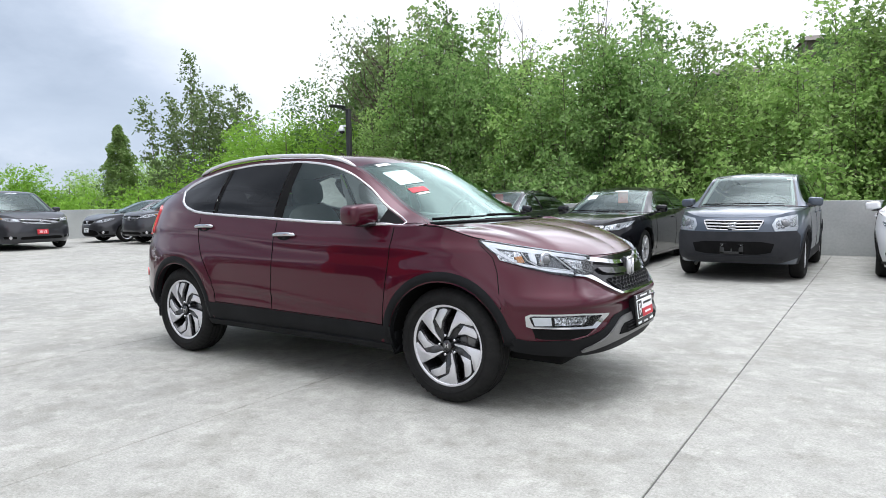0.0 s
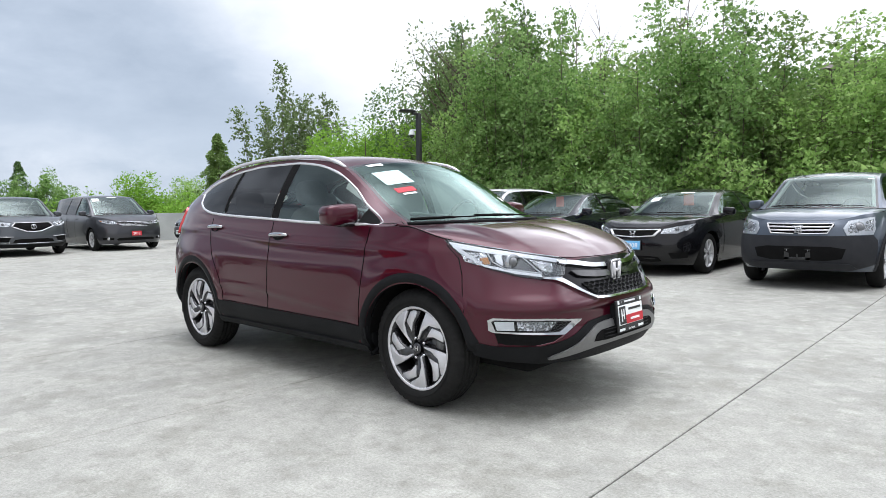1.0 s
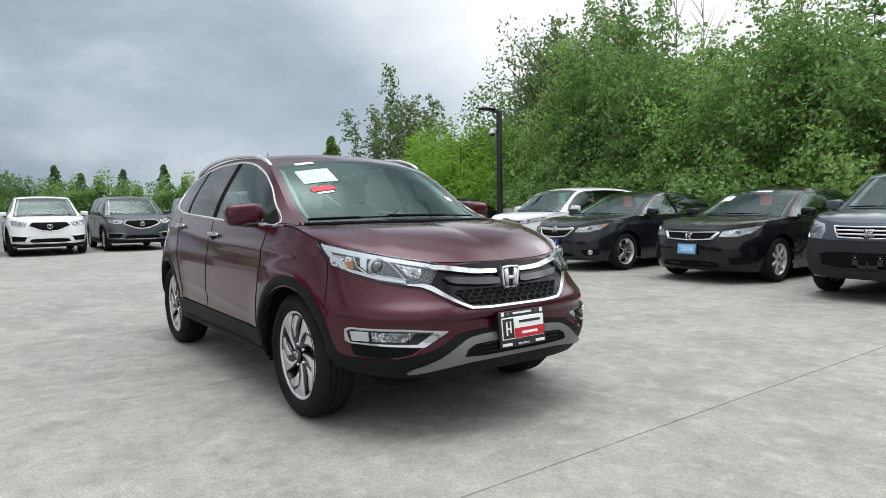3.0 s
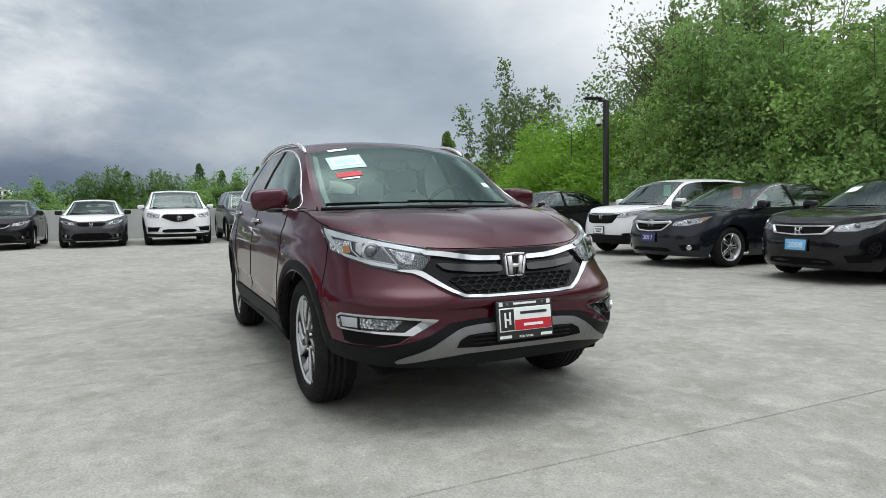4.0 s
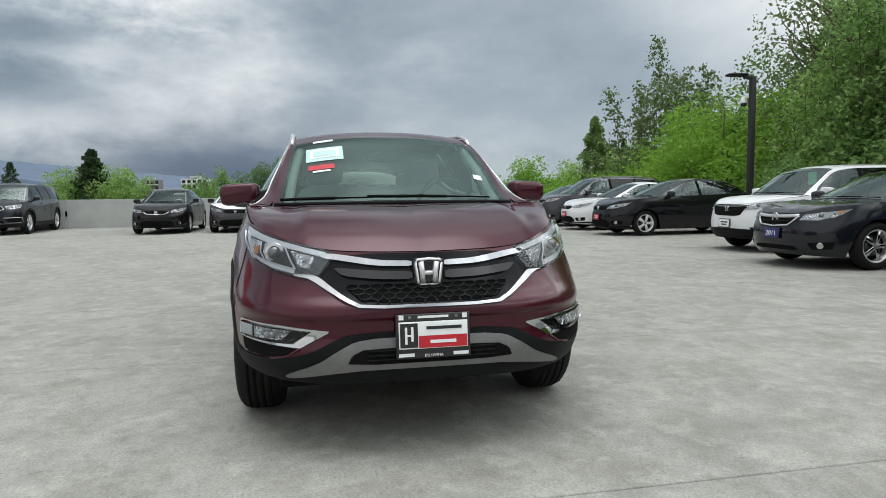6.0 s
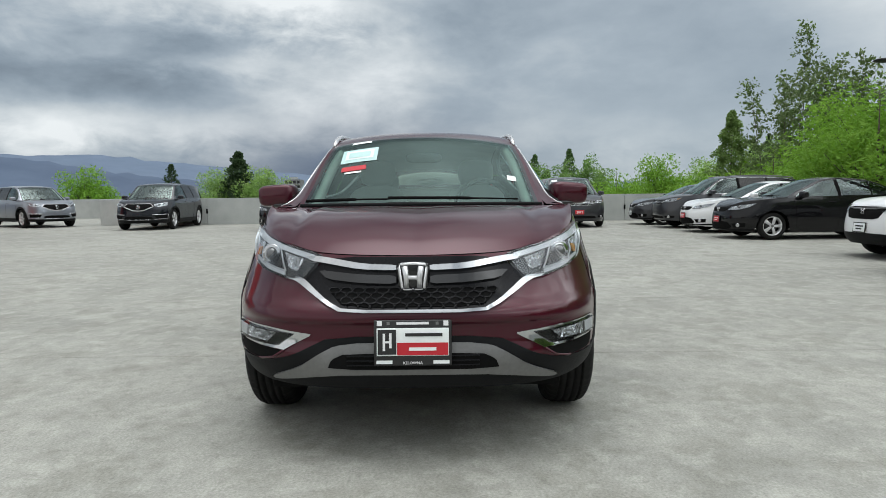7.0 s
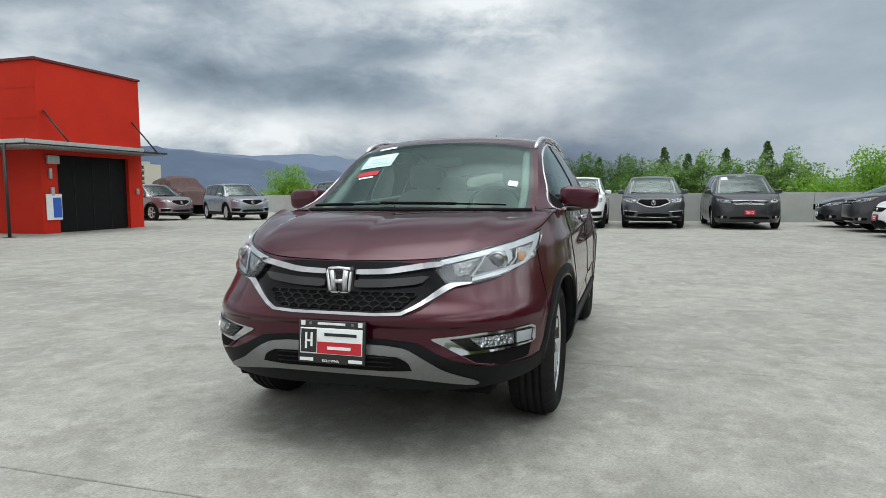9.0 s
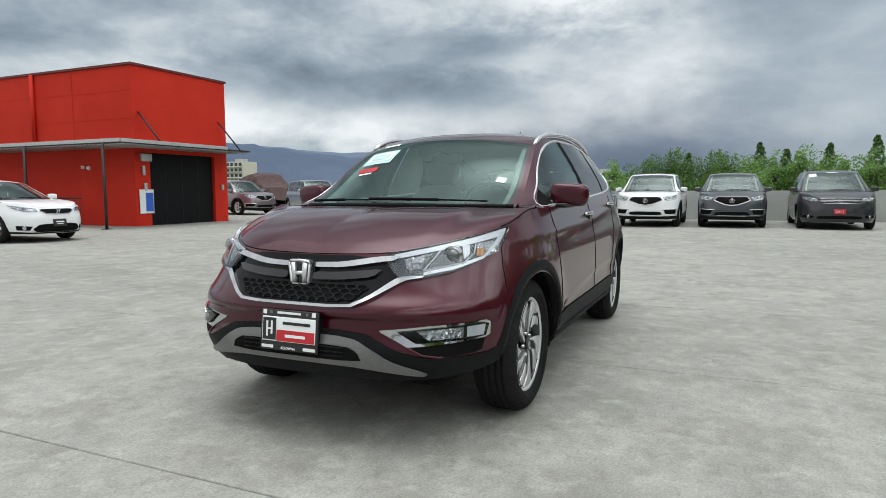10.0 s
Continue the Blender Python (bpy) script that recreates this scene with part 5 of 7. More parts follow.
def parked_car(name, label, m, s, face, tag=None, cards=(), trim=None, group="parked cars"):
    """A parked car; face: what its nose carries."""
    root = thing(name, label, "car", m, group)
    k = Skin(s)
    w, h, low = s["W"] / 2, s["hood_z"], s["low_z"]
    car_body(k, s, root, trim)
    car_inside(k, s, root)
    for x in (s["axle"], -s["axle"]):
        for y in (w - 0.135, -w + 0.135):
            car_wheel(s, root, x, y, s.get("steer", 0.0) if x > 0 else 0.0)
    mx = s["edge"](0)[0] - 0.28
    car_mirror(s, root, mx, s["belt"] + 0.075, w * 1.035, (0.15, 0.20, 0.135), s.get("mirror_paint", s["paint"]))
    for side in (1, -1):
        f = k.on_side(side)
        post = s["posts"][0][0]
        zh = s["belt"] - 0.10
        for x in ((post + 0.14, post - 0.72) if s["kind"] != "coupe" else (post + 0.16,)):
            p, n = f(x, zh)
            pts = [tuple(f(x + 0.10 * t, zh)[0] + n * (0.026 - 0.018 * t ** 4)) for t in rows_between(6, -1, 1)]
            part("door_handle", tube(pts, 0.013, 6, flat=0.7), s.get("handle", s["paint"]), root)
        seams = [[(mx + 0.16, s["belt"] - 0.03), (mx + 0.10, 0.30)], [(post, s["belt"] - 0.02), (post - 0.02, 0.30)]]
        if s["kind"] != "coupe":
            seams.append([(post - 0.86, s["belt"] - 0.02), (post - 0.72, 0.62), (post - 0.62, 0.34)])
        for line in seams:
            pts = [(xa + (xb - xa) * i / 6, za + (zb - za) * i / 6) for (xa, za), (xb, zb) in zip(line, line[1:]) for i in range(7)]
            part("door_seam", tube([tuple(f(x, z)[0]) for x, z in pts], 0.004, 4), SHADE, root)
        xr = s["nose_x"] - s["L"]
        part("tail_lamp", conform([(xr + 0.42, s["belt"] - 0.05), (xr + 0.44, s["belt"] - 0.20), (xr + 0.20, s["belt"] - 0.22), (xr + 0.18, s["belt"] - 0.06)], f, 0.008, (0.06, 0.05), 0.012), TAIL, root)
        if s.get("sill"):
            a = s["axle"] - s["arch"]
            part("sill_cladding", conform([(a, low), (a, low + 0.15), (-a, low + 0.15), (-a, low)], f, 0.006, (0.2, 0.08), 0.02), s["sill"], root)
            for ax in (s["axle"], -s["axle"]):
                g = [[], [], []]
                for t in rows_between(20, -0.25, math.pi + 0.25):
                    for lst, rr, o in ((g[0], s["arch"] + 0.001, -0.04), (g[1], s["arch"] + 0.002, 0.010), (g[2], s["arch"] + 0.055, 0.004)):
                        p, n = f(ax + rr * math.cos(t), max(low, s["wheel"] + rr * math.sin(t)))
                        lst.append(tuple(p + n * o))
                part("arch_cladding", outward(sheet(g), Vector((0, side, 0))), s["sill"], root)
        if s.get("rails"):
            zz = [(u, k.roof(u, 0.06)) for u in rows_between(14, 3.3, 7.4)]
            part("roof_rail", tube([(p[0], p[1] * side, p[2] + 0.03) for _, p in zz], 0.016, 6), s["rails"], root)
    lamp = [(("x", p[1], p[2]) if p[0] == "x" else p) for p in face["lamp"]]
    for side in (1, -1):
        f = k.on_front(side)
        poly = k.nose_poly(lamp)
        shell = part("headlight", conform(poly, f, 0.005, (0.07, 0.05), 0.014), face.get("lamp_mat", LAMP_DIM), root)
        cx, cz = sum(p[0] for p in poly) / len(poly), sum(p[1] for p in poly) / len(poly)
        cup_r = face.get("cup", 0.036)
        for scale, shift, mat in ((0.86, 0.0, face.get("inner", LAMP_DIM)), (0.50, -0.22, FACET), (0.42, 0.26, FACET)):
            wide = max(a for a, _ in poly) - min(a for a, _ in poly)
            part("reflector", conform([(cx + shift * wide + (a - cx) * (scale if shift == 0.0 else scale * 0.72), cz + shift * 0.06 + (zz - cz) * (scale if shift == 0.0 else 0.66)) for a, zz in poly], f, 0.007 if shift == 0.0 else 0.010, (0.06, 0.04), 0.004), mat, shell)
        p, n = f(cx - 0.02, cz)
        cup = spin([(r * cup_r, h) for r, h in ((1.0, -0.004), (0.98, 0.012), (0.86, 0.008), (0.78, 0.012), (0.5, 0.020), (0, 0.024))], 18, "z")
        bmesh.ops.transform(cup, matrix=Matrix.Translation(p + n * 0.008) @ n.to_track_quat("Z", "Y").to_matrix().to_4x4(), verts=cup.verts)
        part("projector", cup, face.get("cup_mat", LENS_BALL), shell)
        if face.get("amber"):
            part("indicator", conform(k.nose_poly(face["amber"]), f, 0.012, (0.06, 0.05), 0.006), AMBER, shell)
        part("lens", conform(poly, f, 0.020, (0.07, 0.05), 0.014), LENS, shell)
        for key, mat in (("fog", face.get("fog_mat", SHADE)),):
            if key in face:
                part("fog_recess", conform(k.nose_poly(face[key]), f, 0.006, (0.08, 0.05), 0.008), mat, root)
        if "fog_at" in face:
            y, z = face["fog_at"]
            p, n = f(k.th_y(y, z), z)
            cup = spin([(0.045, -0.004), (0.042, 0.008), (0.032, 0.004), (0, 0.010)], 14, "z")
            bmesh.ops.transform(cup, matrix=Matrix.Translation(p + n * 0.008) @ n.to_track_quat("Z", "Y").to_matrix().to_4x4(), verts=cup.verts)
            part("fog_light", cup, face.get("fog_lens", CHROME), root)
    for pts, mat, off in face.get("plates", ()):
        nose(k, root, "bumper_panel", pts, mat, off, False, 0.012, step=(0.08, 0.05))
    nose(k, root, "grille", face["grille"], face.get("grille_mat", SHADE), 0.008, False, 0.012, step=(0.08, 0.05))
    for line, width, mat in face.get("bands", ()):
        band(k, root, "grille_bar", line, width, mat, 0.012)
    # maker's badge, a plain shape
    z = face["badge"]
    bx = k.front(0, z)[0]
    if face.get("round"):
        ring = [(bx + 0.024, 0.062 * math.cos(a), z + 0.062 * math.sin(a)) for a in [2 * math.pi * i / 20 for i in range(20)]]
        b = part("badge", tube(ring, 0.009, 6, loop=True), CHROME, root)
        part("badge_shape", join(tube([(bx + 0.024, 0.0, z + 0.05), (bx + 0.024, 0.032, z - 0.045)], 0.009, 5), tube([(bx + 0.024, 0.0, z + 0.05), (bx + 0.024, -0.032, z - 0.045)], 0.009, 5)), CHROME, b)
    else:
        ring = [(bx + 0.022, y, z + q) for y, q in ((-0.052, 0.042), (0.052, 0.042), (0.042, -0.042), (-0.042, -0.042))]
        b = part("badge", tube(ring, 0.006, 6, loop=True), CHROME, root)
        part("badge_shape", join(*[tube([(bx + 0.024, sy * 0.030, z + 0.036), (bx + 0.024, sy * 0.024, z - 0.036)], 0.009, 5) for sy in (1, -1)], tube([(bx + 0.024, -0.026, z), (bx + 0.024, 0.026, z)], 0.008, 5)), CHROME, b)
    if tag:
        text, ground, ink, zt = tag
        plate_tag(root, k.front(0, zt)[0] + 0.022, zt, text, ground, ink)
    if "bracket" in face:
        zb = face["bracket"]
        xb = k.front(0, zb)[0] + 0.018
        bk = part("plate_bracket", join(*[box(0.016, a, b, 0.003, (xb, y, zb + q)) for a, b, y, q in ((0.31, 0.035, 0, 0.055), (0.31, 0.035, 0, -0.055), (0.06, 0.15, 0.125, 0), (0.06, 0.15, -0.125, 0), (0.02, 0.12, 0, 0))]), INK, root)
        for y in (-0.125, 0.125):
            part("bolt", spin([(0.008, 0.0), (0.007, 0.003), (0, 0.004)], 8, "z"), CHROME, bk).matrix_local = pose(xb + 0.008, y, zb + 0.05, 0, 90, 0)
        for q in (-0.03, 0.0, 0.03):
            band(k, root, "intake_slat", [(0, zb + q), (w * 0.44, zb + q)], 0.010, CLAD, 0.014)
    for u1, u2, y1, y2, mat in cards:
        if mat in (CORAL_INK, GREEN_INK):
            hung_card(k, root, u1, u2, y1, y2, mat)
        else:
            screen_card(k, root, u1, u2, y1, y2, mat)
    wiper_arms(k, root, [((0.15, w * 0.62), (0.2, -w * 0.15)), ((0.15, -w * 0.12), (0.18, -w * 0.7))])
    return root


def face_shield(s):
    """A five-sided grille with a bright surround, slim lamps and a wide lower intake."""
    w, h, q = s["W"] / 2, s["hood_z"], s["low_z"]
    return dict(
        lamp=[("x", s["nose_x"] - 0.52, h + 0.05), (w * 0.64, h + 0.015), (w * 0.51, h - 0.012), (w * 0.57, h - 0.105), (w * 0.68, h - 0.11), ("x", s["nose_x"] - 0.40, h - 0.07)], lamp_mat=LAMP_DIM,
        grille=[(0, h - 0.005), (w * 0.41, h - 0.0), (w * 0.51, h - 0.10), (w * 0.18, h - 0.235), (0, h - 0.25)], badge=h - 0.115, round=True, inner=LAMP_CLEAR,
        bands=[([(0, h - 0.25), (w * 0.18, h - 0.235), (w * 0.51, h - 0.10), (w * 0.41, h - 0.0)], 0.028, SHINE), ([(0, h - 0.005), (w * 0.41, h - 0.0)], 0.014, SHINE), ([(w * 0.90, 0.565), (w * 0.905, 0.43)], 0.016, SHINE), ([(w * 0.52, 0.40), (w * 0.62, 0.395), (w * 0.88, 0.40)], 0.010, CHROME), ([(w * 0.48, 0.550), (w * 0.90, 0.565)], 0.020, SHINE), ([(0, q + 0.13), (w * 0.42, q + 0.135)], 0.018, CHROME)],
        fog=[(w * 0.54, 0.54), (w * 0.88, 0.55), (w * 0.87, 0.42), (w * 0.60, 0.42)],
        plates=[([(0, 0.49), (w * 0.44, 0.49), (w * 0.52, 0.385), (0, 0.375)], SHADE, 0.006), ([(0, q + 0.10), (w * 0.6, q + 0.10), (w * 0.9, q + 0.13), (w * 0.9, q + 0.01), (0, q + 0.0)], CLAD, 0.006)])


def face_van(s):
    w, h = s["W"] / 2, s["hood_z"]
    return dict(
        lamp=[("x", s["nose_x"] - 0.55, h + 0.05), (w * 0.72, h + 0.02), (w * 0.56, h - 0.01), (w * 0.52, h - 0.085), (w * 0.72, h - 0.09), ("x", s["nose_x"] - 0.42, h - 0.03)],
        grille=[(0, h - 0.02), (w * 0.52, h - 0.015), (w * 0.50, h - 0.10), (w * 0.40, h - 0.15), (0, h - 0.165)], badge=h - 0.09,
        amber=[("x", s["nose_x"] - 0.50, h + 0.035), ("x", s["nose_x"] - 0.42, h + 0.02), ("x", s["nose_x"] - 0.40, h - 0.02), ("x", s["nose_x"] - 0.46, h + 0.0)],
        bands=[([(0, h - 0.035), (w * 0.52, h - 0.03)], 0.020, CHROME), ([(0, h - 0.075), (w * 0.51, h - 0.07)], 0.016, CHROME), ([(0, h - 0.115), (w * 0.48, h - 0.105)], 0.016, CHROME), ([(0, h - 0.155), (w * 0.42, h - 0.145)], 0.018, CHROME)],
        fog=[(w * 0.62, 0.40), (w * 0.86, 0.41), (w * 0.84, 0.34), (w * 0.62, 0.34)], fog_at=(w * 0.74, 0.375),
        plates=[([(0, 0.40), (w * 0.50, 0.40), (w * 0.56, 0.34), (w * 0.5, 0.315), (0, 0.31)], SHADE, 0.006)])


def face_sedan(s, bright=True, smoked=False):
    w, h = s["W"] / 2, s["hood_z"]
    return dict(
        lamp=[("x", s["nose_x"] - 0.58, h + 0.055), (w * 0.72, h + 0.015), (w * 0.50, h - 0.03), (w * 0.47, h - 0.10), (w * 0.70, h - 0.095), ("x", s["nose_x"] - 0.45, h - 0.02)],
        amber=[("x", s["nose_x"] - 0.53, h + 0.045), ("x", s["nose_x"] - 0.42, h + 0.03), ("x", s["nose_x"] - 0.40, h - 0.005), ("x", s["nose_x"] - 0.47, h + 0.01)] if smoked else None,
        grille=[(0, h - 0.04), (w * 0.42, h - 0.035), (w * 0.40, h - 0.09), (w * 0.30, h - 0.14), (0, h - 0.15)], badge=h - 0.09,
        bands=[([(0, h - 0.155), (w * 0.30, h - 0.145), (w * 0.43, h - 0.075)], 0.022, CHROME)] if bright else [],
        fog=[(w * 0.60, 0.38), (w * 0.84, 0.40), (w * 0.82, 0.30), (w * 0.64, 0.29)], fog_at=(w * 0.73, 0.345),
        plates=[([(0, 0.43), (w * 0.46, 0.43), (w * 0.60, 0.31), (w * 0.50, 0.25), (0, 0.245)], SHADE, 0.008), ([(0, 0.235), (w * 0.60, 0.240), (w * 0.88, 0.27), (w * 0.88, 0.215), (0, 0.19)], CLAD, 0.010)])


def face_boxy(s):
    w, h = s["W"] / 2, s["hood_z"]
    return dict(
        lamp=[("x", s["nose_x"] - 0.46, h + 0.035), (w * 0.78, h + 0.02), (w * 0.60, h - 0.015), (w * 0.555, h - 0.10), (w * 0.60, h - 0.19), (w * 0.86, h - 0.185), ("x", s["nose_x"] - 0.38, h - 0.12)], cup=0.058, inner=LAMP_CLEAR, fog_lens=SHADE, lamp_mat=LAMP_CLEAR,
        grille=[(0, h - 0.05), (w * 0.44, h - 0.045), (w * 0.45, h - 0.07), (w * 0.36, h - 0.17), (0, h - 0.175)], badge=h - 0.11,
        bands=[([(0, h - 0.05), (w * 0.44, h - 0.045), (w * 0.37, h - 0.165), (0, h - 0.175)], 0.018, SHINE), ([(0, h - 0.09), (w * 0.43, h - 0.085)], 0.022, SHINE), ([(0, h - 0.13), (w * 0.40, h - 0.125)], 0.022, SHINE)],
        fog=[(w * 0.66, 0.50), (w * 0.82, 0.50), (w * 0.82, 0.42), (w * 0.66, 0.42)], fog_at=(w * 0.73, 0.46),
        bracket=0.47,
        plates=[([(0, h - 0.185), (w * 0.6, h - 0.20), ("x", s["nose_x"] - 0.40, h - 0.19), ("x", s["nose_x"] - 0.44, 0.28), (0, 0.26)], s["sill"], 0.022), ([(0, 0.575), (w * 0.60, 0.575), (w * 0.54, 0.40), (0, 0.40)], SHADE, 0.026), ([(0, 0.375), (w * 0.62, 0.375), (w * 0.72, 0.29), (0, 0.28)], s["sill"], 0.036)])


def face_crest(s):
    """A broad bright five-sided frame round a dark mesh, long lamps with amber ends."""
    w, h = s["W"] / 2, s["hood_z"]
    f = face_sedan(s, False, True)
    f.update(grille=[(0, h - 0.035), (w * 0.42, h - 0.03), (w * 0.44, h - 0.05), (w * 0.30, h - 0.165), (0, h - 0.185)], badge=h - 0.062, round=True,
             bands=[([(0, h - 0.056), (w * 0.22, h - 0.052), (w * 0.42, h - 0.040)], 0.052, SHINE), ([(w * 0.43, h - 0.045), (w * 0.37, h - 0.11), (w * 0.29, h - 0.168), (0, h - 0.190)], 0.024, SHINE), ([(0, h - 0.125), (w * 0.32, h - 0.110)], 0.014, CLAD)],
             fog_mat=SHADE, plates=[([(0, 0.33), (w * 0.40, 0.33), (w * 0.48, 0.27), (0, 0.26)], SHADE, 0.006)])
    return f


def face_frame(s):
    """A dark mesh in a bright frame that widens at its ends, wide lamps."""
    w, h = s["W"] / 2, s["hood_z"]
    f = face_sedan(s, False)
    f.update(grille=[(0, h - 0.045), (w * 0.45, h - 0.038), (w * 0.47, h - 0.055), (w * 0.36, h - 0.135), (0, h - 0.15)], badge=h - 0.095,
             bands=[([(0, h - 0.045), (w * 0.46, h - 0.036)], 0.016, SHINE), ([(w * 0.455, h - 0.045), (w * 0.37, h - 0.13)], 0.045, SHINE), ([(w * 0.38, h - 0.132), (0, h - 0.152)], 0.018, SHINE)],
             fog_mat=SHADE, plates=[([(0, 0.33), (w * 0.44, 0.33), (w * 0.50, 0.24), (0, 0.235)], SHADE, 0.006)])
    f.pop("fog_at")
    return f


def face_hatch(s):
    """A wide dark grille under a bright bar and a black lower bumper."""
    w, h, q = s["W"] / 2, s["hood_z"], s["low_z"]
    f = face_sedan(s, False)
    f.update(grille=[(0, h - 0.03), (w * 0.56, h - 0.015), (w * 0.50, h - 0.09), (w * 0.40, h - 0.22), (0, h - 0.23)], badge=h - 0.085,
             bands=[([(0, h - 0.055), (w * 0.30, h - 0.05), (w * 0.55, h - 0.03)], 0.026, SATIN)],
             fog=[(w * 0.64, 0.46), (w * 0.88, 0.48), (w * 0.86, 0.38), (w * 0.68, 0.38)],
             plates=[([(0, q + 0.19), (w * 0.55, q + 0.19), (w * 0.95, q + 0.16), (w * 0.96, q), (0, q)], CLAD, 0.006)])
    f.pop("fog_at")
    return f

# ---- deck, parapets and ground ----


def slab(name, x1, x2, y1, y2, z1, z2, mat, kind="structure", label="", category=""):
    ob = part(name, box(x2 - x1, y2 - y1, z2 - z1, 0.0, ((x1 + x2) / 2, (y1 + y2) / 2, (z1 + z2) / 2)), mat, smooth=False)
    return tagged(ob, label, category, kind=kind)


WEST, NORTH, EAST, SOUTH = -22.0, 11.0, 30.0, -36.0
ground = part("ground", sheet([[(x, y, -4.6 + 0.0) for y in (-3500, -300, -60, 60, 300, 3500)] for x in (-3500, -300, -60, 60, 300, 3500)]), plain("meadow ground", (0.06, 0.085, 0.03), (0.12, 0.13, 0.05), 0.95, scale=0.05, fine=0.8, kind="Position", bump=0.3), smooth=False)
tagged(ground, "green valley ground below the parking deck", "ground", kind="structure")
floor = slab("floor", WEST - 0.25, EAST + 0.25, SOUTH - 0.25, NORTH + 0.25, -0.60, -0.011, JOINT, label="concrete parking deck with sawn joints", category="floor")
edges = [2.66 + 2.36 * i for i in range(-11, 13)]
edges = [WEST] + [e for e in edges if WEST + 0.3 < e < EAST - 0.3] + [EAST]
for a, b in zip(edges, edges[1:]):
    bm = box(b - a - 0.008, NORTH - SOUTH, 0.20, 0.004, ((a + b) / 2, (NORTH + SOUTH) / 2, -0.10), segments=1)
    part("slab", bm, DECK, floor, smooth=False)

for i in range(4):
    a, b = -32.0 + 2.5 * i, -29.5 + 2.5 * i
    part("slab", box(b - a - 0.004, -14.3 - SOUTH, 0.20, 0.004, ((a + b) / 2, (SOUTH - 14.3) / 2, -0.10), segments=1), DECK, floor, smooth=False)
part("underside", box(9.8, -14.3 - SOUTH, 0.45, 0, (-27.15, (SOUTH - 14.3) / 2, -0.40)), JOINT, floor, smooth=False)


def parapet(name, x1, x2, y1, y2, first=0.0):
    """A parapet of cast panels, with a dark tie plate at every joint."""
    root = slab(name, x1 + 0.02, x2 - 0.02, y1 + 0.02, y2 - 0.02, -0.6, 1.06, JOINT, label="pale concrete parapet round the parking deck", category="wall")
    along_y = y2 - y1 > x2 - x1
    lo, hi = (y1, y2) if along_y else (x1, x2)
    cuts = [lo] + [c for c in (first + 8.75 * i for i in range(-9, 9)) if lo + 1 < c < hi - 1] + [hi]
    for a, b in zip(cuts, cuts[1:]):
        n = b - a - 0.012
        bm = box(x2 - x1, n, 1.70, 0.012, ((x1 + x2) / 2, (a + b) / 2, 0.25)) if along_y else box(n, y2 - y1, 1.70, 0.012, ((a + b) / 2, (y1 + y2) / 2, 0.25))
        part("panel", bm, WALL, root, smooth=False)
        if b < hi:
            at = (x2 + 0.008 if name == "wall_west" else x1 - 0.008, b, 0.56) if along_y else (b, y1 - 0.008 if name == "wall_north" else y2 + 0.008, 0.56)
            size = (0.02, 0.07, 0.20) if along_y else (0.07, 0.02, 0.20)
            part("tie_plate", box(*size, 0.003, at), SHADE, root, smooth=False)
    return root


JOG, FAR_WEST = -14.3, -32.0
parapet("wall_west", WEST - 0.25, WEST, JOG, NORTH + 0.25, 7.7)
parapet("wall_jog", FAR_WEST, WEST - 0.25, JOG, JOG + 0.25)
parapet("wall_far_west", FAR_WEST - 0.25, FAR_WEST, SOUTH - 0.25, JOG + 0.25)
parapet("wall_north", WEST, EAST, NORTH, NORTH + 0.25, -1.0)
parapet("wall_east", EAST, EAST + 0.25, SOUTH - 0.25, NORTH + 0.25)
parapet("wall_south", FAR_WEST, EAST, SOUTH - 0.25, SOUTH)

# ---- the crossover and the parked cars ----
burgundy_crossover()

north = lambda x, y, turn=0.0: pose(x, y, 0, 0, 0, -90 + turn)
west = lambda x, y, turn=0.0: pose(x, y, 0, 0, 0, turn)


def shield_suv(paint_mat, m, label, **more):
    s = parked_spec(4.93, 1.96, 1.70, 2.82, 0.92, 0.375, paint_mat, "suv", 0.93, sill=CLAD, **more)
    return parked_car("suv_car", label, m, s, face_shield(s))


s = parked_spec(4.57, 1.78, 1.61, 2.62, 0.88, 0.345, SLATE_PAINT, "suv", 0.91, belt=1.045, sill=BUMPER, spoke_w=16)
parked_car("suv_car", "older slate grey compact suv with black bumper cladding", north(1.70, 8.02), s, face_boxy(s), cards=[(2.5, 2.6, 0.5, 0.57, PAPER)])
s = parked_spec(4.85, 1.85, 1.43, 2.74, 0.97, 0.335, BLACK_PAINT, "coupe", 0.78, spokes=7, spoke_w=9)
parked_car("coupe_car", "black coupe with a pale blue year plate", north(-0.80, 8.55), s, face_frame(s), ("2008", BLUE_INK, WHITE_INK, 0.50), [(1.1, 2.6, 0.0, 0.19, CORAL_INK), (2.55, 2.75, -0.06, 0.20, PAPER), (1.7, 2.2, -0.52, -0.34, PAPER)])
s = parked_spec(4.73, 1.84, 1.44, 2.70, 0.95, 0.335, NAVY_PAINT, "sedan", 0.79, spoke_mat=CHROME)
f = face_crest(s)
parked_car("sedan_car", "black sedan with a navy year plate and chrome window trim", north(-3.45, 8.45), s, f, ("2011", NAVY_INK, WHITE_INK, 0.50), [(1.1, 2.6, -0.03, 0.16, CORAL_INK)], CHROME)
s = parked_spec(4.30, 1.77, 1.60, 2.61, 0.85, 0.335, WHITE_PAINT, "suv", 0.88, sill=CLAD)
parked_car("hatchback_car", "white small crossover with a mint green window card", north(-5.9, 9.25), s, face_hatch(s), ("", PAPER, INK, 0.52), [(1.1, 2.5, 0.18, 0.38, GREEN_INK)])
s = parked_spec(4.57, 1.76, 1.48, 2.635, 0.95, 0.325, BLACK_PAINT, "sedan", 0.80, spoke_mat=ALLOY, spokes=5, spoke_w=15)
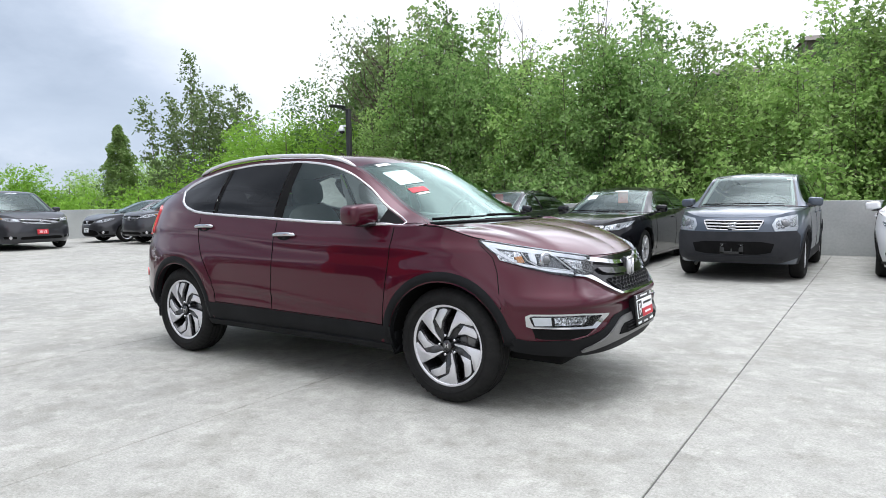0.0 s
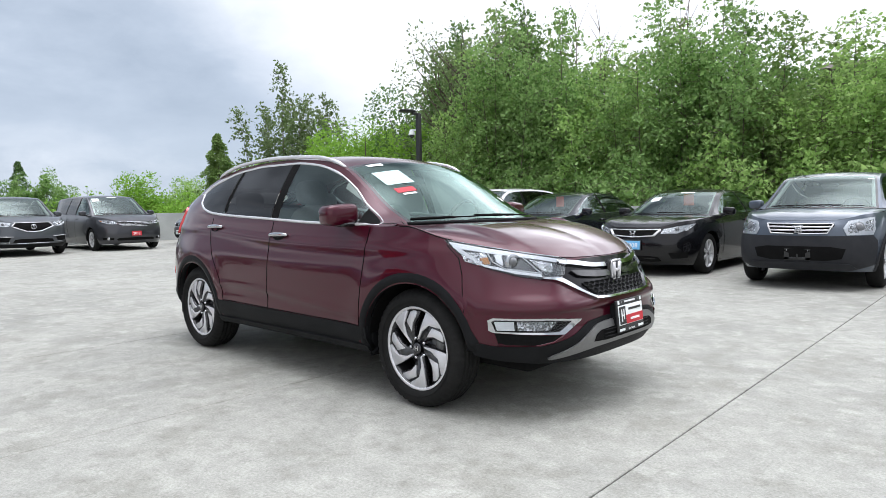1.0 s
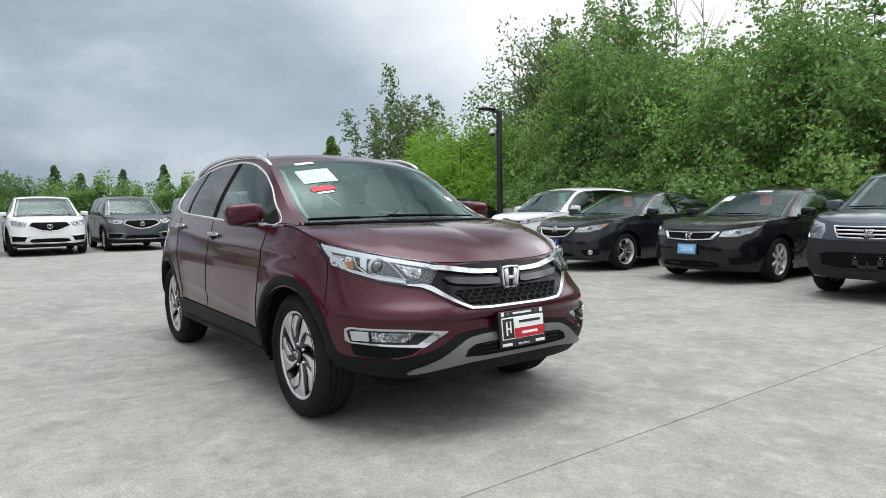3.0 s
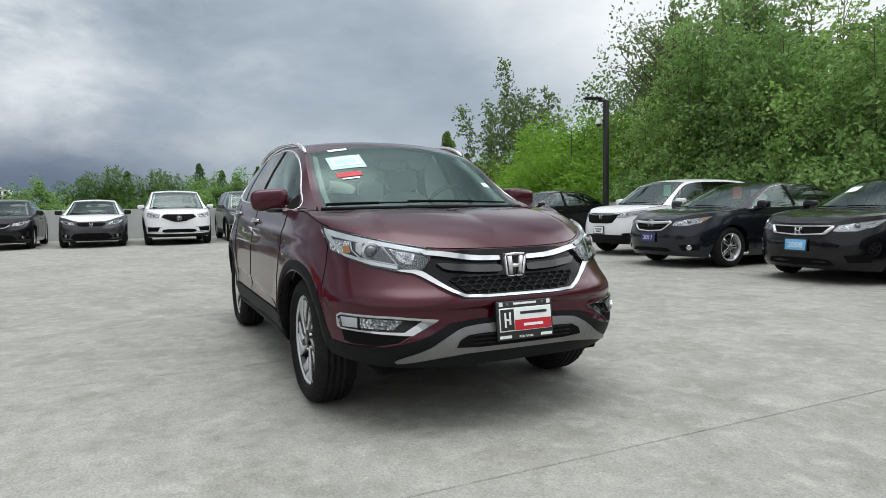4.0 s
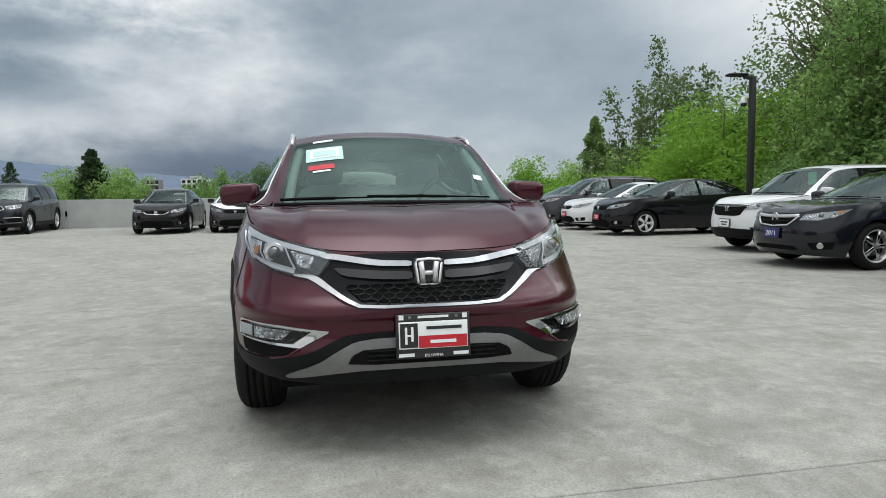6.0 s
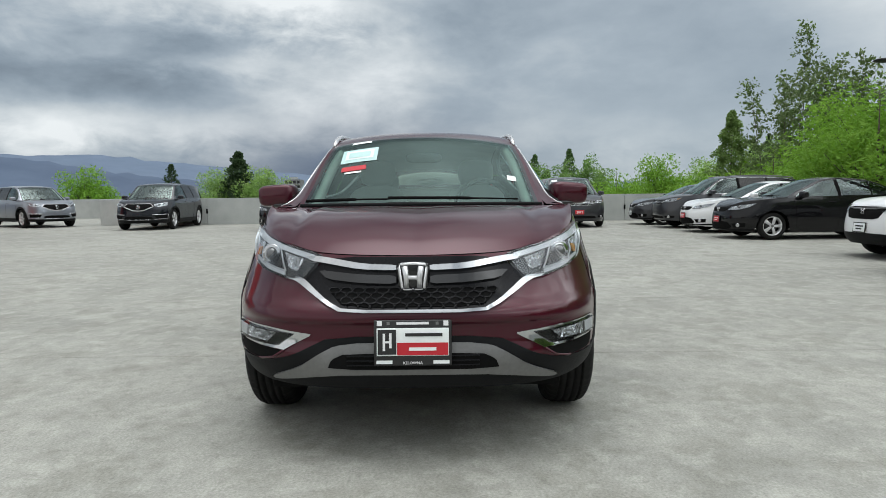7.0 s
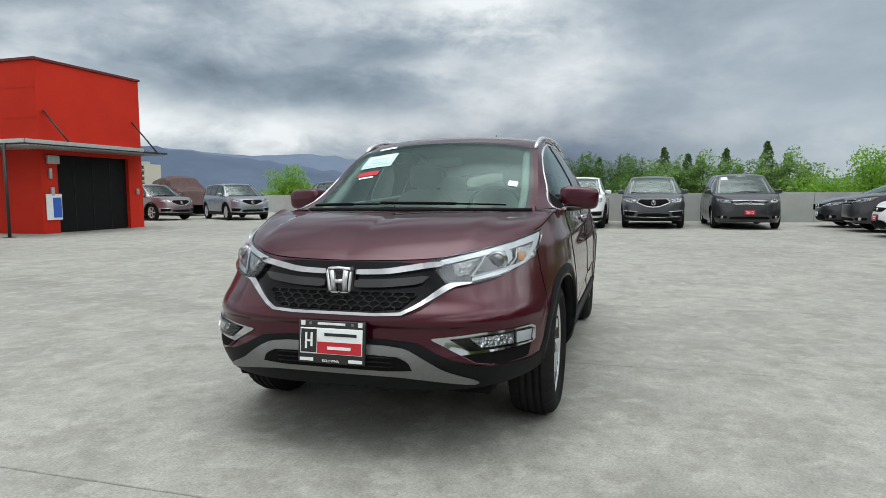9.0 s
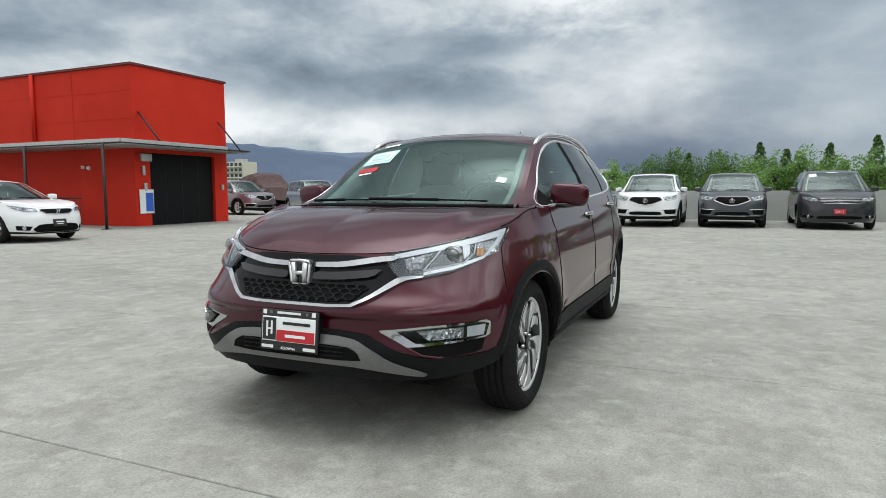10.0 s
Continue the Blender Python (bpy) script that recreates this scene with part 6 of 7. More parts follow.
parked_car("sedan_car", "black sedan with bright five-spoke wheels", north(-11.0, 9.15), s, face_sedan(s, False), ("", RED_INK, WHITE_INK, 0.48))
s = parked_spec(4.53, 1.76, 1.44, 2.67, 0.92, 0.32, WHITE_PAINT, "sedan", 0.77)
parked_car("sedan_car", "white compact sedan with a red plate card", north(-13.65, 9.3), s, face_sedan(s, False), ("", RED_INK, WHITE_INK, 0.48))
s = parked_spec(4.60, 1.85, 1.66, 2.66, 0.92, 0.355, GREY_PAINT, "suv", 0.92, sill=CLAD, rails=SATIN)
parked_car("suv_car", "graphite grey crossover with silver roof rails", north(-16.1, 9.3), s, face_van(s), None, (), CHROME)
s = parked_spec(4.53, 1.76, 1.44, 2.67, 0.92, 0.32, GREY_PAINT, "sedan", 0.77, spoke_mat=ALLOY_DARK)
parked_car("sedan_car", "grey compact sedan with dark wheels", north(-18.5, 9.2), s, face_sedan(s), ("", PAPER, INK, 0.42))
s = parked_spec(4.53, 1.76, 1.44, 2.67, 0.92, 0.32, WHITE_PAINT, "sedan", 0.77)
parked_car("sedan_car", "white compact sedan against the parapet", north(4.25, 8.75), s, face_sedan(s))

shield_suv(WHITE_PAINT, west(-18.15, -0.57), "white luxury suv with a five-sided grille")
shield_suv(ASH_PAINT, west(-18.55, 1.85), "dark grey luxury suv with a five-sided grille")
s = parked_spec(5.15, 2.01, 1.74, 3.0, 0.98, 0.345, GREY_PAINT, "van", 0.90)
parked_car("minivan", "grey minivan with a red year plate", west(-18.75, 4.60), s, face_van(s), ("2012", RED_INK, WHITE_INK, 0.52), [(2.2, 2.7, -0.62, -0.42, PAPER), (2.75, 2.88, -0.15, 0.15, PAPER)])
s = parked_spec(4.60, 1.80, 1.42, 2.70, 0.90, 0.325, GREY_PAINT, "sedan", 0.76, hood_paint=WHITE_PAINT, roof_paint=WHITE_PAINT, mirror_paint=BLACK_PAINT)
parked_car("sedan_car", "dark grey sedan with white hood and roof", west(-18.2, -2.9), s, face_sedan(s, False))
s = parked_spec(4.53, 1.76, 1.44, 2.67, 0.92, 0.32, BLACK_PAINT, "sedan", 0.77)
parked_car("sedan_car", "black compact sedan beside the parapet", west(-18.35, -5.25), s, face_sedan(s))
shield_suv(NAVY_PAINT, west(-19.85, -10.72, 4), "black luxury suv with a five-sided grille")
shield_suv(SILVER_PAINT, west(-22.0, -17.15, 54), "silver luxury suv with a five-sided grille")
shield_suv(MAUVE_PAINT, west(-20.7, -21.0, 77), "mauve silver luxury suv beside a covered car")
s = parked_spec(4.90, 1.85, 1.45, 2.78, 0.95, 0.34, WHITE_PAINT, "sedan", 0.80)
parked_car("sedan_car", "white sedan parked beside the red stair house", pose(-5.3, -14.7, 0, 0, 0, 90), s, face_sedan(s), ("", INK, WHITE_INK, 0.45))

# ---- stair house, lamp, trees and distance ----
HOUSE_RED = plain("red painted block", (0.50, 0.022, 0.010), (0.58, 0.032, 0.014), 0.75, scale=0.8, fine=25, bump=0.25, Specular_IOR_Level=0.2)
COPING = plain("dark red metal coping", (0.09, 0.012, 0.010), (0.13, 0.018, 0.014), 0.5)
STEEL = plain("black painted steel", (0.010, 0.010, 0.011), (0.02, 0.02, 0.02), 0.5)
ZINC = plain("galvanised flashing", (0.42, 0.43, 0.43), (0.52, 0.53, 0.53), 0.4, 0.6)
SHUTTER = plain("black door leaf", (0.004, 0.004, 0.0045), (0.008, 0.008, 0.009), 0.6, Specular_IOR_Level=0.15)
BLUE_SIGN = plain("blue sign print", (0.02, 0.10, 0.48), (0.03, 0.12, 0.54), 0.45, bump=0)


def stair_house():
    x1, y1, top = -10.55, -16.05, 5.25     # near corner
    x0, y0 = -14.75, -27.0
    root = thing("stair_house", "red painted stair house with a steel awning on the deck", "building", pose(0, 0, 0))
    d0, d1, dz = -14.1, -11.15, 2.45
    t = 0.25
    walls = [box(x1 - d1, t, top, 0, ((x1 + d1) / 2, y1 - t / 2, top / 2)), box(d0 - x0, t, top, 0, ((x0 + d0) / 2, y1 - t / 2, top / 2)), box(d1 - d0, t, top - dz, 0, ((d0 + d1) / 2, y1 - t / 2, (top + dz) / 2))]
    for w in walls:
        part("wall", w, HOUSE_RED, root, smooth=False)
    part("wall", box(t, y1 - t - y0, top, 0, (x1 - t / 2, (y1 - t + y0) / 2, top / 2)), HOUSE_RED, root, smooth=False)
    part("wall", box(t, y1 - t - y0, top, 0, (x0 + t / 2, (y1 - t + y0) / 2, top / 2)), HOUSE_RED, root, smooth=False)
    part("wall", box(x1 - x0 - 2 * t, t, top, 0, ((x0 + x1) / 2, y0 + t / 2, top / 2)), HOUSE_RED, root, smooth=False)
    part("roof", box(x1 - x0 - 0.1, y1 - y0 - 0.1, 0.12, 0, ((x0 + x1) / 2, (y0 + y1) / 2, top - 0.15)), ZINC, root, smooth=False)
    cap = [box(x1 - x0 + 0.10, 0.30, 0.08, 0.01, ((x0 + x1) / 2, y1 - 0.10, top + 0.04)), box(0.30, y1 - y0 - 0.2, 0.08, 0.01, (x1 - 0.10, (y0 + y1) / 2 - 0.15, top + 0.04))]
    for c in cap:
        part("coping", c, COPING, root, smooth=False)
    door = part("door", box(d1 - d0, 0.06, dz, 0.004, ((d0 + d1) / 2, y1 - 0.16, dz / 2)), SHUTTER, root, "wide black door", smooth=False)
    for i in range(1, 4):
        part("door_joint", box(0.012, 0.012, dz - 0.06, 0, (d0 + (d1 - d0) * i / 4, y1 - 0.126, dz / 2)), STEEL, door, smooth=False)
    # awning that wraps the corner
    az, out_y, out_x = 2.64, 1.15, 1.45
    aw = part("awning", box(x1 - x0 + out_x, out_y, 0.06, 0.01, ((x0 + x1 + out_x) / 2, y1 + out_y / 2 + 0.01, az)), STEEL, root, "flat corrugated steel awning", smooth=False)
    part("awning", box(out_x - 0.01, y1 - y0, 0.06, 0.01, (x1 + out_x / 2 + 0.01, (y0 + y1) / 2, az)), STEEL, root, smooth=False)
    for i in range(44):
        part("awning_rib", box(0.05, out_y - 0.02, 0.035, 0.0, (x0 + 0.1 + i * (x1 - x0 + out_x - 0.2) / 43, y1 + out_y / 2 + 0.01, az - 0.045)), ZINC, aw, smooth=False)
    for i in range(60):
        part("awning_rib", box(out_x - 0.02, 0.05, 0.035, 0.0, (x1 + out_x / 2 + 0.01, y1 - 0.05 - i * 0.18, az - 0.045)), ZINC, aw, smooth=False)
    part("fascia", box(x1 - x0 + out_x - 1.2, 0.03, 0.11, 0.006, ((x0 + x1 + out_x) / 2 + 0.6, y1 + out_y + 0.028, az + 0.06)), ZINC, root, "bright metal awning edge", smooth=False)
    part("fascia", box(0.03, y1 - y0 + out_y, 0.11, 0.006, (x1 + out_x + 0.020, (y0 + y1 + out_y) / 2, az + 0.06)), ZINC, root, smooth=False)
    part("flashing", box(x1 - x0 - 0.3, 0.30, 0.16, 0.05, ((x0 + x1) / 2 + 0.15, y1 + 0.16, az + 0.11)), ZINC, root, smooth=False)
    part("flashing", box(0.30, y1 - y0, 0.16, 0.05, (x1 + 0.16, (y0 + y1) / 2 + 0.30, az + 0.11)), ZINC, root, smooth=False)
    for x in (-14.35, -10.75):
        part("tie_rod", tube([(x, y1 + 0.02, 3.76), (x, y1 + out_y - 0.1, az + 0.03)], 0.028, 8), STEEL, root)
    for x, y in ((-9.05, -15.6), (-9.05, -19.3), (-9.05, -23.0)):
        post = part("post", tube([(x, y, 0.0), (x, y, az)], 0.045, 10), STEEL, root)
        part("foot_plate", box(0.22, 0.22, 0.02, 0.004, (x, y, 0.01)), STEEL, post)
    part("downpipe", join(tube([(x1 + 0.07, -20.9, az + 0.12), (x1 + 0.07, -20.9, top)], 0.07, 8)), HOUSE_RED, root)
    for y in (-18.9, -23.6):
        part("panel_joint", box(0.012, 0.02, top - az - 0.2, 0, (x1 + 0.005, y, (top + az) / 2 + 0.1)), HOUSE_RED, root, smooth=False)
    for z in (3.55, 4.45):
        part("panel_joint", box(0.006, y1 - y0, 0.008, 0, (x1 + 0.003, (y0 + y1) / 2, z)), HOUSE_RED, root, smooth=False)
    # things on the door side
    sign = part("sign_board", box(0.55, 0.03, 0.80, 0.006, (-10.92, y1 + 0.05, 0.82)), PAPER, root, "white notice with a blue panel", smooth=False)
    part("sign_panel", box(0.30, 0.008, 0.62, 0.0, (-11.02, y1 + 0.070, 0.80)), BLUE_SIGN, sign, smooth=False)
    part("wall_lamp", box(0.42, 0.10, 0.26, 0.02, (-10.95, y1 + 0.06, 2.28)), ZINC, root, "grey box over the door")
    part("wall_box", box(0.10, 0.06, 0.32, 0.01, (-10.85, y1 + 0.04, 1.85)), ZINC, root)
    part("wall_box", box(0.12, 0.06, 0.26, 0.01, (-10.90, y1 + 0.04, 1.30)), ZINC, root)
    part("wall_box", box(0.12, 0.06, 0.20, 0.01, (-14.45, y1 + 0.04, 1.30)), ZINC, root)
    part("flood_light", join(blob(0.14, 0.12, 0.14, (x1 + 0.12, -18.1, 1.95)), blob(0.12, 0.10, 0.12, (x1 + 0.12, -18.4, 1.98))), PAPER, root)
    # stair rail at the long side
    rail = thing("stair_railing", "black steel stair railing beside the red wall", "railing")
    for z in (0.12, 0.95):
        part("rail_bar", tube([(-9.6, -17.4, z), (-9.6, -22.5, z)], 0.022, 6), STEEL, rail)
    for i in range(36):
        part("baluster", tube([(-9.6, -17.5 - i * 0.14, 0.0 if i % 9 == 0 else 0.12), (-9.6, -17.5 - i * 0.14, 0.95)], 0.011, 5), STEEL, rail)


stair_house()


def street_lamp():
    x, y = -10.05, 10.72
    root = thing("street_lamp", "black deck lamp post with a flat head and a white camera", "street lamp", pose(x, y, 0))
    part("pole", box(0.13, 0.13, 4.05, 0.012, (0, 0, 2.025)), STEEL, root)
    part("base_plate", box(0.30, 0.30, 0.03, 0.006, (0, 0, 0.015)), STEEL, root)
    part("lamp_head", blob(0.62, 0.27, 0.065, (-0.05, -0.42, 4.09), 3.0, pose(0, 0, 0, -7, 0, 84)), STEEL, root)
    part("head_arm", box(0.08, 0.30, 0.07, 0.01, (0, -0.12, 4.03)), STEEL, root)
    cam_b = part("security_camera", join(spin([(0.0, 0.16), (0.05, 0.15), (0.10, 0.02), (0.11, -0.02), (0.0, -0.02)], 16, "z"), box(0.16, 0.06, 0.05, 0.01, (0.08, 0, 0.12))), PAPER, root, "white dome camera")
    cam_b.location = (-0.20, -0.10, 3.42)
    d = part("camera_dome", blob(0.15, 0.15, 0.14, (0, 0, -0.04), 2.0), GLOSS, cam_b)


street_lamp()


def leaves(points, size, rng, shape=1.95, droop=0.6):
    """One folded, drooping leaf at every point, its face turned out of the crown, as one mesh."""
    n = len(points)
    a = rng.normal(size=(n, 3)); a[:, 2] = a[:, 2] * 0.7 - droop
    a /= np.linalg.norm(a, axis=1)[:, None]
    way = points - points.mean(axis=0); way[:, 2] = 0.0
    way /= np.linalg.norm(way, axis=1)[:, None] + 1e-6
    way = way * 0.6 + rng.normal(size=(n, 3)) * 0.7 + np.array((0, 0, 0.45))
    b = np.cross(a, way); b /= np.linalg.norm(b, axis=1)[:, None] + 1e-9
    c = np.cross(a, b)
    s = size * rng.uniform(0.6, 1.35, n)[:, None]
    base, tip = points - a * s * 0.5, points + a * s * 0.5
    left, right = points + b * s / shape * 0.5 + c * s * 0.12, points - b * s / shape * 0.5 + c * s * 0.12
    v = np.stack([base, left, tip, right], 1).reshape(-1, 3)
    me = bpy.data.meshes.new("crown")
    me.vertices.add(4 * n); me.vertices.foreach_set("co", v.ravel())
    me.loops.add(4 * n); me.loops.foreach_set("vertex_index", np.arange(4 * n))
    me.polygons.add(n)
    me.polygons.foreach_set("loop_start", np.arange(0, 4 * n, 4)); me.polygons.foreach_set("loop_total", np.full(n, 4))
    me.update(calc_edges=True)
    return me


def grow(seed, height, spread, foot, lean=0.0, kind="broad"):
    """Limbs of a tree and the tips that carry its leaves."""
    rng = np.random.default_rng(seed)
    limbs, tips = [], []
    trunk = [np.array((lean * (t ** 2) * height * 0.3, 0.12 * math.sin(3 * t + seed), t * height)) for t in rows_between(8, 0, 0.93)]
    limbs.append((trunk, [max(0.02, height * 0.013 * (1 - t / 1.02)) for t in rows_between(8, 0, 0.93)]))
    n = int(height * (4.2 if kind != "poplar" else 5.0))
    for i in range(n):
        t = foot + (1 - foot) * (i + rng.uniform(0, 0.9)) / n
        at = trunk[0] + (trunk[-1] - trunk[0]) * min(1, t / 0.93)
        if kind == "poplar":
            reach = spread * (0.35 + 0.75 * math.sin(math.pi * min(1, (t - foot) / (1 - foot) * 0.80 + 0.14)))
            rise = rng.uniform(0.8, 1.8)
        elif kind == "cone":
            reach = spread * (1.04 - (t - foot) / (1 - foot)) ** 0.85
            rise = rng.uniform(-0.25, 0.15)
        else:
            reach = spread * (0.45 + 0.65 * math.sin(math.pi * min(1, (t - foot) / (1 - foot) * 0.84 + 0.10))) * rng.uniform(0.7, 1.2)
            rise = rng.uniform(0.4, 1.4)
        ang = i * 2.399 + rng.uniform(-0.5, 0.5)
        way = np.array((math.cos(ang), math.sin(ang), rise)); way /= np.linalg.norm(way[:2])
        k = max(3, int(reach / 0.45))
        line = [at + way * reach * q + np.array((0, 0, -0.10 * reach * q * q)) + rng.normal(0, 0.05 * reach, 3) * q for q in rows_between(k, 0, 1)]
        limbs.append((line, [max(0.008, height * 0.004 * (1 - 0.85 * q)) for q in rows_between(k, 0, 1)]))
        for j, q in enumerate(line[1:], 1):
            tips.append((q, 0.26 + 0.26 * (j / k)))
            for _ in range(3):
                tips.append((q + rng.normal(0, 0.30, 3) * (0.4 + 0.3 * reach), 0.40))
    tall = max(p[2] for p, _ in tips)
    k = np.array((1, 1, height / (tall + 0.2)))
    limbs = [([p * k for p in line], rad) for line, rad in limbs]
    return limbs, [(p * k, q) for p, q in tips], rng


def thicket(seed, height, spread, stems, foot=0.12):
    """Many upright leaders from one stool, each sleeved in short leafy shoots that droop at the tip."""
    rng = np.random.default_rng(seed)
    limbs, pts = [], []
    for j in range(stems):
        ang = j * 2.399 + rng.uniform(-0.4, 0.4)
        lean = spread * (0.0 if j == 0 else rng.uniform(0.35, 1.0))
        tall = height * (1.0 if j == 0 else rng.uniform(0.80, 0.99) * (1 - 0.10 * lean / spread))
        way = np.array((math.cos(ang), math.sin(ang), 0.0))
        sway = rng.uniform(-0.25, 0.25)

        def at(q):
            return way * lean * (0.25 + 0.75 * q ** 0.8) * min(1.0, q * 4) + np.array((-way[1], way[0], 0)) * sway * math.sin(3 * q) + np.array((0, 0, tall * q))
        limbs.append(([at(q) for q in rows_between(7, 0, 0.99)], [max(0.007, tall * 0.0065 * (1 - q)) for q in rows_between(7, 0, 0.99)]))
        n = int(tall * 9.0)
        for i in range(n):
            q = foot + (1 - foot) * (i + rng.uniform()) / n
            a = rng.uniform(0, 2 * math.pi)
            reach = (0.48 + 0.95 * (1 - q) ** 0.55) * rng.uniform(0.6, 1.25)
            rise = rng.uniform(0.35, 1.1)
            out = np.array((math.cos(a), math.sin(a), rise))
            p0 = at(q)
            line = [p0 + out * reach * s + np.array((0, 0, -0.75 * reach * s ** 2.4)) for s in (0.0, 0.5, 1.0)]
            if i % 3 == 0:
                limbs.append((line, [0.009, 0.006, 0.004]))
            m = max(8, int(reach * 40))
            s = rng.uniform(0.1, 1.08, m)
            c = p0 + out * (reach * s)[:, None] + np.array((0, 0, -1.0)) * (0.75 * reach * s ** 2.4)[:, None]
            pts.append(c + rng.normal(0, 0.085, (m, 3)))
    return limbs, np.concatenate(pts), rng


TREES = {}


def tree(name, label, m, key, material, group="trees beyond the deck"):
    """A tree from a cached model: (seed, height, spread, foot, kind, leaves, leaf size, gap)."""
    if key not in TREES:
        seed, height, spread, foot, kind, count, size, gap = key
        if kind == "shoots":
            limbs, c, rng = thicket(seed, height, spread, int(foot), gap)
            pts = c[rng.choice(len(c), min(count, len(c)), replace=False)]
        elif kind in ("spire", "clump"):
            rng = np.random.default_rng(seed)
            limbs = [([np.array((0, 0, height * q)) for q in (0, 0.5, 0.96)], [height * 0.014, height * 0.009, 0.01])]
            if kind == "spire":
                q = rng.uniform(foot, 1, count) ** 1.25
                a = rng.uniform(0, 2 * math.pi, count)
                lobe = 0.68 + 0.36 * np.sin(a * 3 + q * 23 + seed) * np.cos(a * 2 - q * 37)
                rad = spread * (1.02 - q) ** 0.72 * lobe * rng.uniform(0.25, 1, count) ** 0.45
                pts = np.stack([rad * np.cos(a), rad * np.sin(a), height * q - 0.18 * rad], 1)
            else:
                n = 44
                way = rng.normal(size=(n, 3)); way /= np.linalg.norm(way, axis=1)[:, None]
                hub = way * rng.uniform(0.35, 0.86, n)[:, None] * np.array((spread, spread, height * (0.5 - foot / 2))) + np.array((0, 0, height * (0.5 + foot / 2)))
                size_of = spread * rng.uniform(0.26, 0.44, n)
                pick = rng.integers(0, n, count)
                off = rng.normal(size=(count, 3)); off /= np.linalg.norm(off, axis=1)[:, None]
                pts = hub[pick] + off * (size_of[pick] * rng.uniform(0.3, 1.12, count) ** 0.6)[:, None]
                pts[:, 2] = np.clip(pts[:, 2], height * foot * 0.5, None)
                pts[:, 2] *= height / pts[:, 2].max()
                limbs += [([np.array((0, 0, h[2] * 0.55)), h * np.array((0.5, 0.5, 0.85)), h], [0.06, 0.03, 0.01]) for h in hub]
        else:
            limbs, tips, rng = grow(seed, height, spread, foot, 0.05 * math.sin(seed), kind)
            c = np.array([p for p, _ in tips]); r = np.array([q for _, q in tips])
            keep = rng.uniform(size=len(c)) > gap
            c, r = c[keep], r[keep]
            shell = np.hypot(c[:, 0] - c[:, 0].mean(), c[:, 1] - c[:, 1].mean()) ** 0.7 + 0.15
            pick = rng.choice(len(c), count, p=shell / shell.sum())
            pts = c[pick] + rng.normal(0, 1, (count, 3)) * (r[pick] * 0.48)[:, None]
        wood = join(*[tube([tuple(p) for p in line], rad, 5 if kind != "shoots" else 4, caps=False) for line, rad in limbs])
        data = bpy.data.meshes.new("trunk")
        wood.to_mesh(data); wood.free()
        TREES[key] = (data, leaves(pts, size, rng, 3.0 if name == "willow_bush" else 1.8))
    data, crown = TREES[key]
    root = thing(name, label, "tree", m, group)
    if not data.materials:
        data.materials.append(BARK)
    part("trunk", data, None, root)
    c = part("crown", crown.copy() if crown.materials and crown.materials[0] != material else crown, None, root, smooth=False)
    if not c.data.materials:
        c.data.materials.append(material)
    c.data.materials[0] = material
    return root


# the palest tone paints light leaf backs and highlights on turned leaves
LEAF = leafy("spring leaves", (0.110, 0.215, 0.046), (0.205, 0.370, 0.078), (0.275, 0.450, 0.105), (0.42, 0.58, 0.21))
LEAF_DARK = leafy("dark leaves", (0.055, 0.120, 0.032), (0.105, 0.200, 0.050), (0.165, 0.275, 0.080))
LEAF_MID = leafy("mid green leaves", (0.075, 0.165, 0.040), (0.150, 0.290, 0.066), (0.210, 0.365, 0.098), (0.33, 0.48, 0.18))
LEAF_OLIVE = leafy("olive spring leaves", (0.105, 0.185, 0.046), (0.170, 0.275, 0.073), (0.265, 0.370, 0.130))
LEAF_LIME = leafy("lime willow leaves", (0.150, 0.310, 0.032), (0.210, 0.400, 0.045), (0.280, 0.480, 0.075))
LEAF_GREY = leafy("grey-green leaves", (0.085, 0.140, 0.050), (0.140, 0.205, 0.076), (0.215, 0.285, 0.120))
NEEDLE = leafy("conifer needles", (0.033, 0.065, 0.029), (0.052, 0.091, 0.039), (0.072, 0.111, 0.052))
G = -4.6
# dense belt of upright trees along the north side: x, y, height of the top above the deck
BELT = [(-11.3, 15.0, 7.0), (-9.5, 14.8, 7.8), (-7.6, 15.1, 7.6), (-5.9, 14.8, 6.3), (-4.2, 14.9, 7.2), (-2.4, 15.0, 7.0), (-0.9, 15.3, 6.1), (0.7, 15.0, 5.7), (2.4, 14.8, 6.3), (4.2, 14.9, 6.8), (6.4, 15.0, 7.2), (9.0, 15.2, 7.4), (12.2, 15.4, 7.4)]
for i, (x, y, top) in enumerate(BELT):
    model = (11 + i % 4, 11.4, 1.75, 11, "shoots", 21500, 0.130, 0.42)
    tree("broadleaf_tree", "tall leafy green tree with upright shoots behind the parapet", pose(x, y, G, 0, 0, 83 * i) @ Matrix.Diagonal((1, 1, (top - G) / 11.5, 1)), model, (LEAF if i % 3 else LEAF_OLIVE) if x > -2 else LEAF_MID if i % 3 else LEAF)
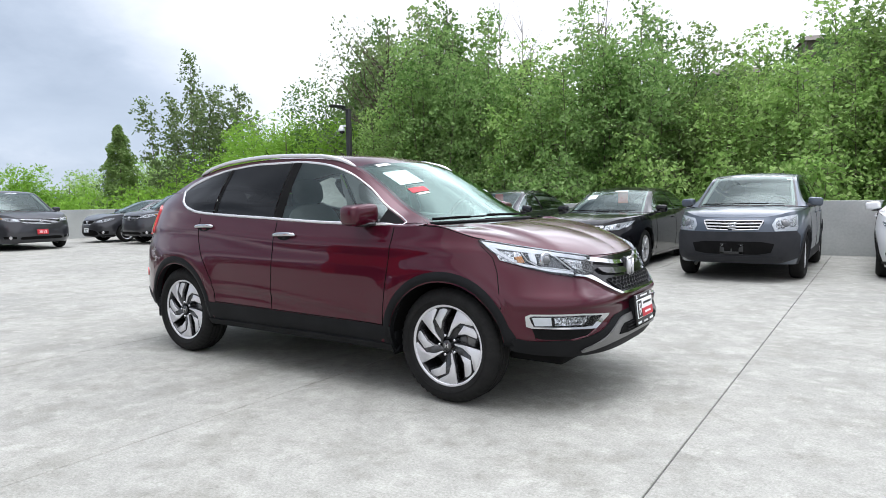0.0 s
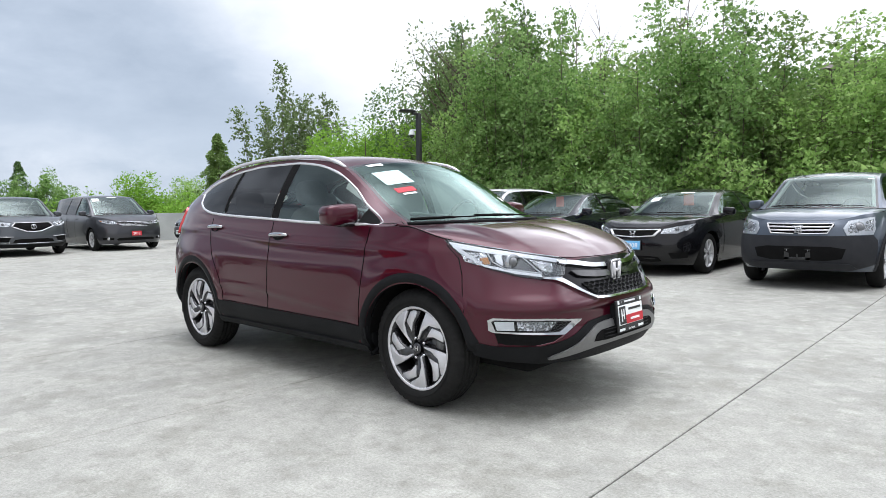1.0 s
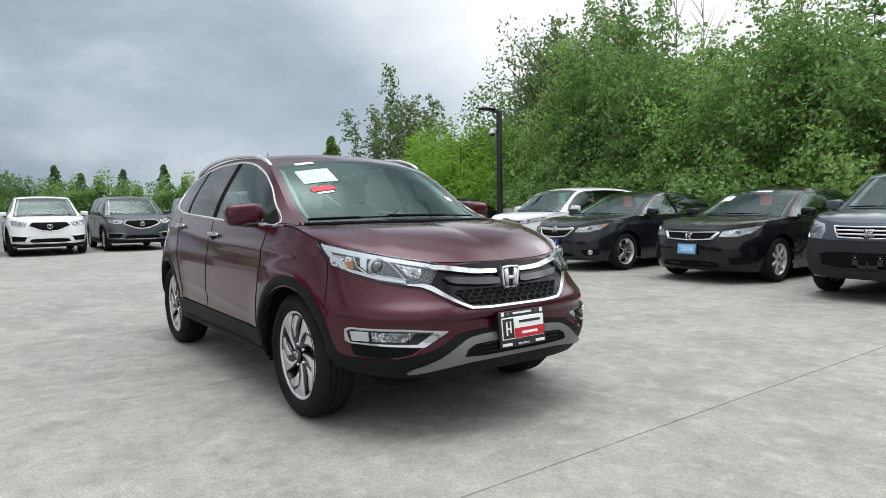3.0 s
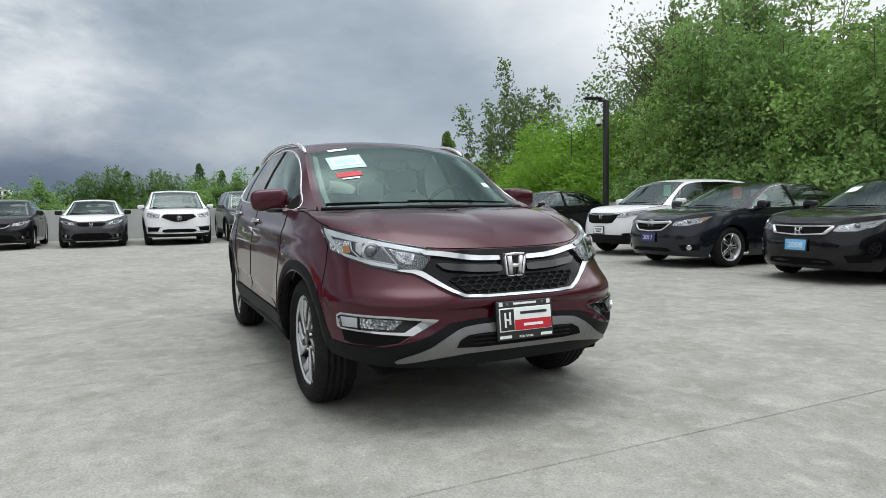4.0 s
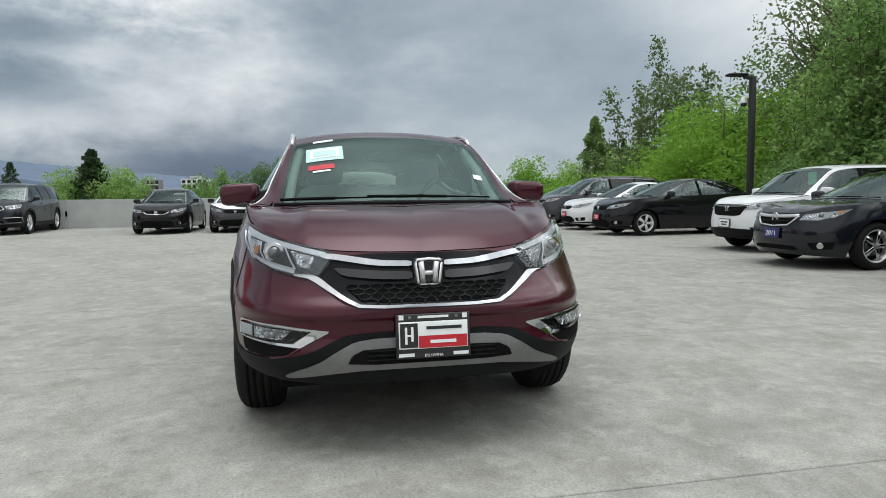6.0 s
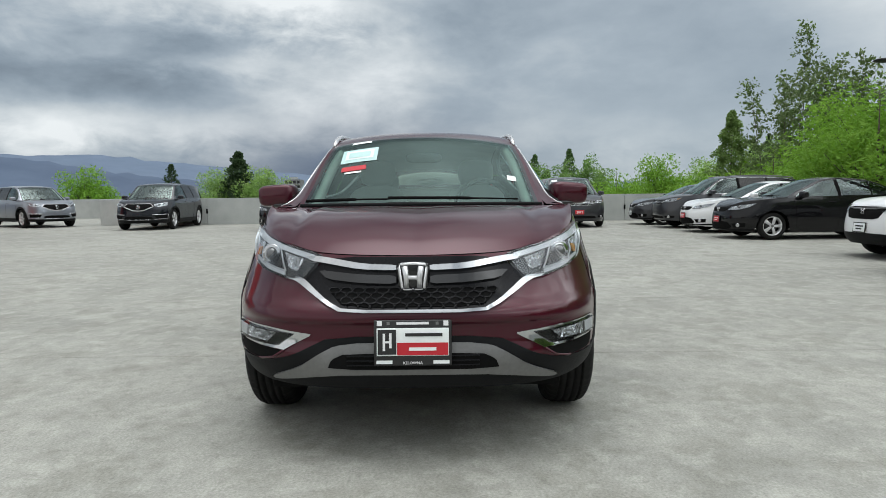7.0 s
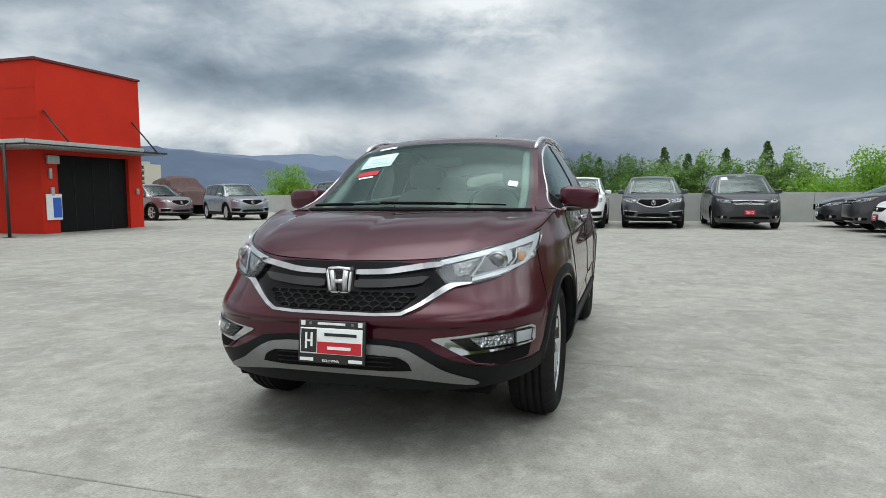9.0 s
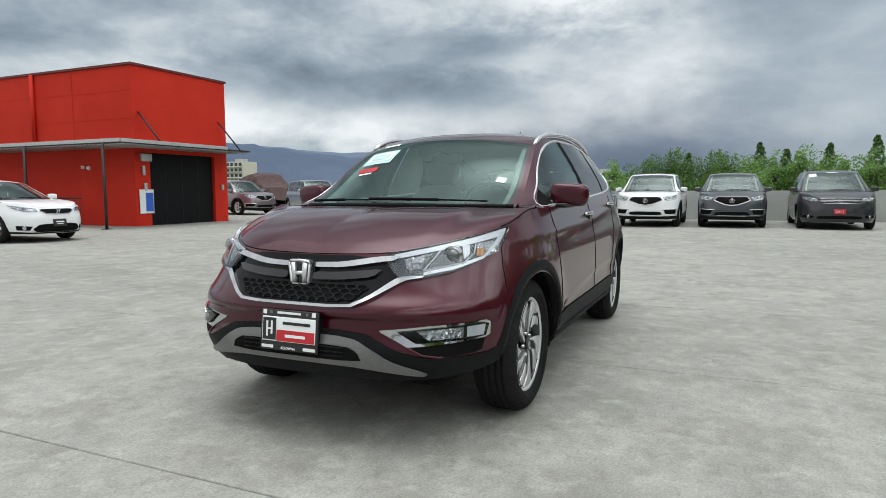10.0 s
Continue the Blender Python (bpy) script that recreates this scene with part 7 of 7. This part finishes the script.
# low leafy growth added in front of the belt, to lighten its dark foot
for i, (x, h) in enumerate(((-11.9, 6.6), (-10.0, 7.2), (-8.2, 6.9), (-6.1, 7.4), (-4.0, 7.0), (-1.9, 7.5), (0.2, 7.0), (2.3, 7.3), (4.4, 7.0), (6.6, 7.6))):
    tree("filler_tree", "low green tree added to lighten the belt's foot", pose(x, 13.1 + 0.35 * math.sin(5 * x), G, 0, 0, 67 * i) @ Matrix.Diagonal((1, 1, h / 7.2, 1)), (17 + i % 2, 7.2, 1.15, 7, "shoots", 5200, 0.130, 0.66), LEAF if x > -3 else LEAF_MID)
BACK = [(-16.2, 19.6, 9.6), (-14.0, 19.8, 10.0), (-12.2, 19.5, 9.7), (-10.4, 19.4, 8.6), (-9.0, 20.0, 6.7), (-5.9, 19.6, 7.8), (-3.4, 20.0, 7.7), (-0.6, 20.0, 6.3), (2.6, 20.0, 6.8), (6.0, 20.4, 7.4), (10.0, 20.8, 8.0), (15.6, 18.0, 8.0)]
for i, (x, y, top) in enumerate(BACK):
    tree("broadleaf_tree", "tall dark green tree in the second row", pose(x, y, G, 0, 0, 71 * i) @ Matrix.Diagonal((1.3, 1.3, (top - G) / 12.6, 1)), (21 + i % 2, 12.5, 1.7, 10, "shoots", 13000, 0.185, 0.48), LEAF_OLIVE if i % 2 else LEAF_DARK)


def bare_tree(x, y, top, seed):
    """Leafless upright twigs that stand above the leafy crowns."""
    r = np.random.default_rng(seed)
    root = thing("bare_tree", "leafless tree with thin upright twigs", "tree", pose(x, y, G), "trees beyond the deck")
    h = top - G
    wood = [tube([(0, 0, 0), (0.1, 0, h * 0.5), (0.0, 0.1, h)], [0.09, 0.05, 0.006], 6)]
    for i in range(26):
        q, a = r.uniform(0.55, 0.95), r.uniform(0, 6.28)
        n = r.uniform(0.5, 1.5)
        p = np.array((0.1 * (1 - q), 0.1 * q, h * q))
        pts = [p + np.array((math.cos(a) * s * 0.55, math.sin(a) * s * 0.55, s ** 0.9)) * n for s in (0, 0.4, 1.0)]
        wood.append(tube([tuple(c) for c in pts], [0.016, 0.010, 0.005], 4))
    part("trunk", join(*wood), BARK, root)


for i, (x, y, top) in enumerate(((-8.6, 17.5, 8.6), (-7.9, 18.0, 8.3), (-5.1, 18.5, 7.9), (-4.6, 17.8, 7.6), (-10.8, 17.6, 8.4))):
    bare_tree(x, y, top, 70 + i)
tree("slender_tree", "tall sparse grey-green tree against the sky", pose(-33.9, 21.8, G), (31, 15.6, 3.3, 9, "shoots", 14000, 0.23, 0.30), LEAF_GREY)
tree("slender_tree", "sparse grey-green tree beside a taller one", pose(-32.2, 24.0, G), (32, 13.6, 2.8, 7, "shoots", 10000, 0.23, 0.30), LEAF_GREY)
tree("pointed_tree", "pointed dull green tree beyond the deck corner", pose(-40.5, 20.4, G), (33, 11.4, 3.8, 0.36, "spire", 9000, 0.23, 0.0), LEAF_OLIVE)
tree("broadleaf_tree", "dark rounded tree behind the lamp post", pose(-20.3, 20.2, G), (34, 12.0, 3.4, 0.12, "clump", 15000, 0.19, 0.1), LEAF_DARK)
tree("sparse_tree", "half-bare tree with thin upright branches", pose(-13.3, 16.8, G), (35, 13.6, 2.4, 0.3, "poplar", 7000, 0.15, 0.45), LEAF_GREY)
for x, y, h, turn in ((-18.6, 15.9, 9.4, 0), (-21.5, 17.8, 10.2, 90), (-24.5, 18.2, 9.6, 200), (-16.0, 17.5, 9.8, 150), (-27.5, 20.0, 9.0, 20), (-18.8, 18.6, 10.2, 60), (-23.2, 20.4, 10.4, 300)):
    tree("willow_bush", "bright lime green willow beyond the deck", pose(x, y, G, 0, 0, turn) @ Matrix.Diagonal((1.15, 1.15, h / 10, 1)), (36, 10.0, 3.1, 0.06, "clump", 13000, 0.21, 0), LEAF_LIME)

# ---- far trees, hill, ridges and towers ----
FAR_BROAD = (51, 9.0, 2.7, 0.24, "clump", 11000, 0.20, 0.0)
FAR_TALL = (52, 9.6, 1.75, 0.16, "clump", 3600, 0.24, 0.0)
FAR_CONE = (53, 9.6, 3.6, 0.24, "spire", 3400, 0.24, 0.0)
FAR_LOW = (54, 6.4, 3.3, 0.04, "clump", 6600, 0.24, 0.0)


def far_tree(x, y, top, model, material, name, label, turn=0.0, wide=1.0):
    tree(name, label, pose(x, y, G, 0, 0, turn) @ Matrix.Diagonal((wide, wide, (top - G) / (model[1] * 1.04), 1)), model, material, "trees across the valley")


NEEDLE_SOFT = leafy("soft conifer needles", (0.060, 0.125, 0.040), (0.095, 0.175, 0.055), (0.140, 0.230, 0.080))
rng = np.random.default_rng(5)
# the leafy line west of the deck
for i in range(15):
    y = -14.0 + 3.9 * i
    far_tree(-60 - 9 * rng.uniform(), y + rng.uniform(-1, 1), 3.0 + 0.9 * rng.uniform(), FAR_LOW, LEAF_DARK if i % 2 else LEAF_MID, "far_bush", "rounded green bush across the valley", 57 * i, 1.1)
for x, y, top in ((-70, -4.3, 6.1), (-70, -0.2, 5.8), (-69, -7.0, 4.9), (-65, 1.8, 5.2)):
    far_tree(x, y, top, FAR_BROAD, LEAF_DARK, "far_tree", "rounded green tree across the valley", 31 * x)
for x, y, top in ((-65, 5.6, 5.4), (-65, 7.7, 6.0), (-64.8, 9.8, 5.2), (-66, 11.6, 5.0), (-64.3, 13.3, 5.4), (-64, 15.4, 6.0), (-74.6, -10.8, 5.4), (-72, -12.6, 4.4), (-66, 17.5, 5.0), (-62, 3.6, 4.9)):
    far_tree(x, y, top, FAR_TALL, LEAF_MID, "slender_tree", "slender green tree across the valley", 47 * y)
for x, y, top in ((-68, 4.4, 6.3), (-69, 10.6, 6.1), (-67, 14.2, 6.6), (-72, -2.6, 5.6), (-71, 7.0, 5.7)):
    far_tree(x, y, top, FAR_CONE, NEEDLE_SOFT, "conifer", "soft green conifer across the valley", 29 * y, 0.9)
# around the corner towards the north-west
for x, y, top, m in ((-52, 19.0, 5.0, LEAF_LIME), (-50, 22.5, 4.6, LEAF), (-47, 20.0, 3.4, LEAF_LIME), (-44, 24.5, 5.4, LEAF), (-56, 16.5, 3.8, LEAF_LIME), (-36, 19.0, 3.4, LEAF_LIME), (-31, 18.5, 3.8, LEAF_LIME), (-38.5, 23.5, 5.4, LEAF)):
    far_tree(x, y, top, FAR_BROAD if top > 4 else FAR_LOW, m, "far_tree", "bright green tree beyond the deck corner", 71 * x, 1.1)
for x, y, top in ((-80, 41, 8.5), (-82, 44, 9.5), (-78, 46, 8.0), (-76, 49, 9.0)):
    far_tree(x, y, top, FAR_CONE, NEEDLE, "conifer", "dark conifer on the far slope", 13 * y)
# south-west: spruce, round trees and low scrub below the ridges
far_tree(-69, -31.2, 5.4, FAR_CONE, NEEDLE, "conifer", "dark spruce beyond the parapet", 20)
far_tree(-66.7, -22.7, 6.6, (55, 9.4, 5.2, 0.20, "spire", 5500, 0.40, 0.0), NEEDLE, "conifer", "broad dark spruce beyond the parapet", 90)
for x, y, top, wide in ((-65.5, -20.0, 5.0, 1.0), (-67.0, -25.2, 4.9, 1.1), (-64.5, -18.3, 4.3, 0.8)):
    far_tree(x, y, top, FAR_BROAD, LEAF, "far_tree", "rounded green tree beside a dark spruce", 30 * y, wide)
far_tree(-60.2, -36.3, 4.9, FAR_BROAD, LEAF_LIME, "far_tree", "light green tree beyond the parapet", 10, 1.1)
far_tree(-62.0, -38.6, 3.0, FAR_LOW, LEAF, "far_bush", "rounded green bush beyond the parapet", 40)
for i in range(9):
    far_tree(-68 - 6 * rng.uniform(), -17 - 3.4 * i, 1.9 + 0.9 * rng.uniform(), FAR_LOW, LEAF if i % 2 else LEAF_LIME, "far_bush", "low green scrub beyond the parapet", 77 * i, 1.1)


BROWN = plain("brown weathered cladding", (0.10, 0.085, 0.07), (0.16, 0.14, 0.12), 0.85)


def hillside():
    """The wooded slope north of the deck."""
    def high(x, y):
        up = max(0.0, min(1.0, (y - 26) / 92))
        along = 1 / (1 + math.exp(-(x + 42) / 13))
        return G + 0.5 + 33 * (up ** 1.1) * along * (0.92 + 0.08 * math.sin(x * 0.11) * math.cos(y * 0.05))
    g = [[(x, y, high(x, y)) for x in rows_between(50, -150, 160)] for y in rows_between(24, 26, 190)]
    slope = part("hillside", outward(sheet(g), Vector((0, 0, 1))), plain("wooded slope", (0.035, 0.06, 0.02), (0.10, 0.115, 0.045), 0.95, scale=0.08, fine=0.9, kind="Position", bump=0.6))
    tagged(slope, "green wooded hillside behind the trees", "hill", kind="structure")
    r = np.random.default_rng(8)
    pts = []
    for _ in range(900):
        x, y = r.uniform(-110, 120), 26 + 105 * r.uniform() ** 0.8
        z, h = high(x, y), r.uniform(2.5, 6.0)
        n = 46
        q = r.uniform(0, 1, n)
        rad = h * 0.28 * (1.05 - q) ** 0.8
        a = r.uniform(0, 6.28, n)
        pts.append(np.stack([x + rad * np.cos(a), y + rad * np.sin(a), z + q * h], 1))
    wood = part("hill_wood", leaves(np.concatenate(pts), 0.75, r), LEAF_DARK, smooth=False)
    tagged(wood, "dense scrub and conifers on the hillside", "woods", kind="stuff")
    for x, y in ((-18, 117), (-4, 118), (12, 120), (-30, 113)):
        z = high(x, y)
        house = thing("hill_house", "low brown house on the crest of the hill", "house", pose(x, y, z - 0.6, 0, 0, 20))
        part("wall", box(8, 5, 2.6, 0.05, (0, 0, 1.3)), BROWN, house, smooth=False)
        part("roof", sheet([[(-4.6, -3.2, 2.5), (4.6, -3.2, 2.5)], [(-3.4, 0, 3.9), (3.4, 0, 3.9)], [(-4.6, 3.2, 2.5), (4.6, 3.2, 2.5)]]), BROWN, house, smooth=False)
        for q in (-2.5, 0, 2.5):
            part("window", box(1.2, 0.08, 1.0, 0.02, (q, -2.52, 1.5)), GLOSS, house, smooth=False)


hillside()


def ridge(name, label, far, stops, base, mat):
    """A long mountain ridge: (bearing, crest height) stops at one distance."""
    crest = curve(*stops)
    lo, hi = stops[0][0], stops[-1][0]
    g = []
    for k, q in enumerate((1.0, 0.72, 0.42, 0.12, 0.0)):
        row = []
        for a in rows_between(140, min(lo, hi), max(lo, hi)):
            d = far - 900 * (1 - q)
            h = base + (crest(a) - base) * q + (14 * noise.noise((a * 0.9, k, 3.0)) + 6 * noise.noise((a * 3.1, k, 9.0))) * (1 if 0 < q else 0)
            row.append((d * math.cos(radians(a)), d * math.sin(radians(a)), h))
        g.append(row)
    ob = part(name, outward(sheet(g), Vector((1, 0.6, 0.5))), mat)
    tagged(ob, label, "mountains", kind="structure")


# distance haze is put into the ridge colours, paler for the farther one
HAZE_BLUE = plain("distant forest with blue haze in its colour", (0.050, 0.075, 0.125), (0.075, 0.105, 0.16), 1.0, scale=0.002, fine=0.01, kind="Position", bump=0)
HAZE_PALE = plain("distant ridge with pale haze in its colour", (0.095, 0.13, 0.19), (0.125, 0.165, 0.23), 1.0, scale=0.002, fine=0.01, kind="Position", bump=0)
ridge("ridge_near", "forested ridge, its colour blued for rain haze", 3000, ((150, 5), (170, 20), (188, 30), (200, 70), (207, 110), (212, 150), (217, 182), (221, 205), (228, 230), (240, 260), (255, 230), (275, 120)), -5, HAZE_BLUE)
ridge("ridge_far", "farther ridge, its colour paled for haze", 3900, ((135, 60), (150, 62), (160, 66), (172, 70), (185, 95), (195, 150), (203, 200), (209, 235), (213, 225), (220, 262), (235, 300), (255, 250), (275, 150)), -5, HAZE_PALE)


def tower(x, y, w, d, top, storeys, mat):
    root = thing("apartment_tower", "pale apartment block far across the valley", "building", pose(x, y, 0))
    part("wall", box(w, d, top - G, 0, (0, 0, (top + G) / 2)), mat, root, smooth=False)
    part("roof", box(w * 0.4, d * 0.4, 1.6, 0, (0, 0, top + 0.8)), ZINC, root, smooth=False)
    step = 3.0
    n = max(4, int(d / 2.6))
    for i in range(storeys):
        z = top - 1.7 - i * step
        part("balcony", box(1.2, d * 0.94, 0.25, 0, (w / 2 + 0.6, 0, z - 1.2)), WHITE_INK, root, smooth=False)
        for j in range(n):
            part("window", box(0.2, d / n * 0.62, 1.7, 0, (w / 2 + 0.05, -d / 2 + d / n * (j + 0.5), z)), GLOSS, root, smooth=False)


tower(-404, -95, 11, 10, 12.0, 4, plain("dark cladding", (0.16, 0.17, 0.18), (0.2, 0.2, 0.21), 0.7))
tower(-409, -71, 12, 15, 12.6, 4, plain("white render", (0.62, 0.63, 0.64), (0.7, 0.7, 0.7), 0.8))
tower(-279, -250, 12, 12, 17.4, 6, plain("cream render", (0.50, 0.48, 0.42), (0.58, 0.55, 0.48), 0.8))


def covered_car():
    """A car under a slack maroon cover."""
    root = thing("covered_car", "parked car under a slack maroon cover", "car", pose(-26.6, -24.0, 0, 0, 0, 62) @ Matrix.Diagonal((1.15, 1.1, 1.30, 1)))
    top = curve((-2.3, 0.5), (-2.0, 1.15), (-1.4, 1.62), (-0.4, 1.72), (0.6, 1.62), (1.2, 1.22), (2.0, 1.02), (2.35, 0.5))
    g = []
    for x in rows_between(60, -2.35, 2.35):
        row, h = [], top(x)
        for a in rows_between(36, 0, math.pi):
            c, q = math.cos(a), math.sin(a)
            y = 0.98 * math.copysign(abs(c) ** 0.45, c) * (1 - 0.18 * (abs(x) / 2.35) ** 4)
            z = h * max(0.0, q) ** 0.42
            fold = 0.10 * math.sin(x * 7 + 3.0 * math.sin(z * 2.4)) * (1 - z / 2.2) + 0.07 * noise.noise((x * 2.6, a * 2.4, 4.0))
            row.append((x + fold * 0.4, y * (1 + fold), max(0.02, z + 0.08 * noise.noise((x * 2.2, a * 3, 1.0)))))
        g.append(row)
    part("car_cover", outward(sheet(g)), plain("maroon cover cloth", (0.052, 0.028, 0.026), (0.085, 0.046, 0.042), 0.8, bump=0.2), root)


covered_car()
